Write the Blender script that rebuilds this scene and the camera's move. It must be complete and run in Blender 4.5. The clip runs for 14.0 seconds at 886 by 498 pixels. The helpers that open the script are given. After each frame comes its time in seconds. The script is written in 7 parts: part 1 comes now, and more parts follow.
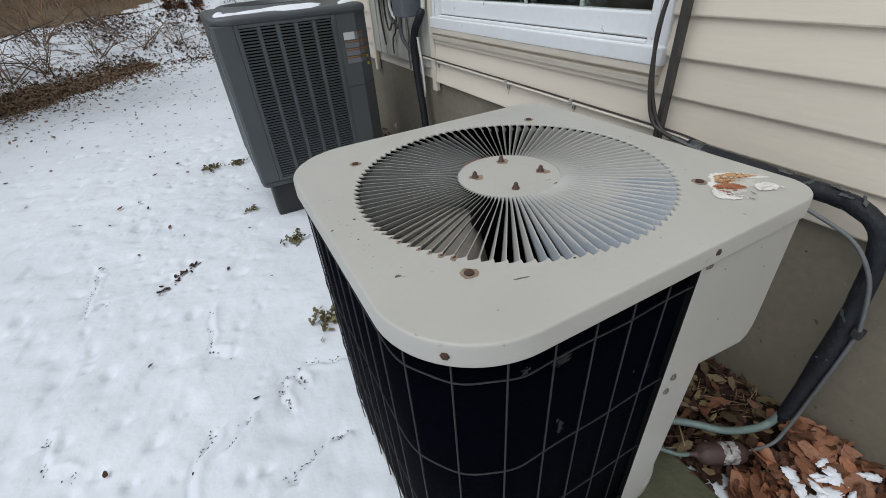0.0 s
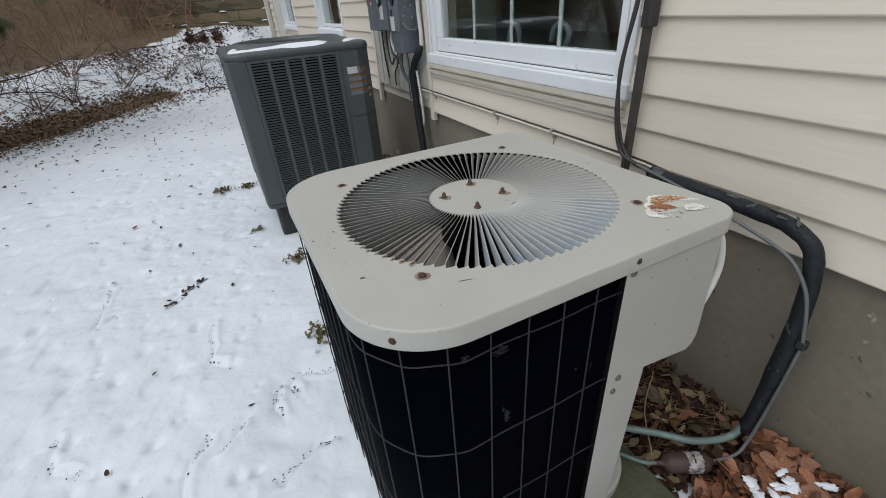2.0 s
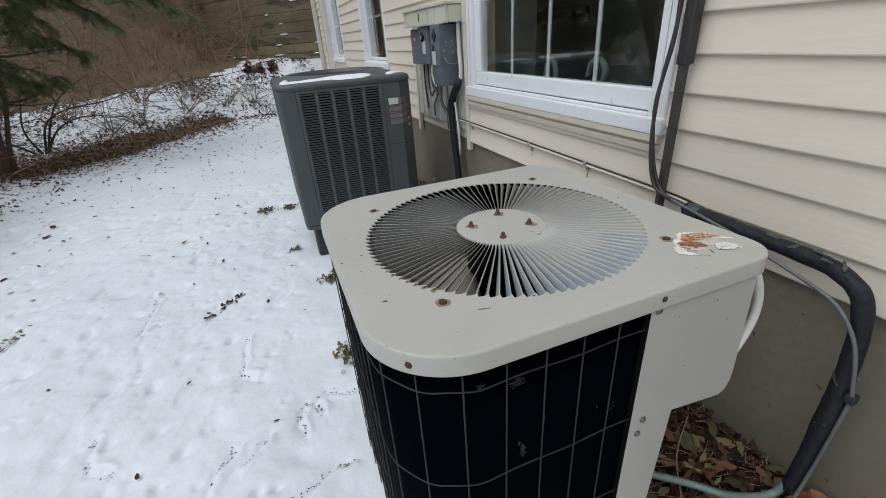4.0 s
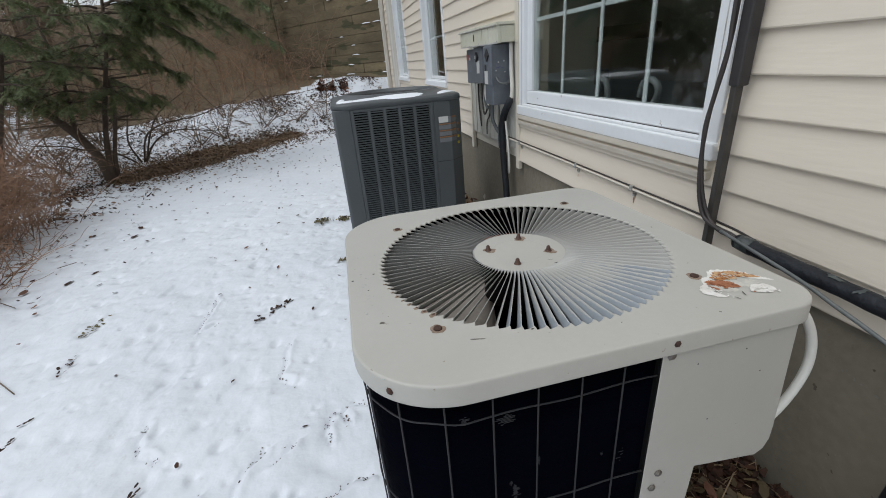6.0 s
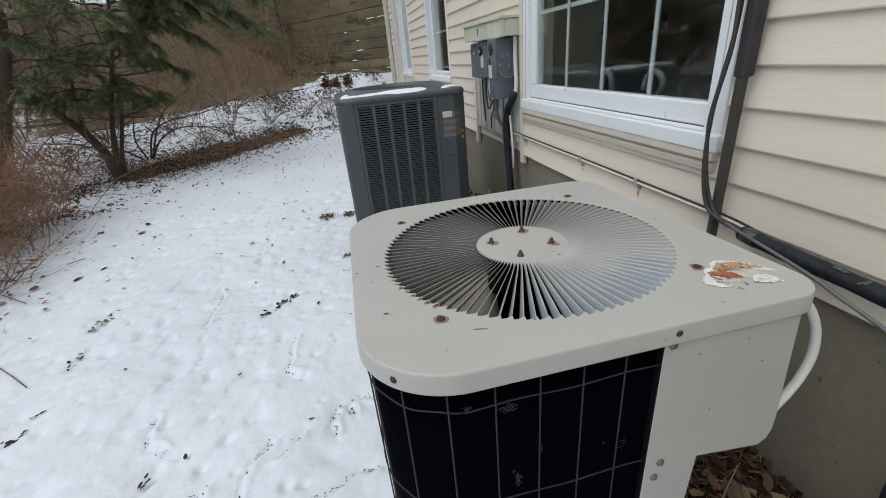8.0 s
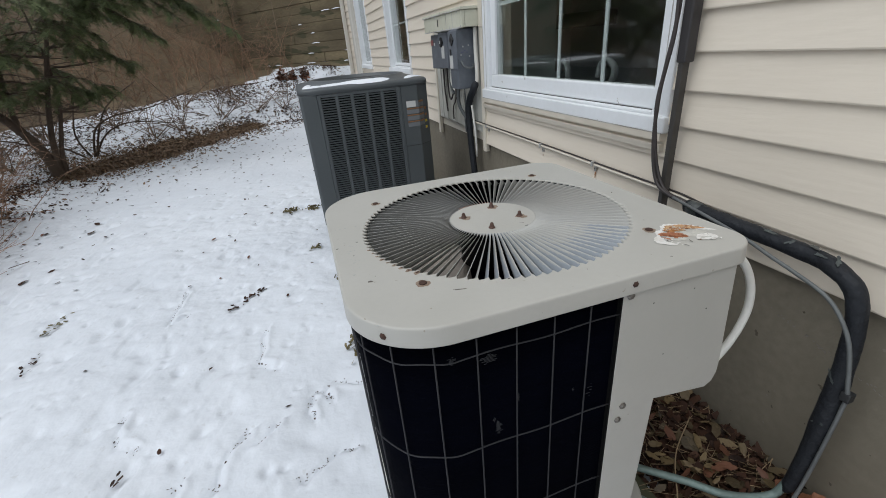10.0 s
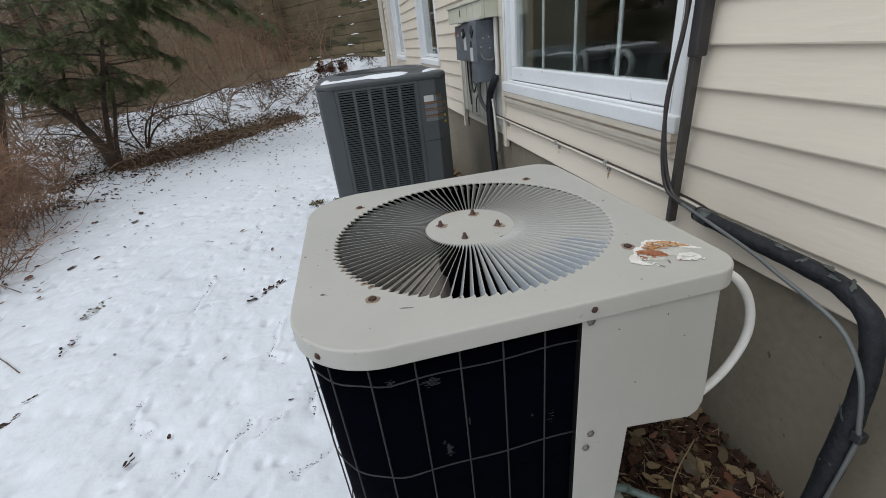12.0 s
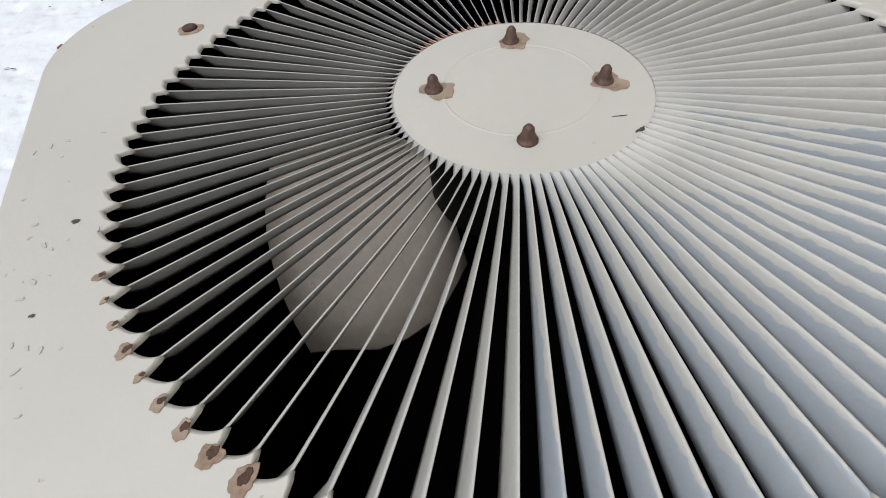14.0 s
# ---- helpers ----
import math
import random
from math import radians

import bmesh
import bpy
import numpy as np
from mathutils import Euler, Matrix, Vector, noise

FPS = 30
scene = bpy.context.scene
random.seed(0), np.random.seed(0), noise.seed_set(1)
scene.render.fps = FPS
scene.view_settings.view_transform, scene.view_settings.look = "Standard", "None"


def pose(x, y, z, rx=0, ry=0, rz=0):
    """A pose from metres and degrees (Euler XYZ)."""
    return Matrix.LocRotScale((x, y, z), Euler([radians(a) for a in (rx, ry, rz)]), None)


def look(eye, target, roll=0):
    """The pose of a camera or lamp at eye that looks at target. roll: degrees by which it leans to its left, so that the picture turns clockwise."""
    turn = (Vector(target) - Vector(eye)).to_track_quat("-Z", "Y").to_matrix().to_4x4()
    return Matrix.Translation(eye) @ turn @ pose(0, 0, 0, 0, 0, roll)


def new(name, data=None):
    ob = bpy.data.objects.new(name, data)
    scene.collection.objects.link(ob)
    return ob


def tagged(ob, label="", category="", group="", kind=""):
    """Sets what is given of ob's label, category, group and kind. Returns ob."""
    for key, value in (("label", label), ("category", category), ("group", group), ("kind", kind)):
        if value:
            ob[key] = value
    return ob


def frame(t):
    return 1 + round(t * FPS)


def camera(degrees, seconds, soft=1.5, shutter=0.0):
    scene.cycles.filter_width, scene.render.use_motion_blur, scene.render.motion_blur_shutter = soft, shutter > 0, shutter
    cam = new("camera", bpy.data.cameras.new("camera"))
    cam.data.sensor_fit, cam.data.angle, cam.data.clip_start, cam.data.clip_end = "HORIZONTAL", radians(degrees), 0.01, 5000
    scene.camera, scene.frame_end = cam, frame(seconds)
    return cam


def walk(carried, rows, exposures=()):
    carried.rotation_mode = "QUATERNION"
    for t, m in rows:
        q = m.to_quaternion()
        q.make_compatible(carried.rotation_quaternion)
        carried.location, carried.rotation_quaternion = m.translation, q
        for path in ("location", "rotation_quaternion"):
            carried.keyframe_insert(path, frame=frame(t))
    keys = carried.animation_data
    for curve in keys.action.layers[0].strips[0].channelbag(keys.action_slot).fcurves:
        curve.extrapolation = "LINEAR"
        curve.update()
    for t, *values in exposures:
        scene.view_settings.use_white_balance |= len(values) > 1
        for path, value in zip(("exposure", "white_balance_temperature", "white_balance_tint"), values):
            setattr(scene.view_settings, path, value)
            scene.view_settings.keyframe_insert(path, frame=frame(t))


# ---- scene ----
cam = camera(93.0, 14.0, 0.95)
PATH = [
    (0, (0.006, 0.015, 1.246), (0.734, 1.498, 0.119), -4.5),
    (0.5, (0.053, -0.078, 1.27), (0.76, 1.494, 0.257), -4.9),
    (1, (0.031, -0.098, 1.272), (0.744, 1.484, 0.277), -4.6),
    (1.5, (0.038, -0.103, 1.27), (0.766, 1.459, 0.256), -4.4),
    (2, (0.031, -0.113, 1.274), (0.759, 1.443, 0.25), -4.4),
    (2.5, (0.008, -0.117, 1.281), (0.733, 1.448, 0.268), -4.3),
    (3, (-0.006, -0.123, 1.282), (0.708, 1.468, 0.303), -4.2),
    (5.5, (0.139, -0.145, 1.282), (0.542, 1.63, 0.453), -4.6),
    (6, (0.14, -0.149, 1.288), (0.504, 1.638, 0.466), -4.9),
    (6.5, (0.145, -0.145, 1.28), (0.484, 1.648, 0.462), -5.1),
    (7, (0.147, -0.148, 1.277), (0.471, 1.648, 0.458), -5.1),
    (7.5, (0.144, -0.154, 1.279), (0.464, 1.64, 0.453), -5.2),
    (8, (0.141, -0.158, 1.283), (0.479, 1.627, 0.446), -5.4),
    (8.5, (0.134, -0.168, 1.282), (0.52, 1.599, 0.429), -5.5),
    (9, (0.111, -0.177, 1.265), (0.57, 1.564, 0.395), -5.5),
    (9.2, (0.096, -0.182, 1.26), (0.595, 1.546, 0.386), -5.1),
    (11.3, (0.116, -0.253, 1.275), (0.581, 1.494, 0.42), -5.1),
    (11.5, (0.188, -0.246, 1.269), (0.597, 1.516, 0.416), -5.3),
    (12, (0.255, -0.209, 1.277), (0.563, 1.551, 0.38), -6.5),
    (12.5, (0.201, -0.045, 1.254), (0.652, 1.567, 0.159), -5.9),
    (13, (0.203, 0.133, 1.201), (0.739, 1.492, -0.165), -4.3),
    (13.5, (0.2995, 0.366, 1.09), (0.769, 1.538, -0.455), -4.06),
    (14, (0.312, 0.387, 1.0853), (0.667, 1.506, -0.534), -6.73),
]
walk(cam, [(t, look(eye, target, roll)) for t, eye, target, roll in PATH],
     [(0.0, 0.25, 6150, 8), (1.0, 0.19, 6150, 8), (3.0, 0.19, 6150, 8), (5.5, 0.24, 6150, 8), (12.4, 0.22, 6150, 8), (13.0, 0.06, 6100, 7), (13.5, 0.22, 6100, 8), (14.0, 0.68, 6350, 10)])

# ---- world and light ----
world = bpy.data.worlds.new("overcast_sky")
scene.world = world
world.use_nodes = True
wn, wl = world.node_tree.nodes, world.node_tree.links
sky = wn.new("ShaderNodeTexSky")
sky.sky_type, sky.sun_disc = "NISHITA", False
sky.sun_elevation, sky.sun_rotation = radians(62), radians(249)
sky.air_density, sky.dust_density, sky.ozone_density = 1.0, 3.0, 1.0
grey = wn.new("ShaderNodeHueSaturation")
grey.inputs["Saturation"].default_value = 0.3
wl.new(sky.outputs[0], grey.inputs["Color"])
cloud = wn.new("ShaderNodeMix")
cloud.data_type = "RGBA"
cloud.inputs[0].default_value = 0.72
cloud.inputs[7].default_value = (4.15, 4.25, 4.4, 1)
wl.new(grey.outputs[0], cloud.inputs[6])
wl.new(cloud.outputs[2], wn["Background"].inputs["Color"])
wn["Background"].inputs["Strength"].default_value = 0.132
sun_data = bpy.data.lights.new("sun", "SUN")
sun_data.energy, sun_data.angle, sun_data.color = 1.15, radians(60), (1.0, 0.985, 0.965)
sun = new("sun", sun_data)
sun.matrix_basis = look((-2.4, -0.9, 4.8), (0, 0, 0))


# ---- materials ----
def mat(name, color, rough=0.6, metal=0.0, other=None, scale=(6.0, 60.0), amount=(0.5, 0.3), bump=0.15,
        bump_scale=120.0, spec=0.5, island=0.0, stretch=(1, 1, 1), spots=None):
    """A surface with stains and grain at two scales, fine relief, and odd spots (colour, scale, threshold)."""
    m = bpy.data.materials.new(name)
    m.use_nodes = True
    n, l = m.node_tree.nodes, m.node_tree.links
    p = n["Principled BSDF"]
    p.inputs["Roughness"].default_value, p.inputs["Metallic"].default_value = rough, metal
    p.inputs["Specular IOR Level"].default_value = spec
    other = other or tuple(c * 0.7 for c in color)
    geo = n.new("ShaderNodeNewGeometry")
    mp = n.new("ShaderNodeMapping")
    mp.inputs["Scale"].default_value = stretch
    l.new(geo.outputs["Position"], mp.inputs["Vector"])
    last = None
    for s, a in zip(scale, amount):
        t = n.new("ShaderNodeTexNoise")
        t.inputs["Scale"].default_value, t.inputs["Detail"].default_value = s, 6.0
        l.new(mp.outputs[0], t.inputs["Vector"])
        r = n.new("ShaderNodeMapRange")
        r.inputs[1].default_value, r.inputs[2].default_value, r.inputs[4].default_value = 0.35, 0.7, a
        l.new(t.outputs["Fac"], r.inputs[0])
        mix = n.new("ShaderNodeMix")
        mix.data_type = "RGBA"
        mix.inputs[6].default_value, mix.inputs[7].default_value = (*color, 1), (*other, 1)
        l.new(r.outputs[0], mix.inputs[0])
        if last:
            l.new(last, mix.inputs[6])
        last = mix.outputs[2]
    if spots:
        t = n.new("ShaderNodeTexNoise")
        t.inputs["Scale"].default_value, t.inputs["Detail"].default_value = spots[1], 4.0
        l.new(mp.outputs[0], t.inputs["Vector"])
        r = n.new("ShaderNodeMapRange")
        r.inputs[1].default_value, r.inputs[2].default_value = spots[2], spots[2] + 0.03
        l.new(t.outputs["Fac"], r.inputs[0])
        mix = n.new("ShaderNodeMix")
        mix.data_type = "RGBA"
        mix.inputs[7].default_value = (*spots[0], 1)
        l.new(r.outputs[0], mix.inputs[0])
        l.new(last, mix.inputs[6])
        last = mix.outputs[2]
    if island:
        hs = n.new("ShaderNodeHueSaturation")
        r = n.new("ShaderNodeMapRange")
        r.inputs[3].default_value, r.inputs[4].default_value = 1 - island, 1 + island
        src = n.new("ShaderNodeObjectInfo").outputs["Random"] if island < 0.25 else geo.outputs["Random Per Island"]
        l.new(src, r.inputs[0])
        l.new(r.outputs[0], hs.inputs["Value"])
        l.new(last, hs.inputs["Color"])
        last = hs.outputs[0]
    l.new(last, p.inputs["Base Color"])
    if bump:
        t = n.new("ShaderNodeTexNoise")
        t.inputs["Scale"].default_value, t.inputs["Detail"].default_value = bump_scale, 5.0
        l.new(mp.outputs[0], t.inputs["Vector"])
        b = n.new("ShaderNodeBump")
        b.inputs["Strength"].default_value, b.inputs["Distance"].default_value = bump, 0.01
        l.new(t.outputs["Fac"], b.inputs["Height"])
        l.new(b.outputs[0], p.inputs["Normal"])
    return m


PAINT = mat("beige_paint", (0.455, 0.442, 0.405), 0.45, other=(0.41, 0.398, 0.362), scale=(5, 90), amount=(0.7, 0.25), bump=0.03, bump_scale=300,
            spots=((0.3, 0.27, 0.22), 70, 0.72))
SLAT = mat("slat_paint", (0.41, 0.402, 0.375), 0.42, other=(0.355, 0.355, 0.345), scale=(3.5, 90), amount=(0.8, 0.3), bump=0.08, bump_scale=200)
SLAT_WORN = mat("peeling_slat_paint", (0.43, 0.42, 0.385), 0.45, other=(0.37, 0.37, 0.36), scale=(9, 90), amount=(0.6, 0.3), bump=0.08, bump_scale=200)


def peel_off():
    """Blue-grey undercoat where the slats have lost their paint, with a ragged border."""
    n, l = SLAT_WORN.node_tree.nodes, SLAT_WORN.node_tree.links
    base = n["Principled BSDF"].inputs["Base Color"]
    paint = base.links[0].from_socket
    at = n.new("ShaderNodeAttribute")
    at.attribute_name = "peel"
    geo = n.new("ShaderNodeNewGeometry")
    level = at.outputs["Fac"]
    for size, amount in ((14, 0.7), (130, 0.3)):
        t = n.new("ShaderNodeTexNoise")
        t.inputs["Scale"].default_value, t.inputs["Detail"].default_value = size, 6.0
        l.new(geo.outputs["Position"], t.inputs["Vector"])
        add = n.new("ShaderNodeMath")
        add.operation = "MULTIPLY_ADD"
        add.inputs[1].default_value = amount
        l.new(t.outputs["Fac"], add.inputs[0])
        l.new(level, add.inputs[2])
        level = add.outputs[0]
    edge = n.new("ShaderNodeMapRange")
    edge.inputs[1].default_value, edge.inputs[2].default_value, edge.inputs[4].default_value = 1.0, 1.04, 0.8
    l.new(level, edge.inputs[0])
    mix = n.new("ShaderNodeMix")
    mix.data_type = "RGBA"
    mix.inputs[7].default_value = (0.265, 0.3, 0.342, 1)
    l.new(edge.outputs[0], mix.inputs[0])
    l.new(paint, mix.inputs[6])
    l.new(mix.outputs[2], base)


peel_off()
FLAKE = mat("flaking_paint", (0.4, 0.415, 0.4), 0.6, other=(0.36, 0.38, 0.37), bump=0)
RUST = mat("rust", (0.085, 0.042, 0.028), 0.85, other=(0.04, 0.022, 0.017), scale=(60, 300), amount=(0.8, 0.5), bump=0.4, bump_scale=600)
RUST_PALE = mat("rust_bloom", (0.17, 0.1, 0.065), 0.85, other=(0.32, 0.26, 0.2), scale=(80, 300), amount=(0.9, 0.5), bump=0.2)
RUST_BROWN = mat("brown_rust", (0.25, 0.085, 0.04), 0.85, other=(0.4, 0.17, 0.08), scale=(70, 260), amount=(0.8, 0.6), bump=0.4)
RUST_ORANGE = mat("orange_rust", (0.36, 0.13, 0.035), 0.85, other=(0.45, 0.22, 0.08), scale=(60, 240), amount=(0.8, 0.6), bump=0.3)
PRIMER = mat("bare_primer", (0.8, 0.79, 0.76), 0.6, other=(0.62, 0.58, 0.52), scale=(50, 200), amount=(0.7, 0.3), bump=0.25)
SCREW = mat("dull_screw", (0.22, 0.21, 0.19), 0.5, 0.7, other=(0.12, 0.09, 0.07), scale=(80, 300), bump=0.2)
BOLT = mat("brown_bolt", (0.11, 0.06, 0.045), 0.55, 0.3, other=(0.05, 0.03, 0.025), scale=(90, 300), bump=0.3)
# shade between the fins and a faint blue sheen are put into this colour
COIL = mat("shaded_coil_fins", (0.0006, 0.0008, 0.0022), 0.7, 0.0, other=(0.0012, 0.0016, 0.0042), scale=(9, 40), amount=(0.7, 0.5), bump=0.35, bump_scale=300,
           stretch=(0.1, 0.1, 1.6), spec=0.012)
WIRE = mat("guard_wire", (0.0105, 0.0115, 0.0155), 0.6, other=(0.018, 0.017, 0.019), scale=(8, 80), amount=(0.5, 0.5), bump=0.1)
# near-black: the shade inside the cabinets is put into this colour
DARK = mat("inner_shade", (0.006, 0.006, 0.006), 0.8, other=(0.003, 0.003, 0.003), bump=0.1, spec=0.1)
FAN = mat("fan_metal", (0.34, 0.3, 0.255), 0.6, 0.1, other=(0.2, 0.18, 0.155), scale=(20, 120), bump=0.1)
GREY_METAL = mat("slate_grey_metal", (0.082, 0.092, 0.097), 0.45, other=(0.064, 0.072, 0.076), scale=(4, 80), amount=(0.6, 0.3), bump=0.05, bump_scale=250)
GREY_TOP = mat("slate_grey_plastic", (0.07, 0.078, 0.083), 0.4, other=(0.055, 0.062, 0.066), scale=(8, 70), amount=(0.7, 0.3), bump=0.08)
BLACK_PLASTIC = mat("black_plastic", (0.018, 0.019, 0.021), 0.5, other=(0.03, 0.03, 0.03), scale=(10, 90), bump=0.1)
LABEL_WHITE = mat("label_white", (0.6, 0.6, 0.58), 0.5, other=(0.5, 0.5, 0.48), bump=0)
LABEL_TORN = mat("torn_label", (0.55, 0.54, 0.52), 0.6, other=(0.06, 0.034, 0.03), scale=(70, 200), amount=(0.9, 0.3), bump=0.1)
LABEL_ORANGE = mat("label_orange", (0.32, 0.15, 0.055), 0.5, other=(0.16, 0.09, 0.05), bump=0)
LABEL_GREY = mat("label_grey", (0.16, 0.17, 0.18), 0.5, other=(0.13, 0.14, 0.15), bump=0)
YELLOW = mat("label_yellow", (0.6, 0.45, 0.03), 0.5, bump=0)
SIDING = mat("vinyl_siding", (0.72, 0.645, 0.538), 0.55, other=(0.635, 0.565, 0.47), scale=(1.3, 30), amount=(0.55, 0.25), bump=0.12, bump_scale=60,
             stretch=(1, 0.12, 1), island=0.035, spots=((0.36, 0.31, 0.25), 40, 0.76))
TRIM_WHITE = mat("white_vinyl", (0.8, 0.82, 0.84), 0.4, other=(0.68, 0.69, 0.69), scale=(3, 50), amount=(0.5, 0.25), bump=0.04,
                 spots=((0.42, 0.4, 0.35), 30, 0.715))
TRIM_OLD = mat("weathered_white", (0.7, 0.68, 0.63), 0.6, other=(0.42, 0.39, 0.33), scale=(5, 45), amount=(0.8, 0.4), bump=0.1, stretch=(1, 1, 0.12))
TRIM_TAN = mat("tan_moulding", (0.7, 0.65, 0.56), 0.5, other=(0.5, 0.44, 0.35), scale=(7, 50), amount=(0.6, 0.5), bump=0.1, stretch=(1, 0.2, 1))
CAULK = mat("cream_trim", (0.68, 0.63, 0.53), 0.5, other=(0.58, 0.53, 0.44), scale=(4, 40), amount=(0.6, 0.3), bump=0.06)
PANEL = mat("weathered_panel", (0.62, 0.62, 0.57), 0.7, other=(0.3, 0.29, 0.25), scale=(6, 60), amount=(0.8, 0.4), bump=0.2, stretch=(1, 1, 0.15))
PLANK = mat("old_cream_plank", (0.62, 0.61, 0.5), 0.65, other=(0.5, 0.49, 0.38), scale=(5, 50), amount=(0.8, 0.4), bump=0.2,
            spots=((0.2, 0.17, 0.12), 25, 0.68))
BOX_GREY = mat("grey_enclosure", (0.15, 0.165, 0.19), 0.5, other=(0.085, 0.095, 0.11), scale=(8, 60), amount=(0.7, 0.4), bump=0.08)
CONCRETE = mat("parged_foundation", (0.238, 0.21, 0.16), 0.85, other=(0.155, 0.136, 0.1), scale=(2.6, 40), amount=(0.9, 0.55), bump=0.3, bump_scale=38,
               spots=((0.37, 0.34, 0.29), 13, 0.71))
PAD = mat("mossy_concrete", (0.1, 0.096, 0.064), 0.9, other=(0.06, 0.065, 0.034), scale=(10, 60), amount=(0.8, 0.5), bump=0.4, bump_scale=80)
FOAM = mat("black_foam", (0.009, 0.01, 0.013), 0.6, other=(0.022, 0.025, 0.03), scale=(9, 70), amount=(0.7, 0.4), bump=0.5, bump_scale=60, spec=0.3,
           spots=((0.16, 0.2, 0.21), 14, 0.74))
TAPE = mat("dull_tape", (0.09, 0.105, 0.1), 0.4, other=(0.03, 0.034, 0.035), scale=(30, 120), amount=(0.9, 0.4), bump=0.4)
CABLE_GREY = mat("grey_cable", (0.14, 0.148, 0.148), 0.5, other=(0.08, 0.088, 0.088), scale=(10, 60), bump=0.1)
CABLE_DARK = mat("dark_cable", (0.03, 0.026, 0.026), 0.5, other=(0.06, 0.045, 0.04), scale=(10, 60), bump=0.1)
CHANNEL = mat("dark_channel", (0.05, 0.045, 0.04), 0.45, other=(0.03, 0.027, 0.025), scale=(5, 50), bump=0.1)
GRIME = mat("seam_grime", (0.25, 0.22, 0.18), 0.8, other=(0.6, 0.6, 0.58), scale=(9, 60), amount=(0.9, 0.4), bump=0)
COVER = mat("dark_cover", (0.025, 0.023, 0.024), 0.5, other=(0.04, 0.036, 0.036), scale=(5, 50), bump=0.1)
PVC = mat("white_flexible_conduit", (0.78, 0.77, 0.72), 0.45, other=(0.62, 0.61, 0.55), scale=(8, 60), bump=0.05)
STEEL = mat("galvanised_clip", (0.5, 0.5, 0.48), 0.45, 0.5, other=(0.35, 0.34, 0.32), bump=0.1)
COPPER = mat("verdigris_copper", (0.2, 0.27, 0.25), 0.5, 0.2, other=(0.13, 0.17, 0.155), scale=(15, 80), amount=(0.8, 0.5), bump=0.15)
DRIER = mat("brown_drier_paint", (0.06, 0.034, 0.03), 0.55, other=(0.06, 0.035, 0.03), scale=(20, 90), bump=0.15)
TIE = mat("timber_tie", (0.195, 0.155, 0.09), 0.9, other=(0.1, 0.078, 0.046), scale=(2.5, 25), amount=(0.9, 0.5), bump=0.6, bump_scale=30, island=0.2,
          stretch=(0.4, 0.4, 1.5), spots=((0.075, 0.07, 0.035), 3, 0.6))
BARK = mat("bark", (0.2, 0.148, 0.105), 0.95, other=(0.11, 0.082, 0.058), scale=(6, 40), amount=(0.8, 0.5), bump=0.7, bump_scale=40, stretch=(1, 1, 0.3))
BARK_DARK = mat("dark_bark", (0.12, 0.086, 0.062), 0.95, other=(0.06, 0.044, 0.033), scale=(6, 40), amount=(0.8, 0.5), bump=0.7, bump_scale=40, stretch=(1, 1, 0.3))
TWIG = mat("bare_twig", (0.2, 0.142, 0.1), 0.9, other=(0.115, 0.08, 0.057), scale=(4, 30), bump=0, island=0.35)
TWIG_FAR = mat("hillside_twig", (0.22, 0.165, 0.11), 0.9, other=(0.14, 0.102, 0.07), scale=(4, 30), bump=0, island=0.35)
STRAW = mat("tan_brush", (0.29, 0.175, 0.11), 0.9, other=(0.16, 0.092, 0.056), scale=(3, 30), bump=0, island=0.4)
NEEDLE = mat("needles", (0.14, 0.17, 0.062), 0.7, other=(0.068, 0.09, 0.034), scale=(1.5, 12), amount=(0.8, 0.5), bump=0, island=0.4)
WEED = mat("weed_leaf", (0.11, 0.105, 0.04), 0.7, other=(0.15, 0.1, 0.05), scale=(20, 80), bump=0, island=0.4)
LEAF_DARK = mat("wet_leaf", (0.052, 0.024, 0.014), 0.7, other=(0.022, 0.012, 0.008), scale=(15, 80), bump=0.2, spec=0.25, island=0.7)
LEAF_TAN = mat("oak_leaf", (0.14, 0.06, 0.032), 0.65, other=(0.07, 0.03, 0.018), scale=(15, 90), bump=0.3, island=0.7)
LEAF_MAT = mat("matted_leaf", (0.2, 0.125, 0.074), 0.8, other=(0.115, 0.073, 0.045), scale=(6, 60), amount=(0.8, 0.4), bump=0.2, island=0.4)
LEAF_DRY = mat("dry_leaf", (0.21, 0.145, 0.09), 0.8, other=(0.12, 0.085, 0.05), scale=(6, 60), amount=(0.8, 0.4), bump=0.2, island=0.6)
LEAF_BRIGHT = mat("russet_leaf", (0.27, 0.115, 0.057), 0.5, other=(0.13, 0.054, 0.03), scale=(15, 90), bump=0.4, island=0.65)
LEAF_PALE = mat("pale_oak_leaf", (0.31, 0.145, 0.08), 0.5, other=(0.17, 0.075, 0.042), scale=(15, 90), bump=0.4, island=0.5)
LEAF_OLIVE = mat("olive_leaf", (0.15, 0.105, 0.05), 0.6, other=(0.08, 0.058, 0.028), scale=(15, 90), bump=0.3, island=0.6)
STALK = mat("dry_stalk", (0.33, 0.24, 0.14), 0.8, other=(0.17, 0.11, 0.065), bump=0, island=0.4)
SOIL = mat("litter_soil", (0.06, 0.042, 0.028), 0.95, other=(0.03, 0.022, 0.015), scale=(12, 90), amount=(0.9, 0.6), bump=0.8, bump_scale=60)
SNOW_BIT = mat("snow_patch", (0.82, 0.84, 0.88), 0.6, other=(0.74, 0.77, 0.82), scale=(8, 60), bump=0.3, bump_scale=90)
INTERIOR = mat("dim_interior", (0.5, 0.56, 0.51), 0.8, other=(0.34, 0.39, 0.35), scale=(1, 10), bump=0)
MUNTIN = mat("grille_bar", (0.6, 0.63, 0.64), 0.5, other=(0.52, 0.55, 0.56), bump=0)
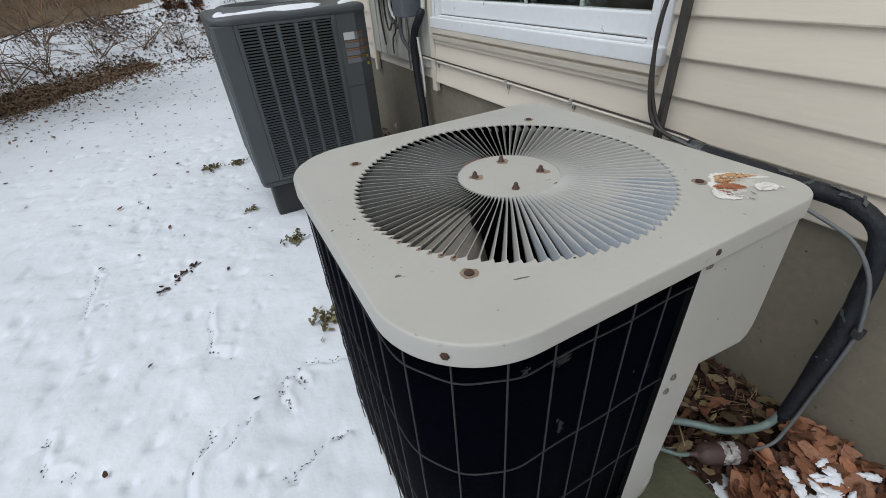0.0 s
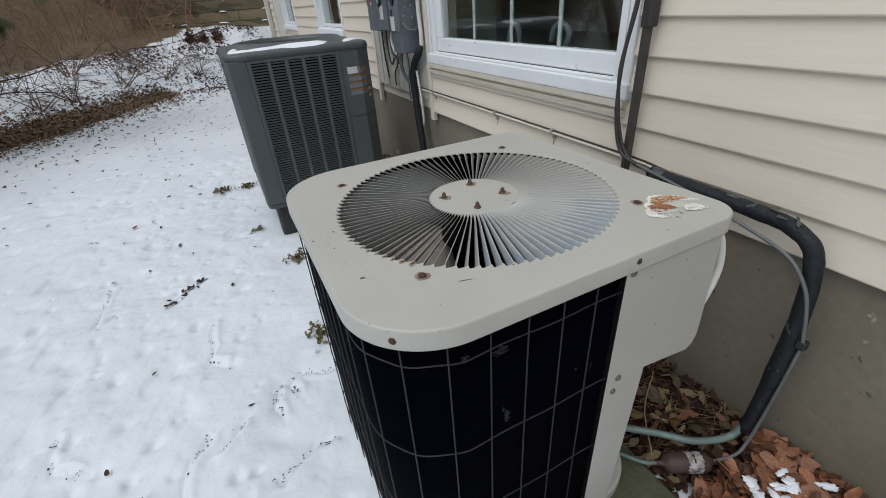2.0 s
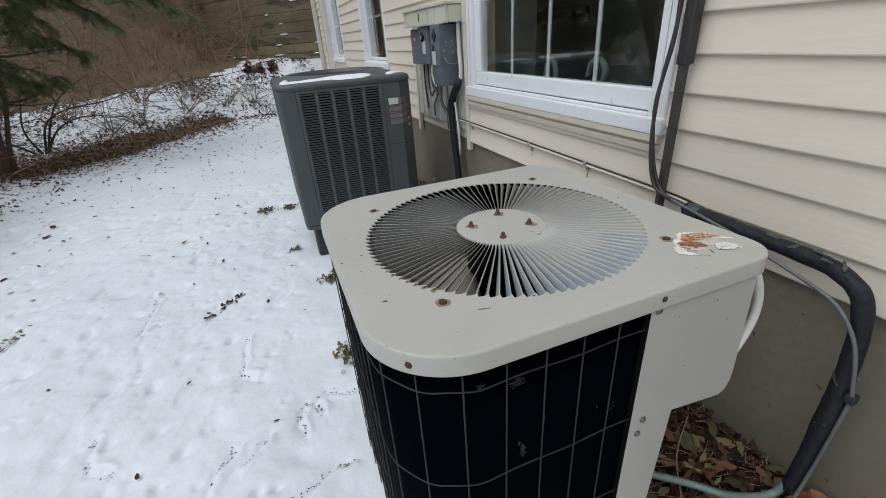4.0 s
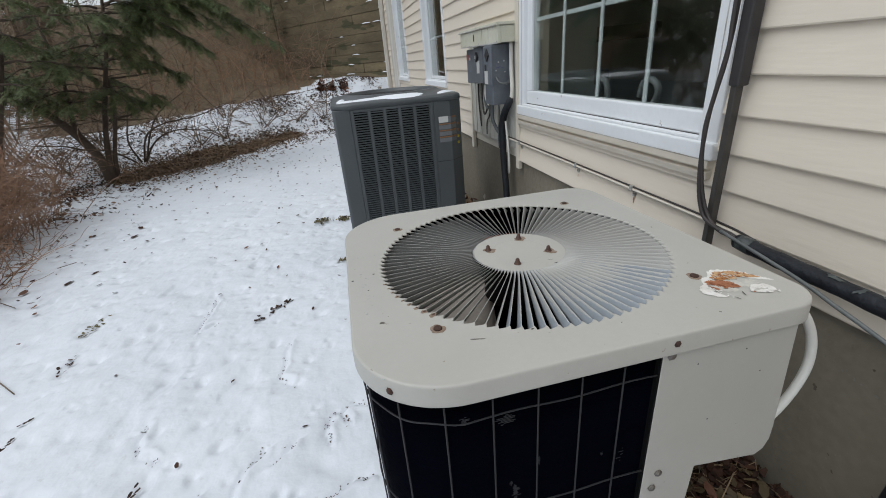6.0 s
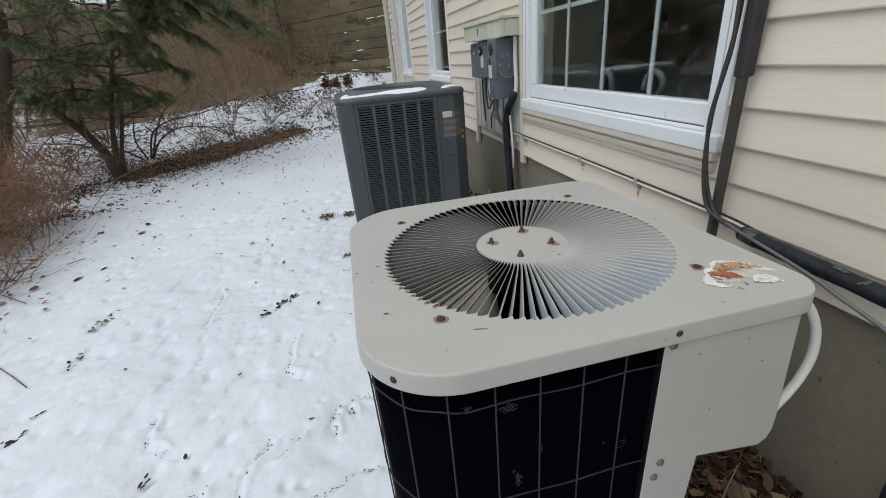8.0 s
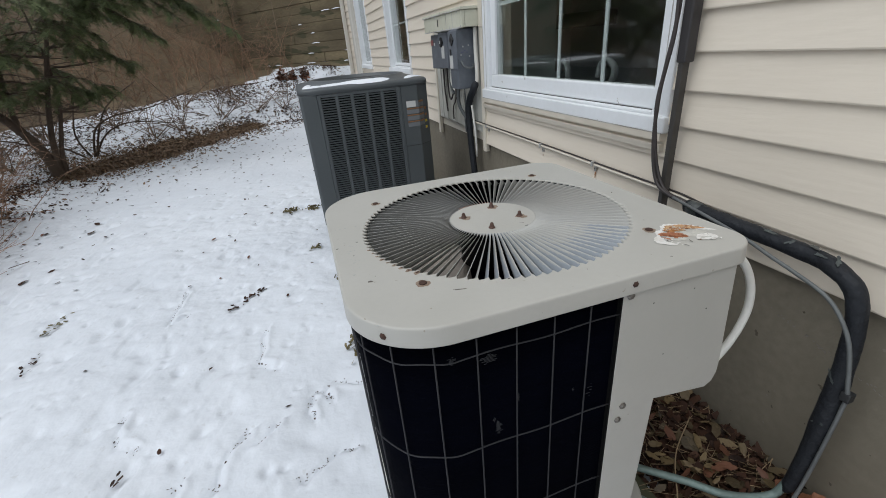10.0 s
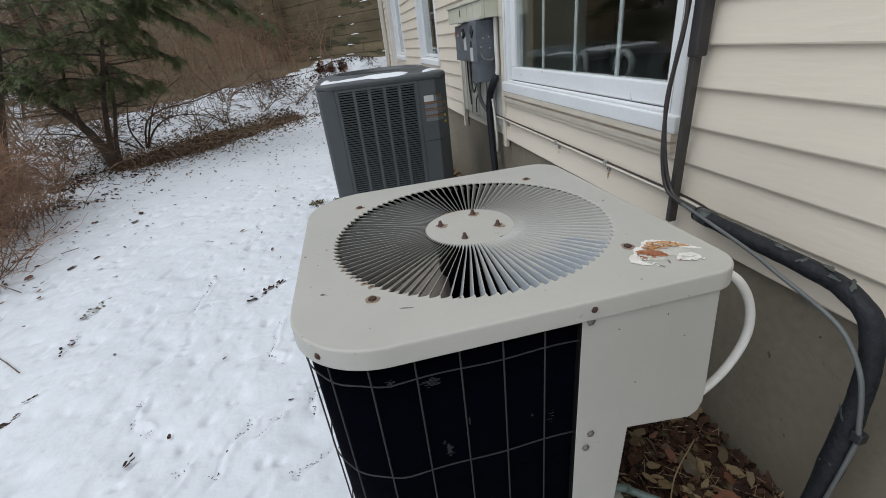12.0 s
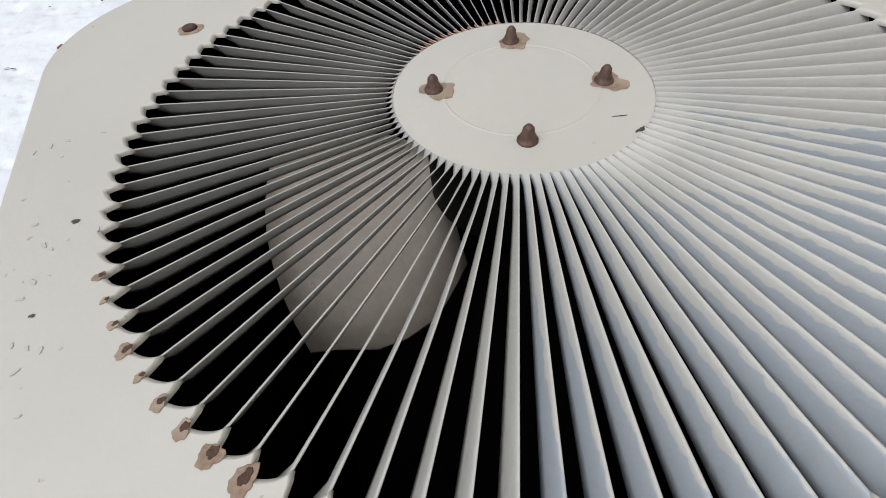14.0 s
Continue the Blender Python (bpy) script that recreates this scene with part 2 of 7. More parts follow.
HALO = mat("thinned_paint", (0.6, 0.58, 0.51), 0.6, other=(0.45, 0.437, 0.4), scale=(70, 260), amount=(1.0, 0.6), bump=0.15)
OCHRE = mat("ochre_rust", (0.42, 0.19, 0.055), 0.8, other=(0.54, 0.38, 0.22), scale=(90, 320), amount=(1.0, 0.6), bump=0.3, spots=((0.25, 0.1, 0.04), 150, 0.56))
SCUFF = mat("fin_scuff_and_gloss", (0.02, 0.02, 0.024), 0.5, other=(0.01, 0.01, 0.012), scale=(120, 500), amount=(1.0, 0.8), bump=0.2)
CHIP = mat("chipped_parging", (0.24, 0.215, 0.18), 0.9, bump=0.3)
CHIP_DARK = mat("pitted_parging", (0.11, 0.093, 0.066), 0.9, bump=0.3)
PEN = mat("violet_pen", (0.08, 0.07, 0.2), 0.6, bump=0)
RED = mat("red_tag", (0.3, 0.1, 0.09), 0.5, bump=0)

GLASS = bpy.data.materials.new("window_glass")
GLASS.use_nodes = True
gp = GLASS.node_tree.nodes["Principled BSDF"]
gp.inputs["Base Color"].default_value = (0.85, 0.9, 0.88, 1)
gp.inputs["Transmission Weight"].default_value, gp.inputs["Roughness"].default_value, gp.inputs["IOR"].default_value = 1.0, 0.02, 1.62


def ground_material():
    """Snow with leaf litter where the mesh's cover layer says so, broken up by noise."""
    m = bpy.data.materials.new("snowy_ground")
    m.use_nodes = True
    n, l = m.node_tree.nodes, m.node_tree.links
    p = n["Principled BSDF"]
    geo = n.new("ShaderNodeNewGeometry")
    cover = n.new("ShaderNodeAttribute")
    cover.attribute_name = "cover"

    def noise_at(s, detail=6.0, rough=0.55):
        t = n.new("ShaderNodeTexNoise")
        t.inputs["Scale"].default_value, t.inputs["Detail"].default_value, t.inputs["Roughness"].default_value = s, detail, rough
        l.new(geo.outputs["Position"], t.inputs["Vector"])
        return t.outputs["Fac"]

    def ramp(src, a, b, lo=0.0, hi=1.0):
        r = n.new("ShaderNodeMapRange")
        for i, v in enumerate((a, b, lo, hi)):
            r.inputs[i + 1].default_value = v
        l.new(src, r.inputs[0])
        return r.outputs[0]

    def mixed(fac, a, b):
        x = n.new("ShaderNodeMix")
        x.data_type = "RGBA"
        for i, v in ((6, a), (7, b)):
            if isinstance(v, tuple):
                x.inputs[i].default_value = (*v, 1)
            else:
                l.new(v, x.inputs[i])
        l.new(fac, x.inputs[0])
        return x.outputs[2]

    def maths(op, a, b):
        x = n.new("ShaderNodeMath")
        x.operation = op
        for i, v in enumerate((a, b)):
            if isinstance(v, (int, float)):
                x.inputs[i].default_value = v
            else:
                l.new(v, x.inputs[i])
        return x.outputs[0]

    snow = mixed(ramp(noise_at(1.4), 0.35, 0.7), (0.72, 0.748, 0.792), (0.66, 0.69, 0.738))
    snow = mixed(ramp(noise_at(26), 0.64, 0.72, 0, 0.35), snow, (0.5, 0.5, 0.5))
    litter = mixed(ramp(noise_at(9), 0.35, 0.65), (0.145, 0.103, 0.056), (0.075, 0.055, 0.032))
    litter = mixed(ramp(noise_at(60), 0.45, 0.6, 0, 0.5), litter, (0.21, 0.145, 0.08))
    hill = maths("ADD", cover.outputs["Fac"], maths("ADD", maths("MULTIPLY", maths("SUBTRACT", noise_at(12, 8, 0.75), 0.5), 1.0), maths("MULTIPLY", maths("SUBTRACT", noise_at(2.6, 4, 0.6), 0.5), 0.8)))
    fac = ramp(hill, 0.46, 0.54)
    l.new(mixed(fac, snow, litter), p.inputs["Base Color"])
    l.new(ramp(fac, 0, 1, 0.55, 0.95), p.inputs["Roughness"])
    p.inputs["Subsurface Weight"].default_value = 0.0
    b = n.new("ShaderNodeBump")
    b.inputs["Strength"].default_value, b.inputs["Distance"].default_value = 0.5, 0.02
    l.new(maths("ADD", noise_at(11, 4, 0.5), maths("MULTIPLY", noise_at(45, 3, 0.5), 0.1)), b.inputs["Height"])
    l.new(b.outputs[0], p.inputs["Normal"])
    return m


GROUND = ground_material()


# ---- builders ----
def mesh_of(name, verts, faces, smooth=False):
    me = bpy.data.meshes.new(name)
    me.from_pydata([tuple(v) for v in verts], [], faces)
    me.update()
    if smooth:
        me.polygons.foreach_set("use_smooth", [True] * len(me.polygons))
    return me


def thing(name, at, label, category, group="", kind=""):
    ob = new(name)
    ob.location = at
    ob.empty_display_size = 0.1
    return tagged(ob, label, category, group, kind)


def part(name, shape, material, parent, label="", at=None):
    """Links a bmesh or mesh, given in world places, as one object under a thing or a part."""
    if isinstance(shape, bmesh.types.BMesh):
        me = bpy.data.meshes.new(name)
        shape.to_mesh(me)
        shape.free()
    else:
        me = shape
    if material and not me.materials:
        me.materials.append(material)
    ob = new(name, me)
    if at is not None:
        ob.matrix_basis = at
    if parent is not None:
        ob.parent = parent
        if parent.type == "EMPTY":
            ob.matrix_parent_inverse = Matrix.Translation(-parent.location)
    return tagged(ob, label) if label else ob


def solid(name, shape, material, label, category, kind="", group=""):
    return tagged(part(name, shape, material, None), label, category, group, kind)


def box(a, b, bevel=0.0, seg=2):
    bm = bmesh.new()
    bmesh.ops.create_cube(bm, size=1)
    a, b = Vector(a), Vector(b)
    for v in bm.verts:
        v.co = Vector([(a[i] + b[i]) / 2 + v.co[i] * (b[i] - a[i]) for i in range(3)])
    if bevel:
        bmesh.ops.bevel(bm, geom=bm.edges[:], offset=bevel, segments=seg, affect="EDGES", profile=0.5)
    return bm


def merge(*bms):
    out = bmesh.new()
    for b in bms:
        me = bpy.data.meshes.new("joined")
        b.to_mesh(me)
        b.free()
        out.from_mesh(me)
        bpy.data.meshes.remove(me)
    return out


def prism(outline, lo, hi, axis="z", bevel=0.0):
    """An outline in a plane, pushed from lo to hi along an axis."""
    bm = bmesh.new()
    put = {"z": lambda a, b, c: (a, b, c), "y": lambda a, b, c: (a, c, b), "x": lambda a, b, c: (c, a, b)}[axis]
    f = bm.faces.new([bm.verts.new(put(a, b, lo)) for a, b in outline])
    e = bmesh.ops.extrude_face_region(bm, geom=[f])
    shift = Vector(put(0, 0, hi - lo))
    bmesh.ops.translate(bm, verts=[g for g in e["geom"] if isinstance(g, bmesh.types.BMVert)], vec=shift)
    bmesh.ops.recalc_face_normals(bm, faces=bm.faces)
    if bevel:
        bmesh.ops.bevel(bm, geom=bm.edges[:], offset=bevel, segments=2, affect="EDGES", profile=0.5)
    return bm


def rounded(x0, y0, x1, y1, radii, steps=10):
    """A rectangle's outline with its own radius at each corner, from the low corner anticlockwise."""
    out = []
    for (cx, cy, a), r in zip(((x0, y0, 180), (x1, y0, 270), (x1, y1, 0), (x0, y1, 90)), radii):
        ox, oy = cx + (r if cx == x0 else -r), cy + (r if cy == y0 else -r)
        for i in range(steps + 1):
            t = radians(a + 90 * i / steps)
            out.append((ox + r * math.cos(t), oy + r * math.sin(t)))
    return out


def lathe(profile, centre, sides=20):
    """A turned shape: (radius, z) pairs about a vertical axis."""
    verts, faces = [], []
    for r, z in profile:
        verts += [(centre[0] + r * math.cos(2 * math.pi * i / sides), centre[1] + r * math.sin(2 * math.pi * i / sides), centre[2] + z) for i in range(sides)]
    for k in range(len(profile) - 1):
        for i in range(sides):
            j = (i + 1) % sides
            faces.append((k * sides + i, k * sides + j, (k + 1) * sides + j, (k + 1) * sides + i))
    faces.append(tuple(range((len(profile) - 1) * sides, len(profile) * sides)))
    faces.append(tuple(reversed(range(sides))))
    return mesh_of("turned", verts, faces, True)


def tubes(lines, sides=6):
    """Many tubes in one mesh. Each line: a list of points and a radius, or a list of radii."""
    verts, faces = [], []
    for pts, rad in lines:
        pts = [Vector(p) for p in pts]
        radii = rad if isinstance(rad, (list, tuple)) else [rad] * len(pts)
        base = len(verts)
        side = None
        for i, p in enumerate(pts):
            d = (pts[min(i + 1, len(pts) - 1)] - pts[max(i - 1, 0)]).normalized()
            if side is None:
                side = d.orthogonal().normalized()
            side = (side - d * side.dot(d))
            side = side.normalized() if side.length > 1e-6 else d.orthogonal().normalized()
            up = d.cross(side)
            for k in range(sides):
                a = 2 * math.pi * k / sides
                verts.append(p + (side * math.cos(a) + up * math.sin(a)) * radii[i])
        for i in range(len(pts) - 1):
            for k in range(sides):
                j = (k + 1) % sides
                faces.append((base + i * sides + k, base + i * sides + j, base + (i + 1) * sides + j, base + (i + 1) * sides + k))
        faces.append(tuple(base + k for k in reversed(range(sides))))
        faces.append(tuple(base + (len(pts) - 1) * sides + k for k in range(sides)))
    return mesh_of("tubes", verts, faces, sides > 4)


def smooth_line(pts, n=8):
    """A Catmull-Rom line through points."""
    pts = [Vector(p) for p in pts]
    ext = [pts[0] * 2 - pts[1]] + pts + [pts[-1] * 2 - pts[-2]]
    out = []
    for i in range(1, len(ext) - 2):
        a, b, c, d = ext[i - 1:i + 3]
        for k in range(n):
            t = k / n
            out.append(0.5 * ((2 * b) + (c - a) * t + (2 * a - 5 * b + 4 * c - d) * t * t + (3 * b - a - 3 * c + d) * t ** 3))
    return out + [pts[-1]]


def mesh_stain(r, seed, squash=(1.0, 1.0), rag=1.0):
    """A thin flake with an uneven outline."""
    rng = random.Random(seed)
    n = 26
    ph = [rng.uniform(0, 6.3) for _ in range(5)]
    pts = []
    for i in range(n):
        a = 2 * math.pi * i / n
        k = 1 + rag * (0.14 * math.sin(2 * a + ph[0]) + 0.12 * math.sin(3 * a + ph[1]) + 0.09 * math.sin(5 * a + ph[2]) + 0.07 * math.sin(9 * a + ph[3]))
        pts.append((r * k * math.cos(a) * squash[0], r * k * math.sin(a) * squash[1]))
    verts = [(x, y, 0.0) for x, y in pts] + [(x * 0.93, y * 0.93, 0.0003) for x, y in pts]
    faces = [(i, (i + 1) % n, n + (i + 1) % n, n + i) for i in range(n)] + [tuple(range(n, 2 * n))]
    return mesh_of("flake", verts, faces)


def smear(marks, seed):
    """A thin ragged smear along (x, y, half width) marks, tapered at both ends."""
    rng = random.Random(seed)
    line = smooth_line(marks, 10)
    n = len(line)
    left, right, rag = [], [], [1.0, 1.0]
    for i, p in enumerate(line):
        d = line[min(i + 1, n - 1)] - line[max(i - 1, 0)]
        d = Vector((-d.y, d.x, 0)).normalized()
        taper = math.sqrt(max(0.02, 1 - (2 * i / (n - 1) - 1) ** 4))
        c = Vector((p.x, p.y, 0))
        rag = [min(1.35, max(0.65, r + rng.uniform(-0.22, 0.22))) for r in rag]
        left.append(c + d * p.z * taper * rag[0] * rng.uniform(0.88, 1.1))
        right.append(c - d * p.z * taper * rag[1] * rng.uniform(0.88, 1.1))
    faces = [(i, i + 1, n + i + 1, n + i) for i in range(n - 1)]
    return mesh_of("smear", left + right, faces)


# ---- the ground ----
EDGE = [(-1.9, -9.0), (-2.1, 1.5), (-2.55, 3.9), (-3.0, 5.4), (-3.05, 6.5), (-2.2, 7.3), (-0.96, 8.2), (0.2, 8.55), (2.0, 8.6), (9.0, 8.6)]


def beyond_edge(x, y):
    """Metres outside the lawn's rough edge; negative on the lawn."""
    best = np.full(np.shape(x), 1e9)
    sign = np.ones(np.shape(x))
    for (ax, ay), (bx, by) in zip(EDGE, EDGE[1:]):
        dx, dy = bx - ax, by - ay
        t = np.clip(((x - ax) * dx + (y - ay) * dy) / (dx * dx + dy * dy), 0, 1)
        px, py = x - (ax + t * dx), y - (ay + t * dy)
        d = np.hypot(px, py)
        cross = dx * py - dy * px
        sign = np.where(d < best, np.where(cross > 0, 1.0, -1.0), sign)
        best = np.minimum(best, d)
    return best * sign


def step(a, b, v):
    t = np.clip((v - a) / (b - a), 0, 1)
    return t * t * (3 - 2 * t)


def lattice(x, y, seed):
    """Smooth value noise on a unit lattice, about -1 to 1."""
    ix, iy = np.floor(x).astype(np.int64), np.floor(y).astype(np.int64)
    fx, fy = x - ix, y - iy
    fx, fy = fx * fx * fx * (fx * (fx * 6 - 15) + 10), fy * fy * fy * (fy * (fy * 6 - 15) + 10)

    def corner(a, b):
        h = (a * 374761393 + b * 668265263 + seed * 1442695041) & 0xFFFFFFFF
        h = ((h ^ (h >> 13)) * 1274126177) & 0xFFFFFFFF
        return ((h ^ (h >> 16)) & 0xFFFF) / 32767.5 - 1

    top = corner(ix, iy) * (1 - fx) + corner(ix + 1, iy) * fx
    low = corner(ix, iy + 1) * (1 - fx) + corner(ix + 1, iy + 1) * fx
    return top * (1 - fy) + low * fy


def waves(x, y, seed, size, octaves=3):
    """Smooth uneven relief at several sizes, about -1 to 1."""
    out = 0
    for o in range(octaves):
        c, n = math.cos(0.7 + o), math.sin(0.7 + o)
        k = 2 ** o / size
        out = out + lattice((x * c - y * n) * k, (x * n + y * c) * k, seed + o) / 1.8 ** o
    return out * 0.8


def height(x, y):
    x, y = np.asarray(x, float), np.asarray(y, float)
    lawn = 0.03 + 0.025 * np.maximum(0, y - 1.5) * step(1.0, 3.5, y)
    lawn = np.minimum(lawn, 0.45)
    d = beyond_edge(x, y)
    right = step(-3.6, -1.0, x)
    bank = (0.33 + 0.23 * step(-3.0, -2.2, x) + 0.18 * step(-1.0, 0.2, x)) * step(0.0, 2.2 - 0.6 * right, d)
    slope = 0.33 + 0.19 * step(-0.66, -0.3, x / np.maximum(y, 1.0)) * (y > 0)
    hill = slope * np.maximum(0, d - 5.5) + 0.05 * np.maximum(0, d - 2.0)
    hill = 5.2 * (1 - np.exp(-hill / 5.2))
    rough = waves(x, y, 3, 1.6) * (0.012 + 0.06 * step(0.0, 1.5, d)) + waves(x, y, 8, 0.22) * (0.004 + 0.012 * step(0, 1, d))
    mound = 0.12 * np.exp(-((x - 0.55) / 0.6) ** 2 - ((y - 9.9) / 0.6) ** 2)
    mound = mound + 0.18 * np.exp(-((x + 3.25) / 0.45) ** 2 - ((y - 10.0) / 0.7) ** 2)
    return lawn + bank + hill + rough + mound


# scuffs in the snow: lines of (x, y), from heel to toe
SCRAPES = [[(-0.3, 1.74), (-0.32, 1.66), (-0.31, 1.59), (-0.33, 1.51), (-0.27, 1.46)], [(-0.79, 2.36), (-0.8, 2.19), (-0.82, 2.05), (-0.74, 2.08)],
           [(-0.83, 1.37), (-0.83, 1.29), (-0.81, 1.23), (-0.74, 1.19)], [(-0.34, 1.09), (-0.4, 1.04), (-0.42, 0.99), (-0.43, 0.9)], [(-0.23, 1.09), (-0.3, 1.03)],
           [(-0.09, 1.19), (-0.12, 1.14), (-0.1, 1.09)], [(0.1, 1.19), (0.0, 1.24), (-0.06, 1.22), (-0.03, 1.16)], [(0.02, 0.88), (-0.02, 0.89), (-0.08, 0.86), (-0.14, 0.82)],
           [(-0.55, 0.95), (-0.6, 0.86), (-0.62, 0.74)]]
# rows of leaf crumbs melted into the snow
CRUMBS = [[(-0.5, 2.03), (-0.42, 2.12), (-0.32, 2.22)], [(-1.46, 2.22), (-1.43, 2.29), (-1.42, 2.4)], [(-1.42, 1.88), (-1.4, 1.94), (-1.39, 2.02)], [(-1.42, 1.56), (-1.37, 1.58)],
          [(-1.41, 1.4), (-1.36, 1.46)], [(-0.75, 1.12), (-0.76, 1.05), (-0.77, 1.03)]]


def off_line(gx, gy, line):
    """Metres from a bent line, and which side of it."""
    best, side = np.full(np.shape(gx), 9.0), np.zeros(np.shape(gx))
    for (ax, ay), (bx, by) in zip(line, line[1:]):
        dx, dy = bx - ax, by - ay
        t = np.clip(((gx - ax) * dx + (gy - ay) * dy) / (dx * dx + dy * dy), 0, 1)
        px, py = gx - ax - t * dx, gy - ay - t * dy
        d = np.hypot(px, py)
        side = np.where(d < best, np.sign(dx * py - dy * px), side)
        best = np.minimum(best, d)
    return best, side


def build_ground():
    def axis(lo, mid0, mid1, hi, fine):
        mid = np.arange(mid0, mid1 + fine / 2, fine)
        far = lambda a, b: a + np.sign(b - a) * np.geomspace(fine * 1.3, abs(b - a), 46)
        return np.concatenate([far(mid0, lo)[::-1], mid, far(mid1, hi)])

    xs = axis(-240, -2.8, 1.3, 240, 0.009)
    ys = axis(-240, 0.3, 4.4, 240, 0.009)
    # a finer mesh over the bank too
    xs = np.concatenate([xs[xs < -5.2], np.arange(-5.2, -2.82, 0.06), xs[xs >= -2.8]])
    ys = np.concatenate([ys[ys <= 4.41], np.arange(4.44, 11.0, 0.045), ys[ys > 11.0]])
    gx, gy = np.meshgrid(xs, ys)
    z = height(gx, gy)
    near = step(4.6, 3.6, gy) * step(-3.6, -2.6, gx)
    z = z + near * (0.008 * waves(gx, gy, 21, 0.19, 2) + 0.0018 * waves(gx, gy, 33, 0.045, 3))
    rng = np.random.RandomState(5)
    for _ in range(420):
        cx, cy, r, k = rng.uniform(-2.4, 0.05), rng.uniform(0.2, 4.4), rng.uniform(0.012, 0.045), rng.uniform(0.6, 1.4)
        near_it = (np.abs(gx - cx) < 0.2) & (np.abs(gy - cy) < 0.2)
        z[near_it] -= rng.uniform(0.005, 0.018) * np.exp(-((gx[near_it] - cx) ** 2 + ((gy[near_it] - cy) * k) ** 2) / r ** 2)
    jx, jy = gx + 0.012 * waves(gx, gy, 60, 0.07, 2), gy + 0.012 * waves(gx, gy, 64, 0.07, 2)
    for line in SCRAPES:
        d, side = off_line(jx, jy, line)
        z += -0.011 * np.exp(-(d / 0.011) ** 2) + 0.007 * np.exp(-((d - 0.024) / 0.014) ** 2) * (side > 0) - 0.009 * np.exp(-(d / 0.05) ** 2) * (side < 0)
    for line in CRUMBS:
        d, side = off_line(jx, jy, line)
        z -= 0.009 * np.exp(-(d / 0.018) ** 2)
    # old, half-filled footprints
    for _ in range(64):
        cx, cy, a, k = rng.uniform(-2.2, 0.05), rng.uniform(0.5, 3.9), rng.uniform(0.6, 1.8), rng.uniform(0.6, 1.1)
        u = (jx - cx) * math.cos(a) + (jy - cy) * math.sin(a)
        v = -(jx - cx) * math.sin(a) + (jy - cy) * math.cos(a)
        e = (u / (0.13 * k)) ** 2 + (v / (0.048 * k)) ** 2
        z -= rng.uniform(0.003, 0.011) * np.exp(-np.minimum(e, 6.0) ** 3)
    for _ in range(420):
        cx, cy = rng.uniform(-2.3, 0.05), rng.uniform(0.25, 4.3)
        r = rng.uniform(0.008, 0.018)
        near_it = (np.abs(gx - cx) < 0.08) & (np.abs(gy - cy) < 0.08)
        z[near_it] -= rng.uniform(0.003, 0.009) * np.exp(-((gx[near_it] - cx) ** 2 + (gy[near_it] - cy) ** 2) / r ** 2)
    # bare, lower soil along the house
    strip = step(0.80, 0.95, gx + 0.05 * waves(gx, gy, 4, 0.5)) * step(8.9, 8.3, gy)
    z = z - 0.02 * strip * (gy < 9)
    d = beyond_edge(gx, gy)
    # a tongue of bare leaf litter runs along the foot of the bank
    line = [(-2.8, 6.2, 0.25), (-2.3, 6.75, 0.55), (-1.8, 7.35, 0.55), (-1.4, 7.85, 0.2), (-0.75, 8.4, -0.05)]
    tongue = np.full(gx.shape, -1.0)
    for (ax, ay, aw), (bx, by, bw) in zip(line, line[1:]):
        t = np.clip(((gx - ax) * (bx - ax) + (gy - ay) * (by - ay)) / ((bx - ax) ** 2 + (by - ay) ** 2), 0, 1)
        tongue = np.maximum(tongue, aw + (bw - aw) * t - np.hypot(gx - ax - t * (bx - ax), gy - ay - t * (by - ay)))
    litter = 0.68 * step(-0.3, 0.2, tongue)
    away = step(-0.62, -0.45, gx / np.maximum(gy, 1.0))
    bank = np.where(gy > 5.0, 0.35, 0.3) * step(0.0, 0.6, d) + (0.12 + 0.48 * away) * step(1.9, 2.9, d - 1.4 * step(-0.9, 0.1, gx))
    cover = np.maximum(np.maximum(litter, bank), np.maximum(0.04, strip))
    nx, ny = len(xs), len(ys)
    idx = np.arange(nx * ny).reshape(ny, nx)
    faces = np.stack([idx[:-1, :-1], idx[:-1, 1:], idx[1:, 1:], idx[1:, :-1]], -1).reshape(-1, 4)
    me = bpy.data.meshes.new("ground")
    me.from_pydata(np.stack([gx, gy, z], -1).reshape(-1, 3).tolist(), [], faces.tolist())
    me.polygons.foreach_set("use_smooth", [True] * len(me.polygons))
    att = me.attributes.new("cover", "FLOAT", "POINT")
    att.data.foreach_set("value", cover.reshape(-1).astype(np.float32))
    solid("ground", me, GROUND, "lawn under thin trampled snow, rising to a leafy bank", "ground", "structure")


build_ground()


# ---- the house ----
WALL = 1.19            # face of the siding
LAP, BOTTOM = 0.1035, 0.672
TOP = BOTTOM + 30 * LAP
FAR = 8.68             # far corner of the house
NEAR = -4.5
# openings: near y, far y, sill z, head z
WINDOWS = [(0.862, 2.293, 0.955, 2.35), (4.05, 5.05, 1.03, 2.6), (6.3, 7.25, 1.03, 2.6)]

foundation = solid("foundation", box((1.205, NEAR, -0.4), (1.5, FAR, BOTTOM + 0.05)), CONCRETE,
                   "grey-brown parged concrete foundation wall with stains", "foundation", "structure")


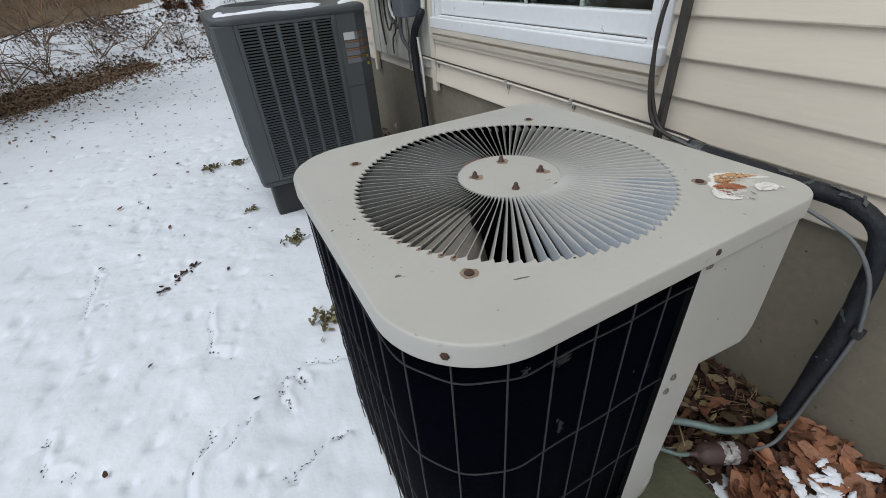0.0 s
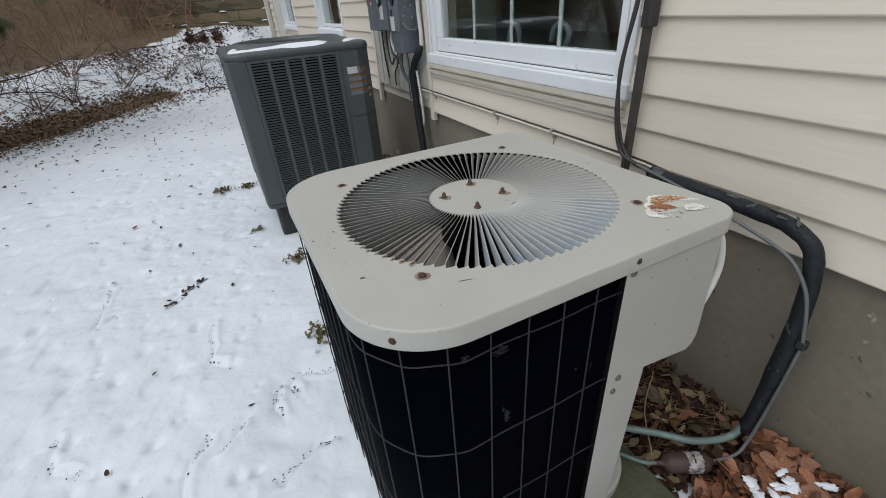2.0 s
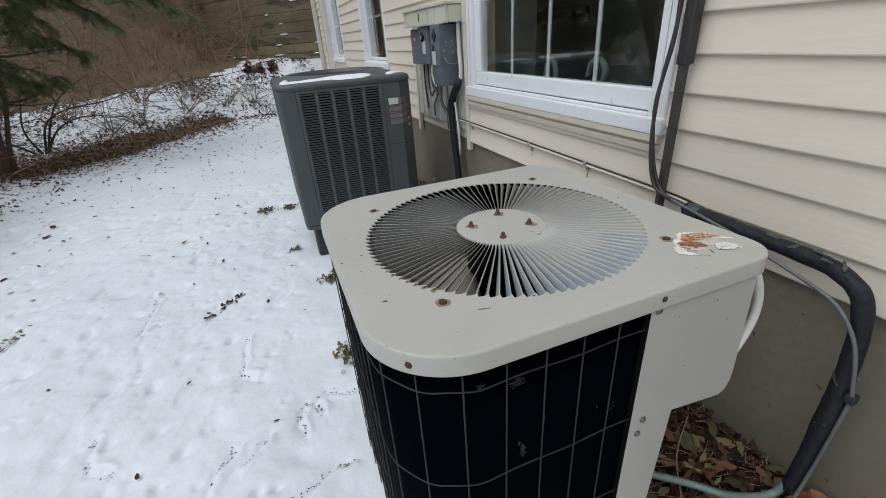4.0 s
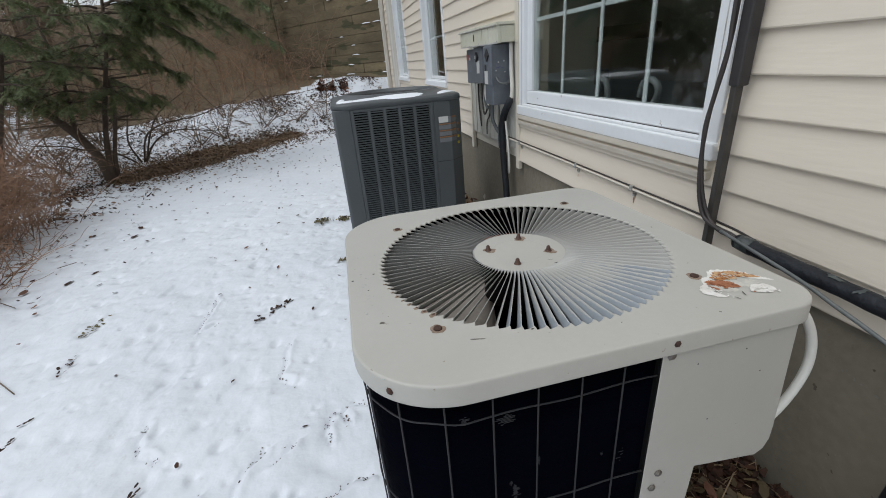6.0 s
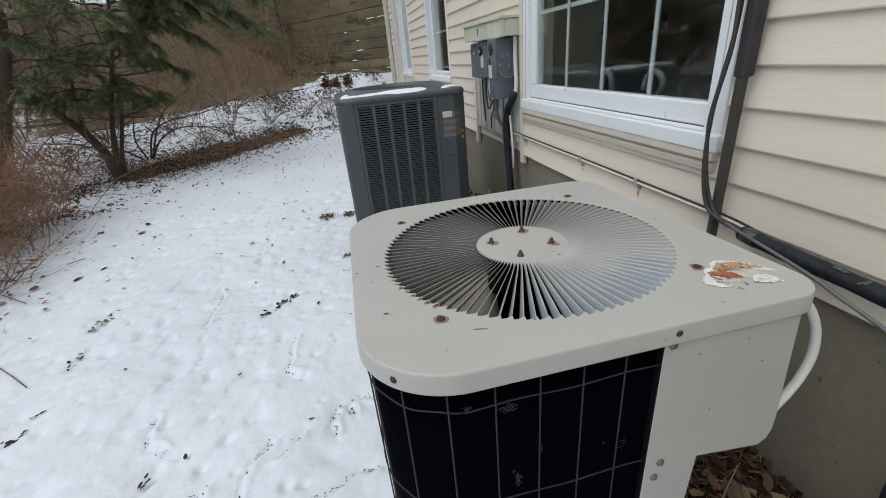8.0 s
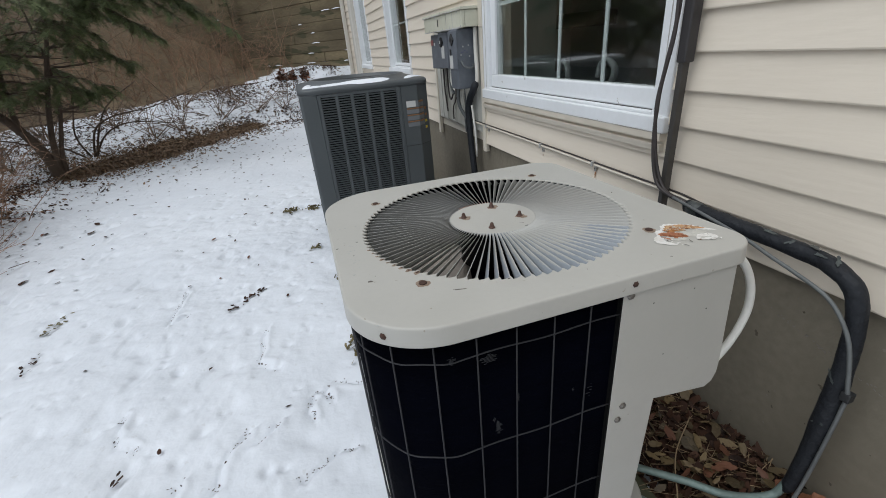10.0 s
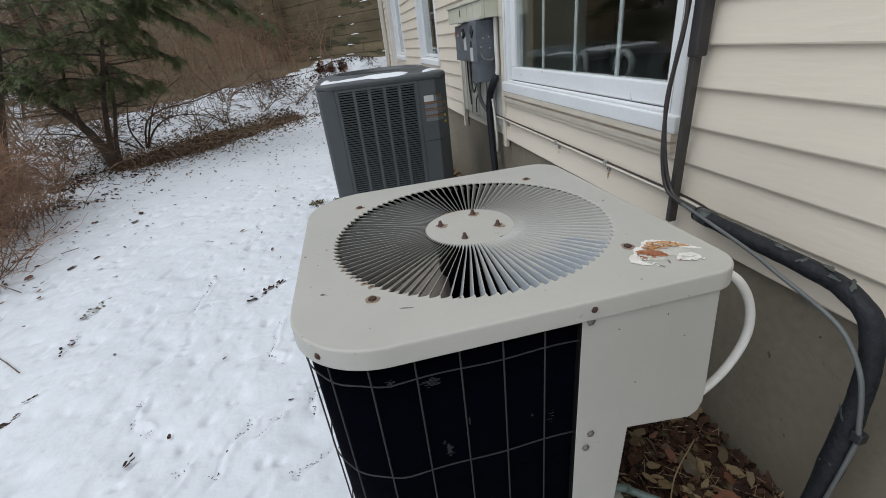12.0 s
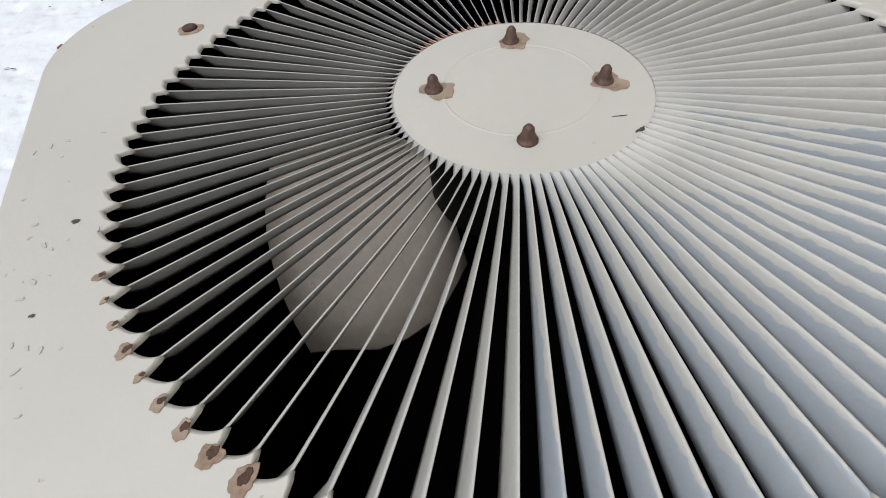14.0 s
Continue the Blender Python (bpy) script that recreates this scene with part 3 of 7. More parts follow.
def build_chips():
    rng = random.Random(90)
    turn = Matrix.Rotation(radians(-90), 4, "Y")
    for k in range(70):
        y, z = rng.uniform(-0.3, 1.1), rng.uniform(0.12, 0.62)
        me = mesh_stain(rng.choice((0.002, 0.003, 0.004, 0.007)) * rng.uniform(0.7, 1.2), 400 + k, (1.0, rng.uniform(0.4, 0.8)), 1.5)
        part("chip", me, CHIP if rng.random() < 0.6 else CHIP_DARK, foundation, at=Matrix.Translation((1.2046, y, z)) @ turn @ Matrix.Rotation(rng.uniform(0.3, 1.2), 4, "Z"))
    # rough, broken casting seam across the parging
    for k in range(120):
        t = rng.random()
        me = mesh_stain(rng.uniform(0.0015, 0.0045), 600 + k, (1.0, 0.5), 1.6)
        part("seam_crumb", me, CHIP, foundation, at=Matrix.Translation((1.2046, -0.35 + 0.93 * t, 0.345 + 0.2325 * t + rng.gauss(0, 0.003))) @ turn @ Matrix.Rotation(1.3 + rng.uniform(-0.5, 0.5), 4, "Z"))


def wall_pieces():
    """The sheathing behind the siding, left free at the windows."""
    out, y = [], NEAR
    for a, b, s, h in WINDOWS:
        out.append(box((1.2, y, BOTTOM), (1.34, a + 0.03, TOP)))
        out.append(box((1.2, a + 0.03, BOTTOM), (1.34, b - 0.03, s + 0.02)))
        out.append(box((1.2, a + 0.03, h - 0.02), (1.34, b - 0.03, TOP)))
        y = b - 0.03
    out.append(box((1.2, y, BOTTOM), (1.34, FAR, TOP)))
    out.append(box((1.34, FAR - 0.14, -0.3), (6.0, FAR, TOP)))
    out.append(box((5.9, NEAR, -0.3), (6.0, FAR - 0.14, TOP)))
    out.append(box((1.34, NEAR, -0.3), (5.9, NEAR + 0.1, TOP)))
    return merge(*out)


wall = solid("wall_east", wall_pieces(), CAULK, "cream vinyl-sided house wall above a concrete foundation", "wall", "structure")
solid("floor", box((1.34, NEAR + 0.1, 0.55), (5.9, FAR - 0.14, 0.62)), INTERIOR, "dim wooden room floor behind the windows", "floor", "structure")
solid("ceiling", box((1.34, NEAR + 0.1, 2.9), (5.9, FAR - 0.14, 3.0)), INTERIOR, "dim plain room ceiling behind the windows", "ceiling", "structure")
solid("roof", box((1.15, NEAR, TOP), (6.1, FAR + 0.05, TOP + 0.12)), CHANNEL, "plain dark roof slab over the house", "roof", "structure")

solid("partition", box((1.345, 2.85, 0.62), (2.0, 2.97, 2.9)), INTERIOR, "olive-grey partition wall inside the dim room", "wall", "structure")


def siding_board(y0, y1, z0, h):
    """One lap course: thick at its lower edge, thin where the next covers it, with a rolled lip."""
    k = 0.0145 * h / LAP
    section = [(WALL - 0.0165, z0), (WALL - 0.018, z0 + 0.004), (WALL - 0.018 + k, z0 + h + 0.006), (1.2005, z0 + h + 0.006), (1.2005, z0 + 0.007), (WALL - 0.008, z0 + 0.007), (WALL - 0.0095, z0)]
    verts = [(x, y, z) for y in (y0, y1) for x, z in section]
    n = len(section)
    faces = [(i, (i + 1) % n, n + (i + 1) % n, n + i) for i in range(n)] + [tuple(reversed(range(n))), tuple(range(n, 2 * n))]
    return mesh_of("siding_board", verts, faces)


def build_siding():
    blocked = WINDOWS + [(2.305, 3.285, BOTTOM - 0.1, 1.36)]
    for row in range(30):
        z0 = BOTTOM + row * LAP
        spans = [(NEAR, FAR)]
        for a, b, s, h in blocked:
            if z0 + LAP <= s + 0.003 or z0 >= h:
                continue
            cut = []
            for lo, hi in spans:
                if b <= lo or a >= hi:
                    cut.append((lo, hi))
                else:
                    cut += [(lo, a), (b, hi)]
            spans = [c for c in cut if c[1] - c[0] > 0.02]
            if z0 < s < z0 + LAP and s - z0 > 0.02:
                part("siding_board", siding_board(a, b, z0, s - z0), SIDING, wall)
        for lo, hi in spans:
            part("siding_board", siding_board(lo, hi, z0, LAP), SIDING, wall)


def build_window(index, a, b, sill, head, columns, row, bar_at, label, deep=0.0):
    win = thing(f"window_{index}", (WALL, (a + b) / 2, sill), label, "window", kind="structure")
    f = 0.068
    g = 0.04 if deep else f
    x0, x1 = WALL - 0.022, WALL + 0.08 + deep
    outer = [box((x0, a, sill), (x1, a + g, head), 0.004), box((x0, b - f, sill), (x1, b, head), 0.004),
             box((x0, a + g, head - f), (x1, b - f, head), 0.004)]
    part("window_frame", merge(*outer), TRIM_WHITE, win)
    part("window_sill", merge(box((x0 - 0.014, a - 0.004, sill), (x1, b + 0.004, sill + 0.052), 0.006), box((x0 - 0.002 + deep, a + g, sill + 0.052), (x1, b - f, sill + 0.062), 0.003)), TRIM_WHITE, win)
    s = 0.012 if deep else 0.05
    ya, yb, za, zb = a + g, b - f, sill + 0.062, head - f
    xs0, xs1 = WALL - 0.002 + deep, WALL + 0.05 + deep
    sash = [box((xs0, ya, za), (xs1, yb, za + s + 0.02), 0.006), box((xs0, ya, zb - s), (xs1, yb, zb), 0.006),
            box((xs0, ya, za + s + 0.02), (xs1, ya + 0.012, zb - s), 0.004), box((xs0, yb - s - 0.01, za + s + 0.02), (xs1, yb, zb - s), 0.004)]
    part("sash", merge(*sash), TRIM_WHITE, win)
    part("gasket", box((WALL - 0.004 + deep, ya + 0.002, za - 0.0015), (WALL + 0.02 + deep, yb - 0.002, za + 0.0022)), CHANNEL, win, "thin dark strip under the sash")
    part("gasket", box((x0 - 0.0145, a + 0.002, sill + 0.0005), (x0, b - 0.002, sill + 0.0035)), GRIME, win, "grimy lower edge of the sill")
    for y in (a + g * 0.55, b - f * 0.55):
        part("groove", box((x0 - 0.001, y - 0.0016, sill + 0.055), (x0 + 0.004, y + 0.0016, head - f)), GRIME, win, "thin dark groove line down the jamb")
    gy0, gy1, gz0, gz1 = ya + 0.012, yb - s - 0.01, za + s + 0.02, zb - s
    pane = part("pane", box((WALL + 0.012 + deep, gy0, gz0), (WALL + 0.018 + deep, gy1, gz1)), GLASS, win, "dark reflecting glass pane")
    pane.visible_shadow = False
    for i in range(1, columns):
        y = gy0 + (gy1 - gy0) * i / columns
        part("glazing_bar", box((WALL + 0.022 + deep, y - 0.009, gz0), (WALL + 0.03 + deep, y + 0.009, gz1), 0.002), MUNTIN, win)
    z = bar_at
    while z < gz1:
        part("glazing_bar", box((WALL + 0.0305 + deep, gy0, z - 0.009), (WALL + 0.0385 + deep, gy1, z + 0.009), 0.002), MUNTIN, win)
        z += row
    return win


build_window(1, *WINDOWS[0], 4, 0.355, 1.437, "white vinyl window with glazing bars and dark glass")
for i in (1, 2):
    build_window(i + 1, *WINDOWS[i], 3, 0.4, 1.5, "tall white-framed window with dark glass in the siding", 0.035)


def build_ornaments():
    for pts in ([(1.31, 1.70, 0.975), (1.31, 1.705, 1.08), (1.31, 1.68, 1.14), (1.31, 1.64, 1.14), (1.31, 1.62, 1.08), (1.31, 1.62, 0.975)],
                [(1.31, 1.40, 1.09), (1.31, 1.385, 1.14), (1.31, 1.34, 1.155), (1.31, 1.30, 1.125), (1.31, 1.31, 1.08), (1.31, 1.36, 1.03), (1.31, 1.385, 0.975)]):
        solid("ornament", tubes([(smooth_line(pts), 0.013)], 8), CABLE_GREY, "pale curved ornament standing on the inner window ledge", "ornament", group="ornaments on the window ledge")


build_ornaments()


def build_sill_moulding():
    """The tan stepped moulding under the large window."""
    a, b = 0.866, 2.30
    sect = [(WALL - 0.012, 0.9), (WALL - 0.03, 0.9), (WALL - 0.034, 0.92), (WALL - 0.018, 0.923), (WALL - 0.018, 0.93), (WALL - 0.036, 0.934), (WALL - 0.036, 0.955), (WALL + 0.005, 0.955), (WALL + 0.005, 0.9)]
    solid("sill_trim", prism([(x, z) for x, z in sect], a, b, "y"), TRIM_TAN, "weathered tan stepped moulding under the window", "trim", "structure")


build_sill_moulding()
solid("corner_trim", merge(box((WALL - 0.03, FAR - 0.13, 0.2), (WALL - 0.005, FAR + 0.03, TOP), 0.004), box((WALL - 0.005, FAR, 0.2), (WALL + 0.1, FAR + 0.03, TOP), 0.004)),
      TRIM_OLD, "white corner board at the far end of the wall", "trim", "structure")
pipe = thing("downpipe", (WALL, FAR - 0.24, 0.4), "weathered white downpipe beside the house corner", "downpipe")
part("pipe", box((WALL - 0.085, FAR - 0.3, 0.4), (WALL - 0.02, FAR - 0.2, TOP), 0.012), TRIM_OLD, pipe)
for z in (0.9, 2.2):
    part("bracket", box((WALL - 0.09, FAR - 0.305, z), (WALL - 0.006, FAR - 0.195, z + 0.03), 0.003), TRIM_OLD, pipe)
solid("end_casing", box((WALL - 0.02, FAR - 1.36, 0.68), (WALL - 0.003, FAR - 0.7, TOP), 0.003), TRIM_OLD, "weathered white casing board near the corner", "trim", "structure")


# ---- meter panel on the wall ----
def build_meter_panel():
    p = thing("meter_board", (WALL, 2.8, 0.74), "weathered cream board with raised edges behind the electric boxes", "board")
    part("board", box((WALL - 0.012, 2.31, 0.735), (1.2, 3.27, 1.37), 0.002), PANEL, p)
    for y0, y1, z0 in ((2.3, 2.345, 0.62), (3.25, 3.29, 0.6)):
        part("edge_strip", box((WALL - 0.022, y0, z0), (WALL + 0.004, y1, 1.37), 0.003), CAULK, p)
    for y in (2.5, 2.68, 2.86, 3.05, 3.16):
        part("batten", box((WALL - 0.019, y - 0.014, 0.735), (WALL - 0.011, y + 0.014, 1.36), 0.003), PANEL, p)
    t = thing("edge_casing", (WALL, 2.31, 1.37), "cream vertical casing strip beside the window", "trim", kind="structure")
    part("strip", box((WALL - 0.026, 2.294, 1.34), (WALL + 0.004, 2.345, 2.4), 0.003), CAULK, t)


def build_meter_hood():
    h = thing("wooden_hood", (WALL, 2.95, 1.36), "old cream-painted wooden hood with peeling edges above the boxes", "hood")
    part("front_plank", box((WALL - 0.127, 2.348, 1.345), (WALL - 0.105, 3.112, 1.435), 0.003), PLANK, h)
    part("end_plank", box((WALL - 0.104, 2.348, 1.347), (WALL - 0.01, 2.368, 1.434), 0.003), PLANK, h)
    part("end_plank", box((WALL - 0.104, 3.092, 1.347), (WALL - 0.01, 3.112, 1.434), 0.003), PLANK, h)
    part("top_board", box((WALL - 0.135, 2.34, 1.436), (WALL - 0.005, 3.122, 1.452), 0.003), PLANK, h)
    part("peeled_edge", box((WALL - 0.1285, 2.352, 1.3435), (WALL - 0.1275, 3.107, 1.35)), GRIME, h, "dark peeled lower edge")
    part("peeled_edge", box((WALL - 0.1365, 2.342, 1.436), (WALL - 0.1355, 3.12, 1.441)), GRIME, h, "dark peeled top edge")
    part("number_plate", box((WALL - 0.13, 2.78, 1.375), (WALL - 0.1275, 2.795, 1.415), 0.001), CHANNEL, h)
    for y in (2.5, 2.62):
        part("crack", box((WALL - 0.1283, y, 1.348), (WALL - 0.1272, y + 0.004, 1.434)), GRIME, h, "dark crack between the planks")
    for k, (y, z) in enumerate(((2.36, 1.352), (2.42, 1.43), (2.7, 1.351), (2.85, 1.43), (3.0, 1.352), (3.08, 1.425), (2.56, 1.352))):
        part("peeled_spot", mesh_stain(0.012, 520 + k, (1.0, 0.5)), GRIME, h, at=Matrix.Translation((WALL - 0.1274, y, z)) @ Matrix.Rotation(radians(-90), 4, "Y") @ Matrix.Rotation(1.5 + 0.2 * k, 4, "Z"))


def diamond(x0, x1, y, z, r):
    """A square plate set on its corner, facing the lawn."""
    return prism([(y - r, z), (y, z - r), (y + r, z), (y, z + r)], x0, x1, "x", 0.001)


def build_boxes():
    group = "electric boxes on the meter board"
    m = thing("meter_enclosure", (WALL, 2.48, 1.0), "grey metal switch enclosure with a side handle and paper sticker", "electric box", group)
    part("body", box((1.05, 2.415, 1.005), (WALL - 0.012, 2.55, 1.342), 0.006), BOX_GREY, m)
    part("lid_edge", box((1.044, 2.41, 1.12), (1.056, 2.554, 1.335), 0.004), BOX_GREY, m)
    part("handle", tubes([(smooth_line([(1.075, 2.413, 1.165), (1.085, 2.392, 1.135), (1.12, 2.386, 1.125), (1.145, 2.396, 1.13), (1.15, 2.414, 1.14)]), 0.006)], 8), CABLE_GREY, m, "curved grey handle")
    part("dial", diamond(1.036, 1.0436, 2.478, 1.286, 0.034), BLACK_PLASTIC, m, "dark square dial plate on its corner")
    for x, z in ((1.09, 1.245), (1.125, 1.25), (1.13, 1.19), (1.075, 1.2), (1.14, 1.12), (1.08, 1.15)):
        part("rivet", box((x - 0.004, 2.4122, z - 0.004), (x + 0.004, 2.4148, z + 0.004), 0.0012), STEEL, m)
    for x, z, w, t in ((1.085, 1.215, 0.02, 0.003), (1.1, 1.222, 0.012, 0.0025), (1.115, 1.213, 0.012, 0.003)):
        part("pen_mark", box((x - w / 2, 2.4136, z - t / 2), (x + w / 2, 2.4147, z + t / 2)), PEN, m, "faded violet pen mark")
    part("catch", box((1.039, 2.5, 1.2), (1.0438, 2.52, 1.235), 0.002), BLACK_PLASTIC, m)
    part("sticker", box((1.0415, 2.475, 1.125), (1.0438, 2.53, 1.2)), LABEL_WHITE, m, "pale paper sticker")
    d = thing("disconnect_box", (WALL, 2.78, 1.115), "small grey disconnect box with a black knob", "electric box", group)
    part("body", box((1.085, 2.695, 1.118), (WALL - 0.012, 2.88, 1.34), 0.006), BOX_GREY, d)
    part("knob", diamond(1.07, 1.0846, 2.8, 1.28, 0.03), BLACK_PLASTIC, d, "black diamond-shaped knob")
    part("pointer", box((1.0675, 2.794, 1.27), (1.0698, 2.806, 1.29)), LABEL_WHITE, d)
    part("sticker", box((1.0825, 2.755, 1.18), (1.0845, 2.815, 1.258)), LABEL_WHITE, d)
    s = thing("junction_box", (WALL, 3.0, 1.12), "narrow grey junction box with a red tag", "electric box", group)
    part("body", box((1.1, 2.915, 1.11), (WALL - 0.012, 3.1, 1.332), 0.006), BOX_GREY, s)
    part("tag", box((1.0975, 3.04, 1.265), (1.0995, 3.095, 1.3)), RED, s, "faded red tag")
    part("seal", box((1.0955, 3.0, 1.262), (1.0995, 3.02, 1.28), 0.001), LABEL_WHITE, s, "small white seal")
    for name, pts, r, mt, lab in (
            ("wire_loop", [(1.12, 2.75, 1.116), (1.12, 2.75, 1.03), (1.13, 2.71, 0.98), (1.14, 2.68, 1.04), (1.13, 2.68, 1.116)], 0.009, PVC, "looped white cable under the disconnect box"),
            ("wire_loop", [(1.13, 2.8, 1.116), (1.13, 2.8, 1.0), (1.14, 2.77, 0.95), (1.15, 2.73, 1.02), (1.15, 2.73, 1.116)], 0.008, CABLE_GREY, "looped grey cable under the junction box"),
            ("wire_loop", [(1.14, 2.7, 1.116), (1.13, 2.7, 1.0), (1.12, 2.67, 0.93), (1.13, 2.64, 0.98), (1.15, 2.63, 1.06)], 0.006, CABLE_DARK, "looped dark wire under the boxes"),
            ("wire_loop", [(1.15, 2.92, 1.121), (1.15, 2.92, 0.98), (1.15, 2.88, 0.9), (1.16, 2.83, 0.97), (1.16, 2.83, 1.06)], 0.006, CABLE_DARK, "looped dark wire under the narrow box"),
            ("drop_wire", [(WALL - 0.03, 2.78, 1.1), (WALL - 0.03, 2.79, 0.92), (WALL - 0.03, 2.86, 0.85), (WALL - 0.03, 2.87, 0.76)], 0.005, CABLE_DARK, "thin dark wire down the board"),
            ("drop_wire", [(WALL - 0.03, 2.62, 1.02), (WALL - 0.03, 2.6, 0.9), (WALL - 0.03, 2.63, 0.8), (WALL - 0.03, 2.62, 0.7)], 0.005, CABLE_GREY, "thin grey wire down the board"),
            ("drop_wire", [(WALL - 0.035, 3.02, 1.1), (WALL - 0.03, 3.03, 0.95), (WALL - 0.028, 3.0, 0.8)], 0.006, CABLE_DARK, "thin dark wire down the board"),
            ("conduit", [(1.1, 2.57, 1.001), (1.1, 2.57, 0.9), (1.13, 2.54, 0.82), (1.15, 2.5, 0.79)], 0.012, CABLE_GREY, "pale conduit bent under the enclosure"),
            ("ground_wire", [(WALL - 0.03, 2.385, 1.35), (WALL - 0.032, 2.38, 1.2), (WALL - 0.034, 2.365, 1.1), (WALL - 0.04, 2.36, 1.04)], 0.013, TRIM_OLD, "pale cable down the edge of the board"),
            ("ground_wire", [(WALL - 0.05, 2.44, 0.9), (WALL - 0.04, 2.43, 0.75), (WALL - 0.03, 2.44, 0.62), (WALL - 0.03, 2.45, 0.56)], 0.007, PVC, "thin white wire behind the black hose")):
        solid(name, tubes([(smooth_line(pts), r)], 8), mt, lab, "cable", group="cables at the meter board")
    hose = thing("black_hose", (1.16, 2.5, 0.05), "thick black hose from the meter enclosure to the ground", "hose")
    part("hose", tubes([(smooth_line([(1.15, 2.36, 1.05), (1.13, 2.375, 1.0), (1.13, 2.44, 0.94), (1.13, 2.476, 0.86), (1.13, 2.476, 0.78), (1.13, 2.453, 0.608), (1.13, 2.418, 0.425), (1.12, 2.4, 0.2), (1.12, 2.4, 0.0)]), [0.009, 0.012, 0.016, 0.02] + [0.0215] * 200)], 12), FOAM, hose)


build_meter_panel()
build_meter_hood()
build_boxes()


# ---- pipe with clips along the bottom course ----
def build_wall_pipe():
    x = WALL - 0.024
    line = [(WALL - 0.03, 2.5, 0.79), (x, 2.36, 0.788), (x, 2.26, 0.787), (x, 1.6, 0.785), (x, 1.2, 0.782), (x, 0.8, 0.778), (x - 0.02, 0.66, 0.777)]
    solid("wall_pipe", tubes([(smooth_line(line), 0.005)], 8), CAULK, "thin pale pipe clipped along the bottom siding course", "pipe")
    solid("wall_cable", tubes([(smooth_line([(a, b, c + 0.01) for a, b, c in line]), 0.0034)], 6), CABLE_DARK, "thin dark cable above the pipe on the siding", "cable")
    for y in (2.27, 1.61, 1.2):
        c = thing("pipe_clip", (x, y, 0.785), "small galvanised clip holding the pipe to the siding", "clip", "pipe clips on the siding")
        part("strap", merge(box((x - 0.0115, y - 0.006, 0.775), (x + 0.008, y + 0.006, 0.797), 0.003)), STEEL, c)
        part("tab", box((WALL - 0.016, y - 0.006, 0.753), (WALL - 0.006, y + 0.006, 0.776), 0.002), STEEL, c)
        part("rust_drip", mesh_stain(0.012 if y == 1.2 else 0.006, 71, (1.0, 0.3)), RUST_ORANGE, c, "orange rust drip", at=Matrix.Translation((WALL - 0.0125, y, 0.738)) @ Matrix.Rotation(radians(-90), 4, "Y"))
        part("screw", box((WALL - 0.0175, y - 0.003, 0.761), (WALL - 0.0162, y + 0.003, 0.767), 0.001), SCREW, c)


build_wall_pipe()


# ---- line-set channel on the wall, cables, hose ----
def build_channel():
    ch = thing("line_channel", (WALL, 0.845, 0.7), "dark brown square channel running down the wall beside the window", "channel")
    part("channel", box((1.135, 0.80, 0.705), (1.16, 0.818, 1.2), 0.003), CHANNEL, ch)
    part("cover", box((1.13, 0.79, 1.165), (1.165, 0.8225, 2.6), 0.005), COVER, ch, "wider black cover over the upper run")
    channel_straps(ch)
    for pts in ([(1.115, 0.835, 1.6), (1.118, 0.83, 1.342), (1.12, 0.831, 1.233), (1.12, 0.855, 1.082), (1.12, 0.852, 0.927), (1.12, 0.819, 0.819), (1.12, 0.756, 0.789), (1.124, 0.7, 0.782), (1.133, 0.662, 0.772)],
                [(1.13, 0.84, 1.5), (1.125, 0.832, 1.295), (1.12, 0.846, 1.153), (1.12, 0.86, 1.036), (1.125, 0.838, 0.885), (1.127, 0.79, 0.8), (1.13, 0.72, 0.785), (1.135, 0.665, 0.776)]):
        solid("hanging_cable", tubes([(smooth_line(pts), 0.0055)], 8), CABLE_DARK, "thin dark cable hanging beside the channel", "cable", group="cables beside the channel")


def channel_straps(ch):
    for z in (1.5, 1.9):
        part("strap", box((1.1605, 0.79, z), (WALL - 0.006, 0.826, z + 0.02), 0.002), CHANNEL, ch)


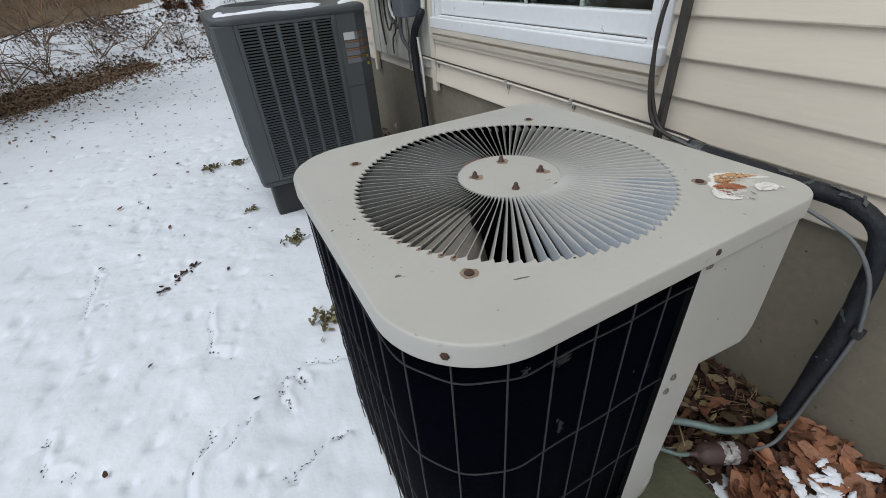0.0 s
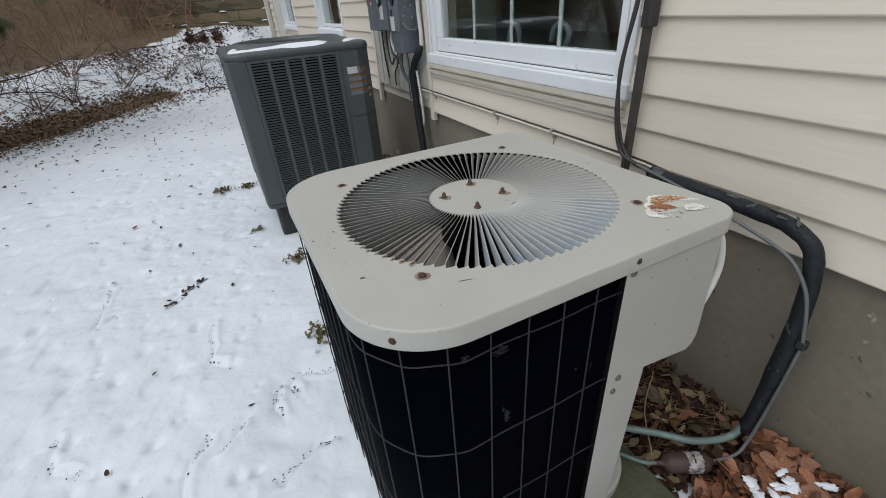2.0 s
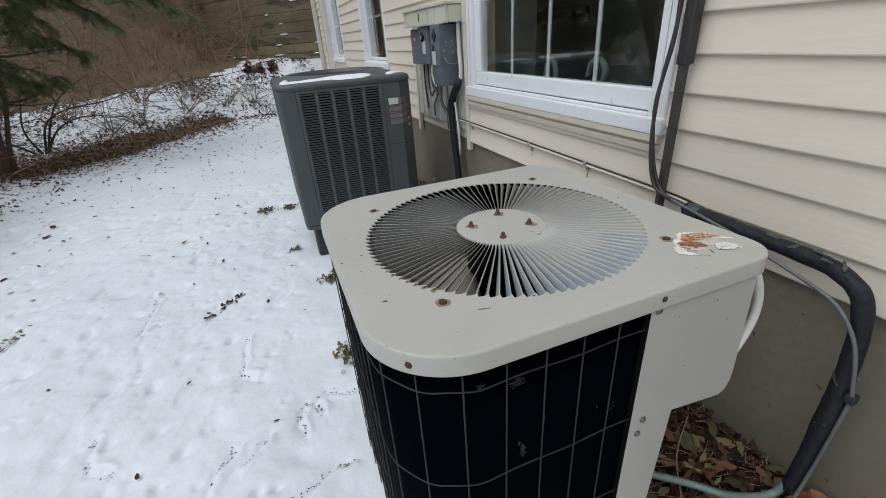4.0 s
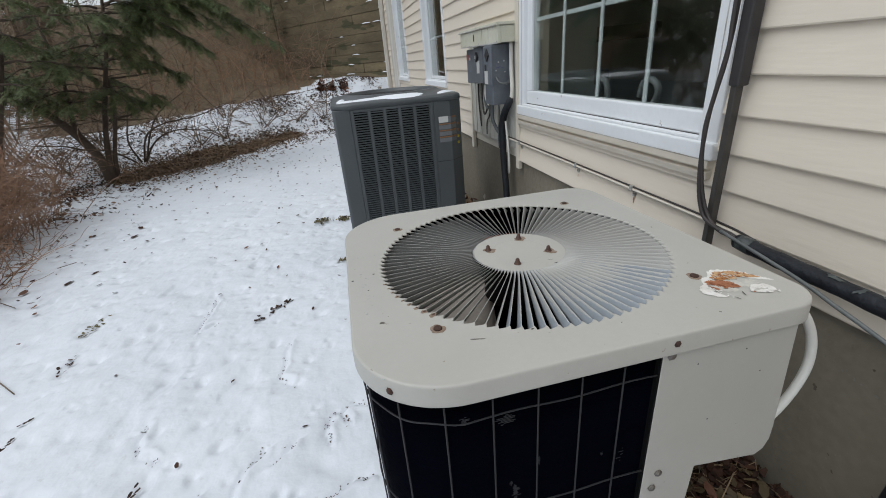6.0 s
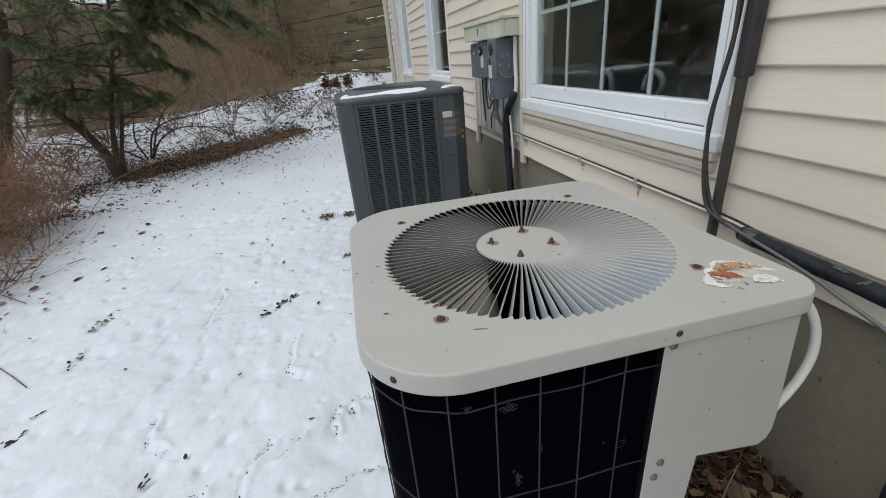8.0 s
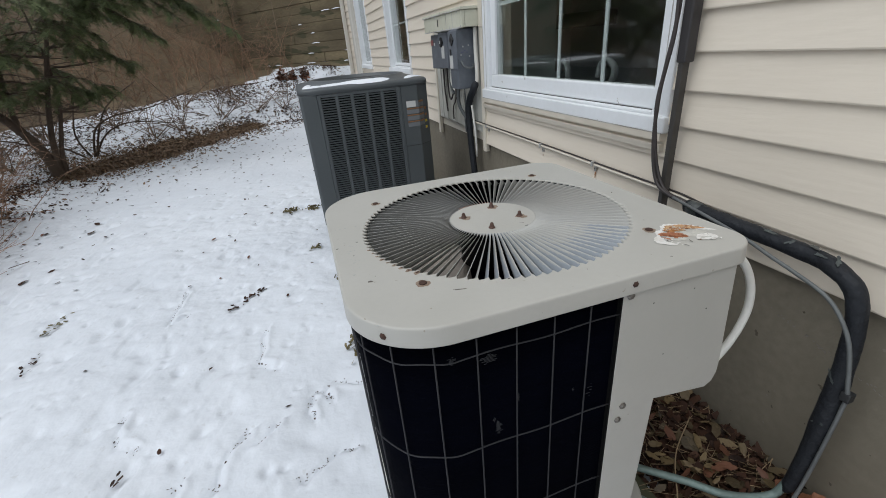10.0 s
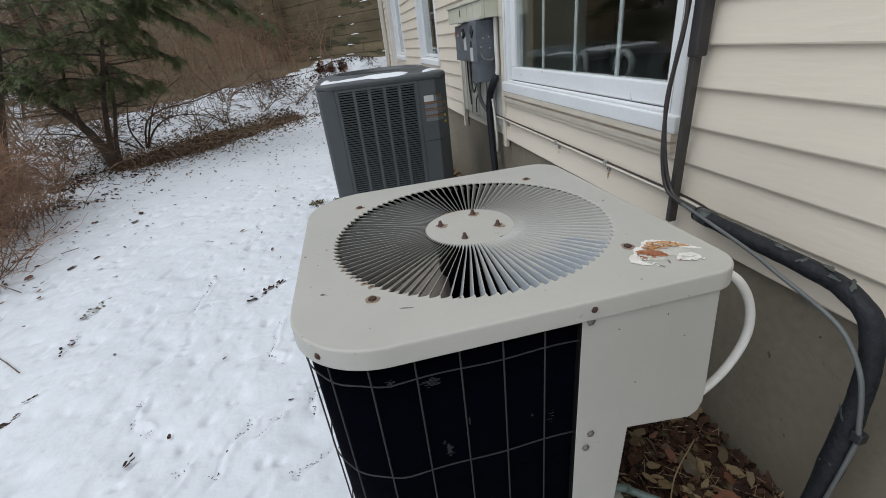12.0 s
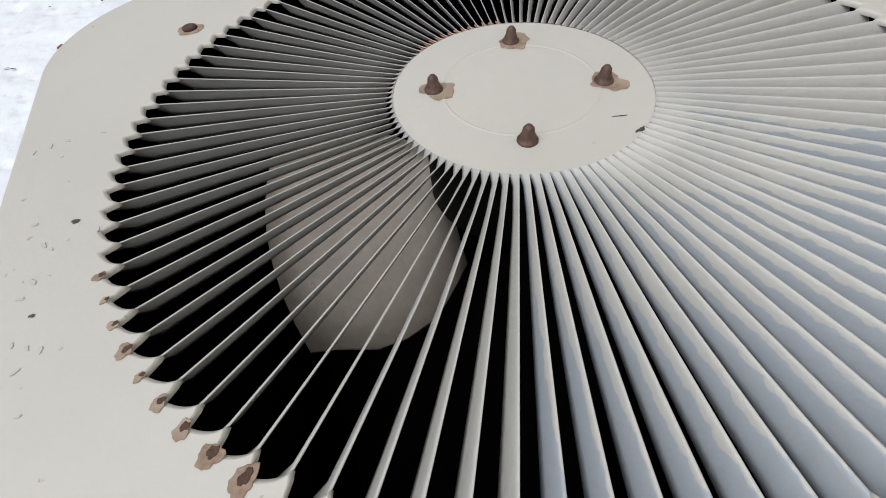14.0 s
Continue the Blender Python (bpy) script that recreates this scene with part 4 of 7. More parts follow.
def build_hose():
    core = smooth_line([(1.135, 0.7, 0.772), (1.135, 0.6, 0.768), (1.135, 0.45, 0.766), (1.128, 0.345, 0.766), (1.112, 0.29, 0.766), (1.11, 0.241, 0.736), (1.116, 0.222, 0.665), (1.116, 0.213, 0.58),
                        (1.109, 0.206, 0.505), (1.108, 0.204, 0.42), (1.108, 0.205, 0.3), (1.098, 0.206, 0.2), (1.084, 0.208, 0.15)], 6)
    rng = random.Random(3)
    ln = thing("insulated_line", (1.14, 0.215, 0.1), "black foam-insulated refrigerant line bent down the foundation", "pipe")
    part("insulation", tubes([(core, [min(1, 0.55 + 0.15 * (len(core) - 1 - i)) * 0.0202 - 0.0025 * i / len(core) + 0.0042 * math.exp(-((core[i].z - 0.4) / 0.13) ** 2) + 0.0009 * math.sin(i * 1.1) * math.sin(i * 0.31) + rng.uniform(-0.0005, 0.0005) for i in range(len(core))])], 14), FOAM, ln)
    part("tape_wrap", tubes([([core[0] + Vector((0, 0.012, 0.001)), core[0], core[1], core[3]], [0.01, 0.019, 0.0214, 0.0218])], 14), TAPE, ln, "grey-green tape round the end of the foam")
    for k, (i, turn, wide) in enumerate(((12, 0.9, 0.016), (15, 1.2, 0.012), (18, 0.6, 0.018), (21, 1.5, 0.012), (24, 0.9, 0.014), (46, 2.4, 0.014), (55, 2.0, 0.012))):
        c, d = core[i], (core[i + 1] - core[i]).normalized()
        out = (Vector((-0.5, -0.5, 0.7)) - d * d.dot(Vector((-0.5, -0.5, 0.7)))).normalized()
        out = Matrix.Rotation(turn - 1.2, 3, d) @ out
        m = (Matrix.Translation(c + out * 0.0212)) @ out.to_track_quat("Z", "Y").to_matrix().to_4x4() @ Matrix.Rotation(k * 1.1, 4, "Z")
        part("torn_skin", mesh_stain(wide, 610 + k, (1.0, 0.35), 1.7), TAPE, ln, "grey torn skin of the foam", at=m)
    part("copper_end", tubes([(smooth_line([(1.09, 0.214, 0.17), (1.07, 0.222, 0.125), (1.02, 0.24, 0.115), (0.955, 0.272, 0.12), (0.9, 0.33, 0.12), (0.8, 0.42, 0.12)]), 0.0105)], 10), COPPER, ln, "verdigris copper suction pipe")
    solid("control_cable", tubes([(smooth_line([(1.115, 0.74, 0.79), (1.095, 0.5, 0.765), (1.088, 0.407, 0.747), (1.085, 0.345, 0.734), (1.083, 0.28, 0.716), (1.083, 0.243, 0.69), (1.083, 0.211, 0.645), (1.085, 0.194, 0.595), (1.088, 0.18, 0.53), (1.095, 0.176, 0.5)]), 0.0046)], 8),
          CABLE_GREY, "grey control cable looping over the insulated line", "cable")
    lq = thing("liquid_line", (1.1, 0.2, 0.06), "thin dark liquid line running down beside the foam hose", "pipe")
    part("pipe", tubes([(smooth_line([(1.098, 0.178, 0.5), (1.096, 0.179, 0.4), (1.09, 0.182, 0.25), (1.074, 0.184, 0.145), (1.045, 0.187, 0.098), (0.98, 0.208, 0.086)]), 0.0046)], 8), CABLE_GREY, lq)
    part("clip", box((1.086, 0.168, 0.492), (1.106, 0.188, 0.516), 0.003), BLACK_PLASTIC, lq)
    dr = thing("filter_drier", (0.92, 0.235, 0.03), "brown cylindrical filter drier with a torn white label", "filter drier")
    a, b = Vector((0.858, 0.272, 0.088)), Vector((0.978, 0.208, 0.084))
    u = (b - a).normalized()
    prof = [(-0.03, 0.006), (-0.012, 0.007), (-0.004, 0.012), (0.004, 0.024), (0.016, 0.029), (0.11, 0.029), (0.122, 0.024), (0.13, 0.012), (0.138, 0.007), (0.15, 0.006)]
    part("canister", tubes([([a + u * s for s, _ in prof], [r for _, r in prof])], 20), DRIER, dr)
    side = u.cross(Vector((0, 0, 1))).normalized()
    rise = side.cross(u)
    for s0, s1, start, end in ((0.058, 0.072, -0.6, 2.9), (0.08, 0.097, -1.2, 3.3), (0.066, 0.085, 0.2, 0.9)):
        verts, n = [], 26
        for i in range(n + 1):
            t = start + (end - start) * i / n
            out = (side * math.cos(t) + rise * math.sin(t)) * 0.0297
            verts += [a + u * (s0 + rng.uniform(-0.004, 0.003)) + out, a + u * (s1 + rng.uniform(-0.003, 0.005)) + out]
        part("label", mesh_of("label", verts, [(2 * i, 2 * i + 1, 2 * i + 3, 2 * i + 2) for i in range(n)], True), LABEL_TORN, dr, "torn white paper label")
    part("inlet", tubes([(smooth_line([a - u * 0.02, a - u * 0.06 + Vector((0, 0, 0.004)), (0.77, 0.36, 0.085)]), 0.006)], 8), COPPER, dr)
    solid("flexible_conduit", tubes([(smooth_line([(0.8, 0.39, 0.83), (0.86, 0.372, 0.832), (0.918, 0.36, 0.806), (0.962, 0.355, 0.742), (0.976, 0.352, 0.665), (0.953, 0.352, 0.588), (0.9, 0.352, 0.527), (0.82, 0.355, 0.485), (0.74, 0.38, 0.46), (0.66, 0.42, 0.45)], 10), 0.009)], 12), PVC,
          "white flexible conduit looping out beside the unit", "conduit")


build_channel()
build_hose()


# ---- the beige condenser ----
CX, CY, TOPZ = 0.4705, 0.6415, 0.897
HALF = 0.374
FX, FY, FR, HUB = 0.4705, 0.641, 0.3025, 0.1005
SLATS = 98
PHASE = -0.0167         # turn of the first slat
LEAN = Matrix.Translation((CX, 0.402, TOPZ)) @ Matrix.Rotation(radians(-0.72), 4, "X") @ Matrix.Translation((-CX, -0.402, -TOPZ))  # the lid slopes a little to the back
SINK = 0.004           # the hub lies lower than the lid


def radii_of(pts, cx, cy, want):
    """Distances from a centre to a closed outline at the angles wanted."""
    ang = np.array([math.atan2(y - cy, x - cx) for x, y in pts])
    px, py = np.array([p[0] - cx for p in pts]), np.array([p[1] - cy for p in pts])
    o = np.argsort(ang)
    ang, px, py = ang[o], px[o], py[o]
    ax, ay, ang = np.r_[px[-1], px, px[0]], np.r_[py[-1], py, py[0]], np.r_[ang[-1] - 2 * np.pi, ang, ang[0] + 2 * np.pi]
    k = np.clip(np.searchsorted(ang, want) - 1, 0, len(ang) - 2)
    dx, dy = ax[k + 1] - ax[k], ay[k + 1] - ay[k]
    return (ax[k] * dy - ay[k] * dx) / (np.cos(want) * dy - np.sin(want) * dx)


def top_outline(inset, count):
    """The lid's outline as radii about the fan's centre."""
    r = [max(0.02, v - inset) for v in (0.150, 0.06, 0.075, 0.150)]
    pts = rounded(CX - HALF + inset, CY - HALF + inset, CX + HALF - 0.004 - inset, CY + HALF - inset, r, 40)
    want = np.linspace(-np.pi, np.pi, count, endpoint=False)
    return [(FX + r * math.cos(a), FY + r * math.sin(a)) for r, a in zip(radii_of(pts, FX, FY, want), want)]


def ring_mesh(rings):
    n = len(rings[0])
    verts = [v for ring in rings for v in ring]
    faces = [(k * n + i, k * n + (i + 1) % n, (k + 1) * n + (i + 1) % n, (k + 1) * n + i) for k in range(len(rings) - 1) for i in range(n)]
    return mesh_of("rings", verts, faces, True)


def build_lid(unit):
    body = unit
    n = SLATS * 12
    angles = np.linspace(-np.pi, np.pi, n, endpoint=False)
    # each slot ends in a hooked tip
    hook = (1.0, 0.97, 0.93, 0.88, 0.83, 0.77, 0.7, 0.62, 0.52, 0.38, 0.2, 0.45)
    rings = []
    for grow, z in ((0.0, -0.0042), (0.0, -0.0015), (0.0022, 0.0)):
        ends = [FR - 0.0105 + 0.013 * hook[i % 12] + grow for i in range(n)]
        rings.append([(FX + r * math.cos(a), FY + r * math.sin(a), TOPZ + z) for r, a in zip(ends, angles + PHASE)])
    rings.append([(FX + (FR + 0.0155) * math.cos(a), FY + (FR + 0.0155) * math.sin(a), TOPZ) for a in angles + PHASE])
    for inset, z in ((0.03, 0.0), (0.0042, 0.0), (0.0028, -0.0003), (0.0013, -0.0011), (0.0004, -0.0024), (0.0, -0.0042), (-0.0005, -0.008), (-0.001, -0.033), (-0.001, -0.0345), (0.003, -0.0355), (0.004, -0.012), (0.02, -0.0042)):
        rings.append([(x, y, TOPZ + z) for x, y in top_outline(inset, n)])
    rings.append(rings[0])
    top = ring_mesh(rings)
    top.polygons.foreach_set("use_smooth", [not 2 * n <= i < 5 * n for i in range(len(top.polygons))])
    lid = part("lid", top, PAINT, unit, "dull beige painted sheet-metal lid", at=LEAN)
    unit = lid
    # hub
    prof = [(0.0, -0.0035), (HUB - 0.004, -0.0035), (HUB, -0.002), (HUB - 0.001, 0.0), (0.062, 0.0), (0.0605, 0.0004), (0.059, 0.0), (0.0, 0.0)]
    hub = lathe([(max(r, 0.0005), z) for r, z in prof], (FX, FY, TOPZ - SINK), 96)
    hub.polygons.foreach_set("use_smooth", [False] * len(hub.polygons))
    part("hub", hub, PAINT, unit, "flat round beige hub with a pressed ring")
    # louvre slats, pressed out of the lid
    m = 15
    bends = ((0.0, 0), (0.045, 12), (0.1, 40), (0.2, 60), (0.45, 65), (0.72, 66), (1.0, 67))  # share of the width, slope before it
    across = len(bends)
    verts, peel = [], []
    for i in range(m):
        t = i / (m - 1)
        r = HUB - 0.001 + (FR - HUB + 0.006) * t
        if i == 1:
            r = HUB + 0.006
        w = 2 * math.pi * r / SLATS * 1.0
        open_in = min(1.0, max(0.0, (r - HUB) / 0.007))
        open_in *= 1 - 0.25 * step(FR - 0.012, FR + 0.004, r)
        share = max(0.0, (r - HUB) / (FR - HUB))
        y, z = w / 2, -0.0016 - (SINK - 0.002) * max(0.0, FR - r) / (FR - HUB)
        edge = []
        for k, (u, slope) in enumerate(bends):
            bend = radians(slope) * open_in
            if k:
                y -= (u - bends[k - 1][0]) * w * math.cos(bend)
                z -= (u - bends[k - 1][0]) * w * math.sin(bend)
            edge.append((u, y, z, math.sin(bend), math.cos(bend)))
        for side in (0, 1):
            for u, y, z, s, c in edge:
                peel.append(u * 0.7 + share * 0.55 - 0.03)
                verts.append((r, y + (0.0009 * s if side else 0), z - (0.0009 * c if side else 0)))
    row = across * 2
    faces = []
    for i in range(m - 1):
        for k in range(across - 1):
            a = i * row + k
            faces.append((a, a + row, a + row + 1, a + 1))
            b = a + across
            faces.append((b, b + 1, b + row + 1, b + row))
        a = i * row
        faces.append((a, a + across, a + row + across, a + row))
        a = i * row + across - 1
        faces.append((a, a + row, a + row + across, a + across))
    slat = mesh_of("slat", verts, faces, True)
    slat.materials.append(SLAT)
    worn = slat.copy()
    att = worn.attributes.new("peel", "FLOAT", "POINT")
    att.data.foreach_set("value", peel)
    worn.materials.clear()
    worn.materials.append(SLAT_WORN)
    for i in range(SLATS):
        turn = 2 * math.pi * (i + 0.5) / SLATS + PHASE - 0.0105
        old = 240 < math.degrees(turn) < 318
        part("slat", worn if old else slat, SLAT_WORN if old else SLAT, unit, at=Matrix.Translation((FX, FY, TOPZ)) @ Matrix.Rotation(turn, 4, "Z"))
    # hub bolts
    bolt = [(0.0075, 0), (0.0075, 0.0015), (0.0055, 0.002), (0.0055, 0.005), (0.0045, 0.0065), (0.004, 0.0105), (0.0022, 0.0128), (0.0004, 0.0133)]
    stain = mesh_stain(0.013, 5)
    for i in range(4):
        x, y = ((0.5285, 0.614), (0.496, 0.7025), (0.409, 0.668), (0.443, 0.5805))[i]
        part("bolt", lathe(bolt, (x, y, TOPZ - SINK), 14), BOLT, unit, "rusty brown capped bolt")
        if i != 3:
            part("rust_stain", stain, RUST_PALE, unit, at=Matrix.Translation((x + 0.003, y - 0.002, TOPZ - SINK + 0.0003)) @ Matrix.Rotation(i * 1.7, 4, "Z"))
    # lid screws in rusty dimples
    big = mesh_stain(0.0125, 9, rag=0.5)
    for i, (sx, sy) in enumerate(((-1, -1), (1, -1), (1, 1), (-1, 1))):
        x, y = CX + 0.2375 * sx, CY + 0.2385 * sy
        part("rust_stain", big, RUST_PALE if i == 0 else RUST, unit, "dark rust ring round a screw", at=Matrix.Translation((x, y, TOPZ + 0.0003)) @ Matrix.Rotation(i * 2.1, 4, "Z"))
        part("screw", lathe([(0.0075, 0), (0.007, 0.0025), (0.0045, 0.0035), (0.0004, 0.003)], (x, y, TOPZ + 0.0004), 8), RUST, unit)
    # worn patch by the corner
    for k, (marks, mt, lab) in enumerate((
            ([(0.722, 0.387, 0.011), (0.742, 0.393, 0.0145), (0.765, 0.391, 0.014), (0.786, 0.379, 0.011), (0.8, 0.362, 0.008), (0.816, 0.345, 0.003)], PRIMER, "white ring of bare primer"),
            ([(0.72, 0.376, 0.007), (0.738, 0.365, 0.01), (0.756, 0.358, 0.013), (0.775, 0.352, 0.009), (0.795, 0.346, 0.003)], HALO, "pale thinned paint"),
            ([(0.726, 0.388, 0.006), (0.714, 0.383, 0.006), (0.702, 0.371, 0.005)], PRIMER, "bare white primer"),
            ([(0.702, 0.36, 0.008), (0.718, 0.35, 0.012), (0.738, 0.338, 0.006)], HALO, "pale thinned paint"),
            ([(0.731, 0.385, 0.0105), (0.749, 0.386, 0.0135), (0.771, 0.383, 0.0105), (0.788, 0.373, 0.0065), (0.804, 0.36, 0.003)], OCHRE, "orange rust smear"),
            ([(0.73, 0.382, 0.0028), (0.744, 0.379, 0.0046), (0.76, 0.378, 0.0032), (0.768, 0.376, 0.0012)], RUST_ORANGE, "orange rust smear"),
            ([(0.706, 0.378, 0.005), (0.72, 0.367, 0.0115), (0.734, 0.357, 0.0145), (0.748, 0.345, 0.0055)], RUST_BROWN, "red-brown rust scab"),
            ([(0.702, 0.362, 0.0028), (0.71, 0.348, 0.0034)], RUST_BROWN, "red-brown rust scab"),
            ([(0.706, 0.375, 0.0028), (0.693, 0.36, 0.0076), (0.689, 0.347, 0.0092), (0.694, 0.337, 0.0075), (0.703, 0.325, 0.003)], PRIMER, "bare white primer"),
            ([(0.753, 0.328, 0.006), (0.771, 0.327, 0.011), (0.787, 0.325, 0.005)], HALO, "pale thinned paint"),
            ([(0.75, 0.327, 0.0022), (0.767, 0.336, 0.0058), (0.782, 0.334, 0.0065), (0.787, 0.325, 0.006), (0.773, 0.313, 0.004)], PRIMER, "bare white primer"),
            ([(0.756, 0.323, 0.0026), (0.768, 0.32, 0.0046), (0.778, 0.321, 0.003)], PRIMER, "bare white primer"),
            ([(0.751, 0.326, 0.0016), (0.755, 0.323, 0.0014)], RUST_BROWN, "small rust spot"),
            ([(0.698, 0.356, 0.0008), (0.7, 0.343, 0.0010)], RUST, "dark nick"), ([(0.736, 0.332, 0.0010), (0.732, 0.32, 0.0008)], CHANNEL, "dark nick"),
            ([(0.712, 0.321, 0.0010), (0.715, 0.311, 0.0008)], CHANNEL, "dark nick"))):
        part("worn_patch", smear(marks, 31 + k), mt, unit, lab, at=Matrix.Translation((0, 0, TOPZ + 0.0003 + 0.0001 * k)))
    # crumbs of rust and primer broken out of its edges
    rng = random.Random(19)
    for (ax, ay), (bx, by), wide, count, mt in (((0.725, 0.392), (0.8, 0.368), 0.006, 6, HALO), ((0.728, 0.384), (0.79, 0.372), 0.0065, 16, RUST_ORANGE), ((0.735, 0.388), (0.785, 0.378), 0.005, 10, HALO),
                                                ((0.702, 0.37), (0.745, 0.345), 0.008, 18, RUST_BROWN), ((0.69, 0.36), (0.71, 0.325), 0.005, 14, PRIMER), ((0.755, 0.325), (0.785, 0.325), 0.006, 12, PRIMER)):
        for _ in range(count):
            t = rng.random()
            x, y = ax + (bx - ax) * t + rng.gauss(0, wide), ay + (by - ay) * t + rng.gauss(0, wide)
            part("worn_crumb", mesh_stain(rng.uniform(0.001, 0.0034), rng.randrange(9999), (1.0, rng.uniform(0.4, 0.9)), 1.8), mt, unit, at=Matrix.Translation((x, y, TOPZ + 0.0019)) @ Matrix.Rotation(rng.uniform(0, 6.3), 4, "Z"))
    # rusty slot ends along the front of the grille
    for k in range(9):
        a = -math.pi + 2 * math.pi * (3 + k + 0.02) / SLATS + PHASE
        big_one = (0.7, 0.45, 0.6, 0.9, 0.55, 0.8, 0.9, 1.15, 1.3)[k]
        at = Matrix.Translation((FX + (FR + 0.0045) * math.cos(a), FY + (FR + 0.0045) * math.sin(a), TOPZ + 0.0003)) @ Matrix.Rotation(a, 4, "Z")
        part("rust_stain", mesh_stain(0.0052 * big_one, 51 + k, (1.0, 0.85), 0.9), RUST_PALE, unit, at=at)
        part("rust_core", mesh_stain(0.0028 * big_one, 151 + k, (1.0, 0.7), 0.9), RUST, unit, at=Matrix.Translation((-0.0018 * math.cos(a), -0.0018 * math.sin(a), 0.0003)) @ at)
    # rust where the slats leave the hub
    for k in range(13):
        a = radians(72 + 3.67 * k)
        part("rust_stain", mesh_stain(0.0026, 170 + k, (1.5, 0.6), 1.4), RUST_BROWN, unit, at=Matrix.Translation((FX + (HUB + 0.004) * math.cos(a), FY + (HUB + 0.004) * math.sin(a), TOPZ - SINK - 0.0012)) @ Matrix.Rotation(a, 4, "Z"))
    # nicks in the hub's paint
    part("paint_nick", mesh_stain(0.0042, 181, (1.0, 0.35), 2.0), CHANNEL, unit, at=Matrix.Translation((0.516, 0.5545, TOPZ - SINK + 0.0003)) @ Matrix.Rotation(0.4, 4, "Z"))
    part("paint_nick", mesh_stain(0.005, 183, (1.0, 0.07), 1.0), CHANNEL, unit, at=Matrix.Translation((0.513, 0.573, TOPZ - SINK + 0.0003)) @ Matrix.Rotation(-0.35, 4, "Z"))
    for x, y, r in ((0.1505, 0.642, 0.0026), (0.107, 0.626, 0.0024), (0.135, 0.575, 0.0016), (0.149, 0.452, 0.0042), (0.372, 0.352, 0.0022)):
        part("ding", mesh_stain(r, int(x * 9000), (1.0, 0.7)), SCREW if r > 0.004 else CHANNEL, unit, at=Matrix.Translation((x, y, TOPZ + 0.0003)))
    # small dings
    rng = random.Random(77)
    ding = mesh_stain(0.0025, 61, (1.0, 0.6))
    for k in range(7):
        x, y = rng.choice(((rng.uniform(0.115, 0.2), rng.uniform(0.42, 0.9)), (rng.uniform(0.2, 0.75), rng.uniform(0.285, 0.34)), (rng.uniform(0.72, 0.82), rng.uniform(0.45, 0.9))))
        if math.hypot(x - FX, y - FY) > FR + 0.012:
            part("ding", ding, SCREW, unit, at=Matrix.Translation((x, y, TOPZ + 0.0003)) @ Matrix.Rotation(k * 1.3, 4, "Z") @ Matrix.Diagonal((rng.uniform(0.4, 1.1),) * 3 + (1,)))
    flake = mesh_stain(0.003, 65, (1.0, 0.5))
    for k in range(26):
        x, y = rng.gauss(0.135, 0.012), rng.gauss(0.6, 0.07)
        part("paint_flake", flake, FLAKE, unit, at=Matrix.Translation((max(0.112, x), y, TOPZ + 0.0002)) @ Matrix.Rotation(rng.uniform(0, 6.3), 4, "Z") @ Matrix.Diagonal((rng.uniform(0.3, 1.0),) * 3 + (1,)))
    part("scratch", mesh_stain(0.011, 63, (1.0, 0.1)), SCREW, unit, at=Matrix.Translation((0.284, 0.356, TOPZ + 0.0003)) @ Matrix.Rotation(radians(-14), 4, "Z"))
    unit = body
    # rim screws
    for x, y, z, n, mt in ((0.142, 0.309, 0.879, (-0.72, -0.69, 0), RUST), (0.562, 0.2675, 0.882, (0, -1, 0), RUST), (0.56, 0.2715, 0.8575, (0, -1, 0), SCREW),
                           (0.575, 0.2715, 0.598, (0, -1, 0), SCREW), (0.567, 0.2715, 0.563, (0, -1, 0), SCREW)):
        q = Vector(n).to_track_quat("Z", "Y").to_matrix().to_4x4()
        me = lathe([(0.0078, 0), (0.0078, 0.0012), (0.0055, 0.0018), (0.0052, 0.0035), (0.003, 0.0042), (0.0003, 0.0038)], (0, 0, 0), 6)
        part("screw", me, mt, unit, at=Matrix.Translation((x, y, z)) @ q @ Matrix.Diagonal((1.0 if mt is SCREW else 0.8,) * 3 + (1,)))


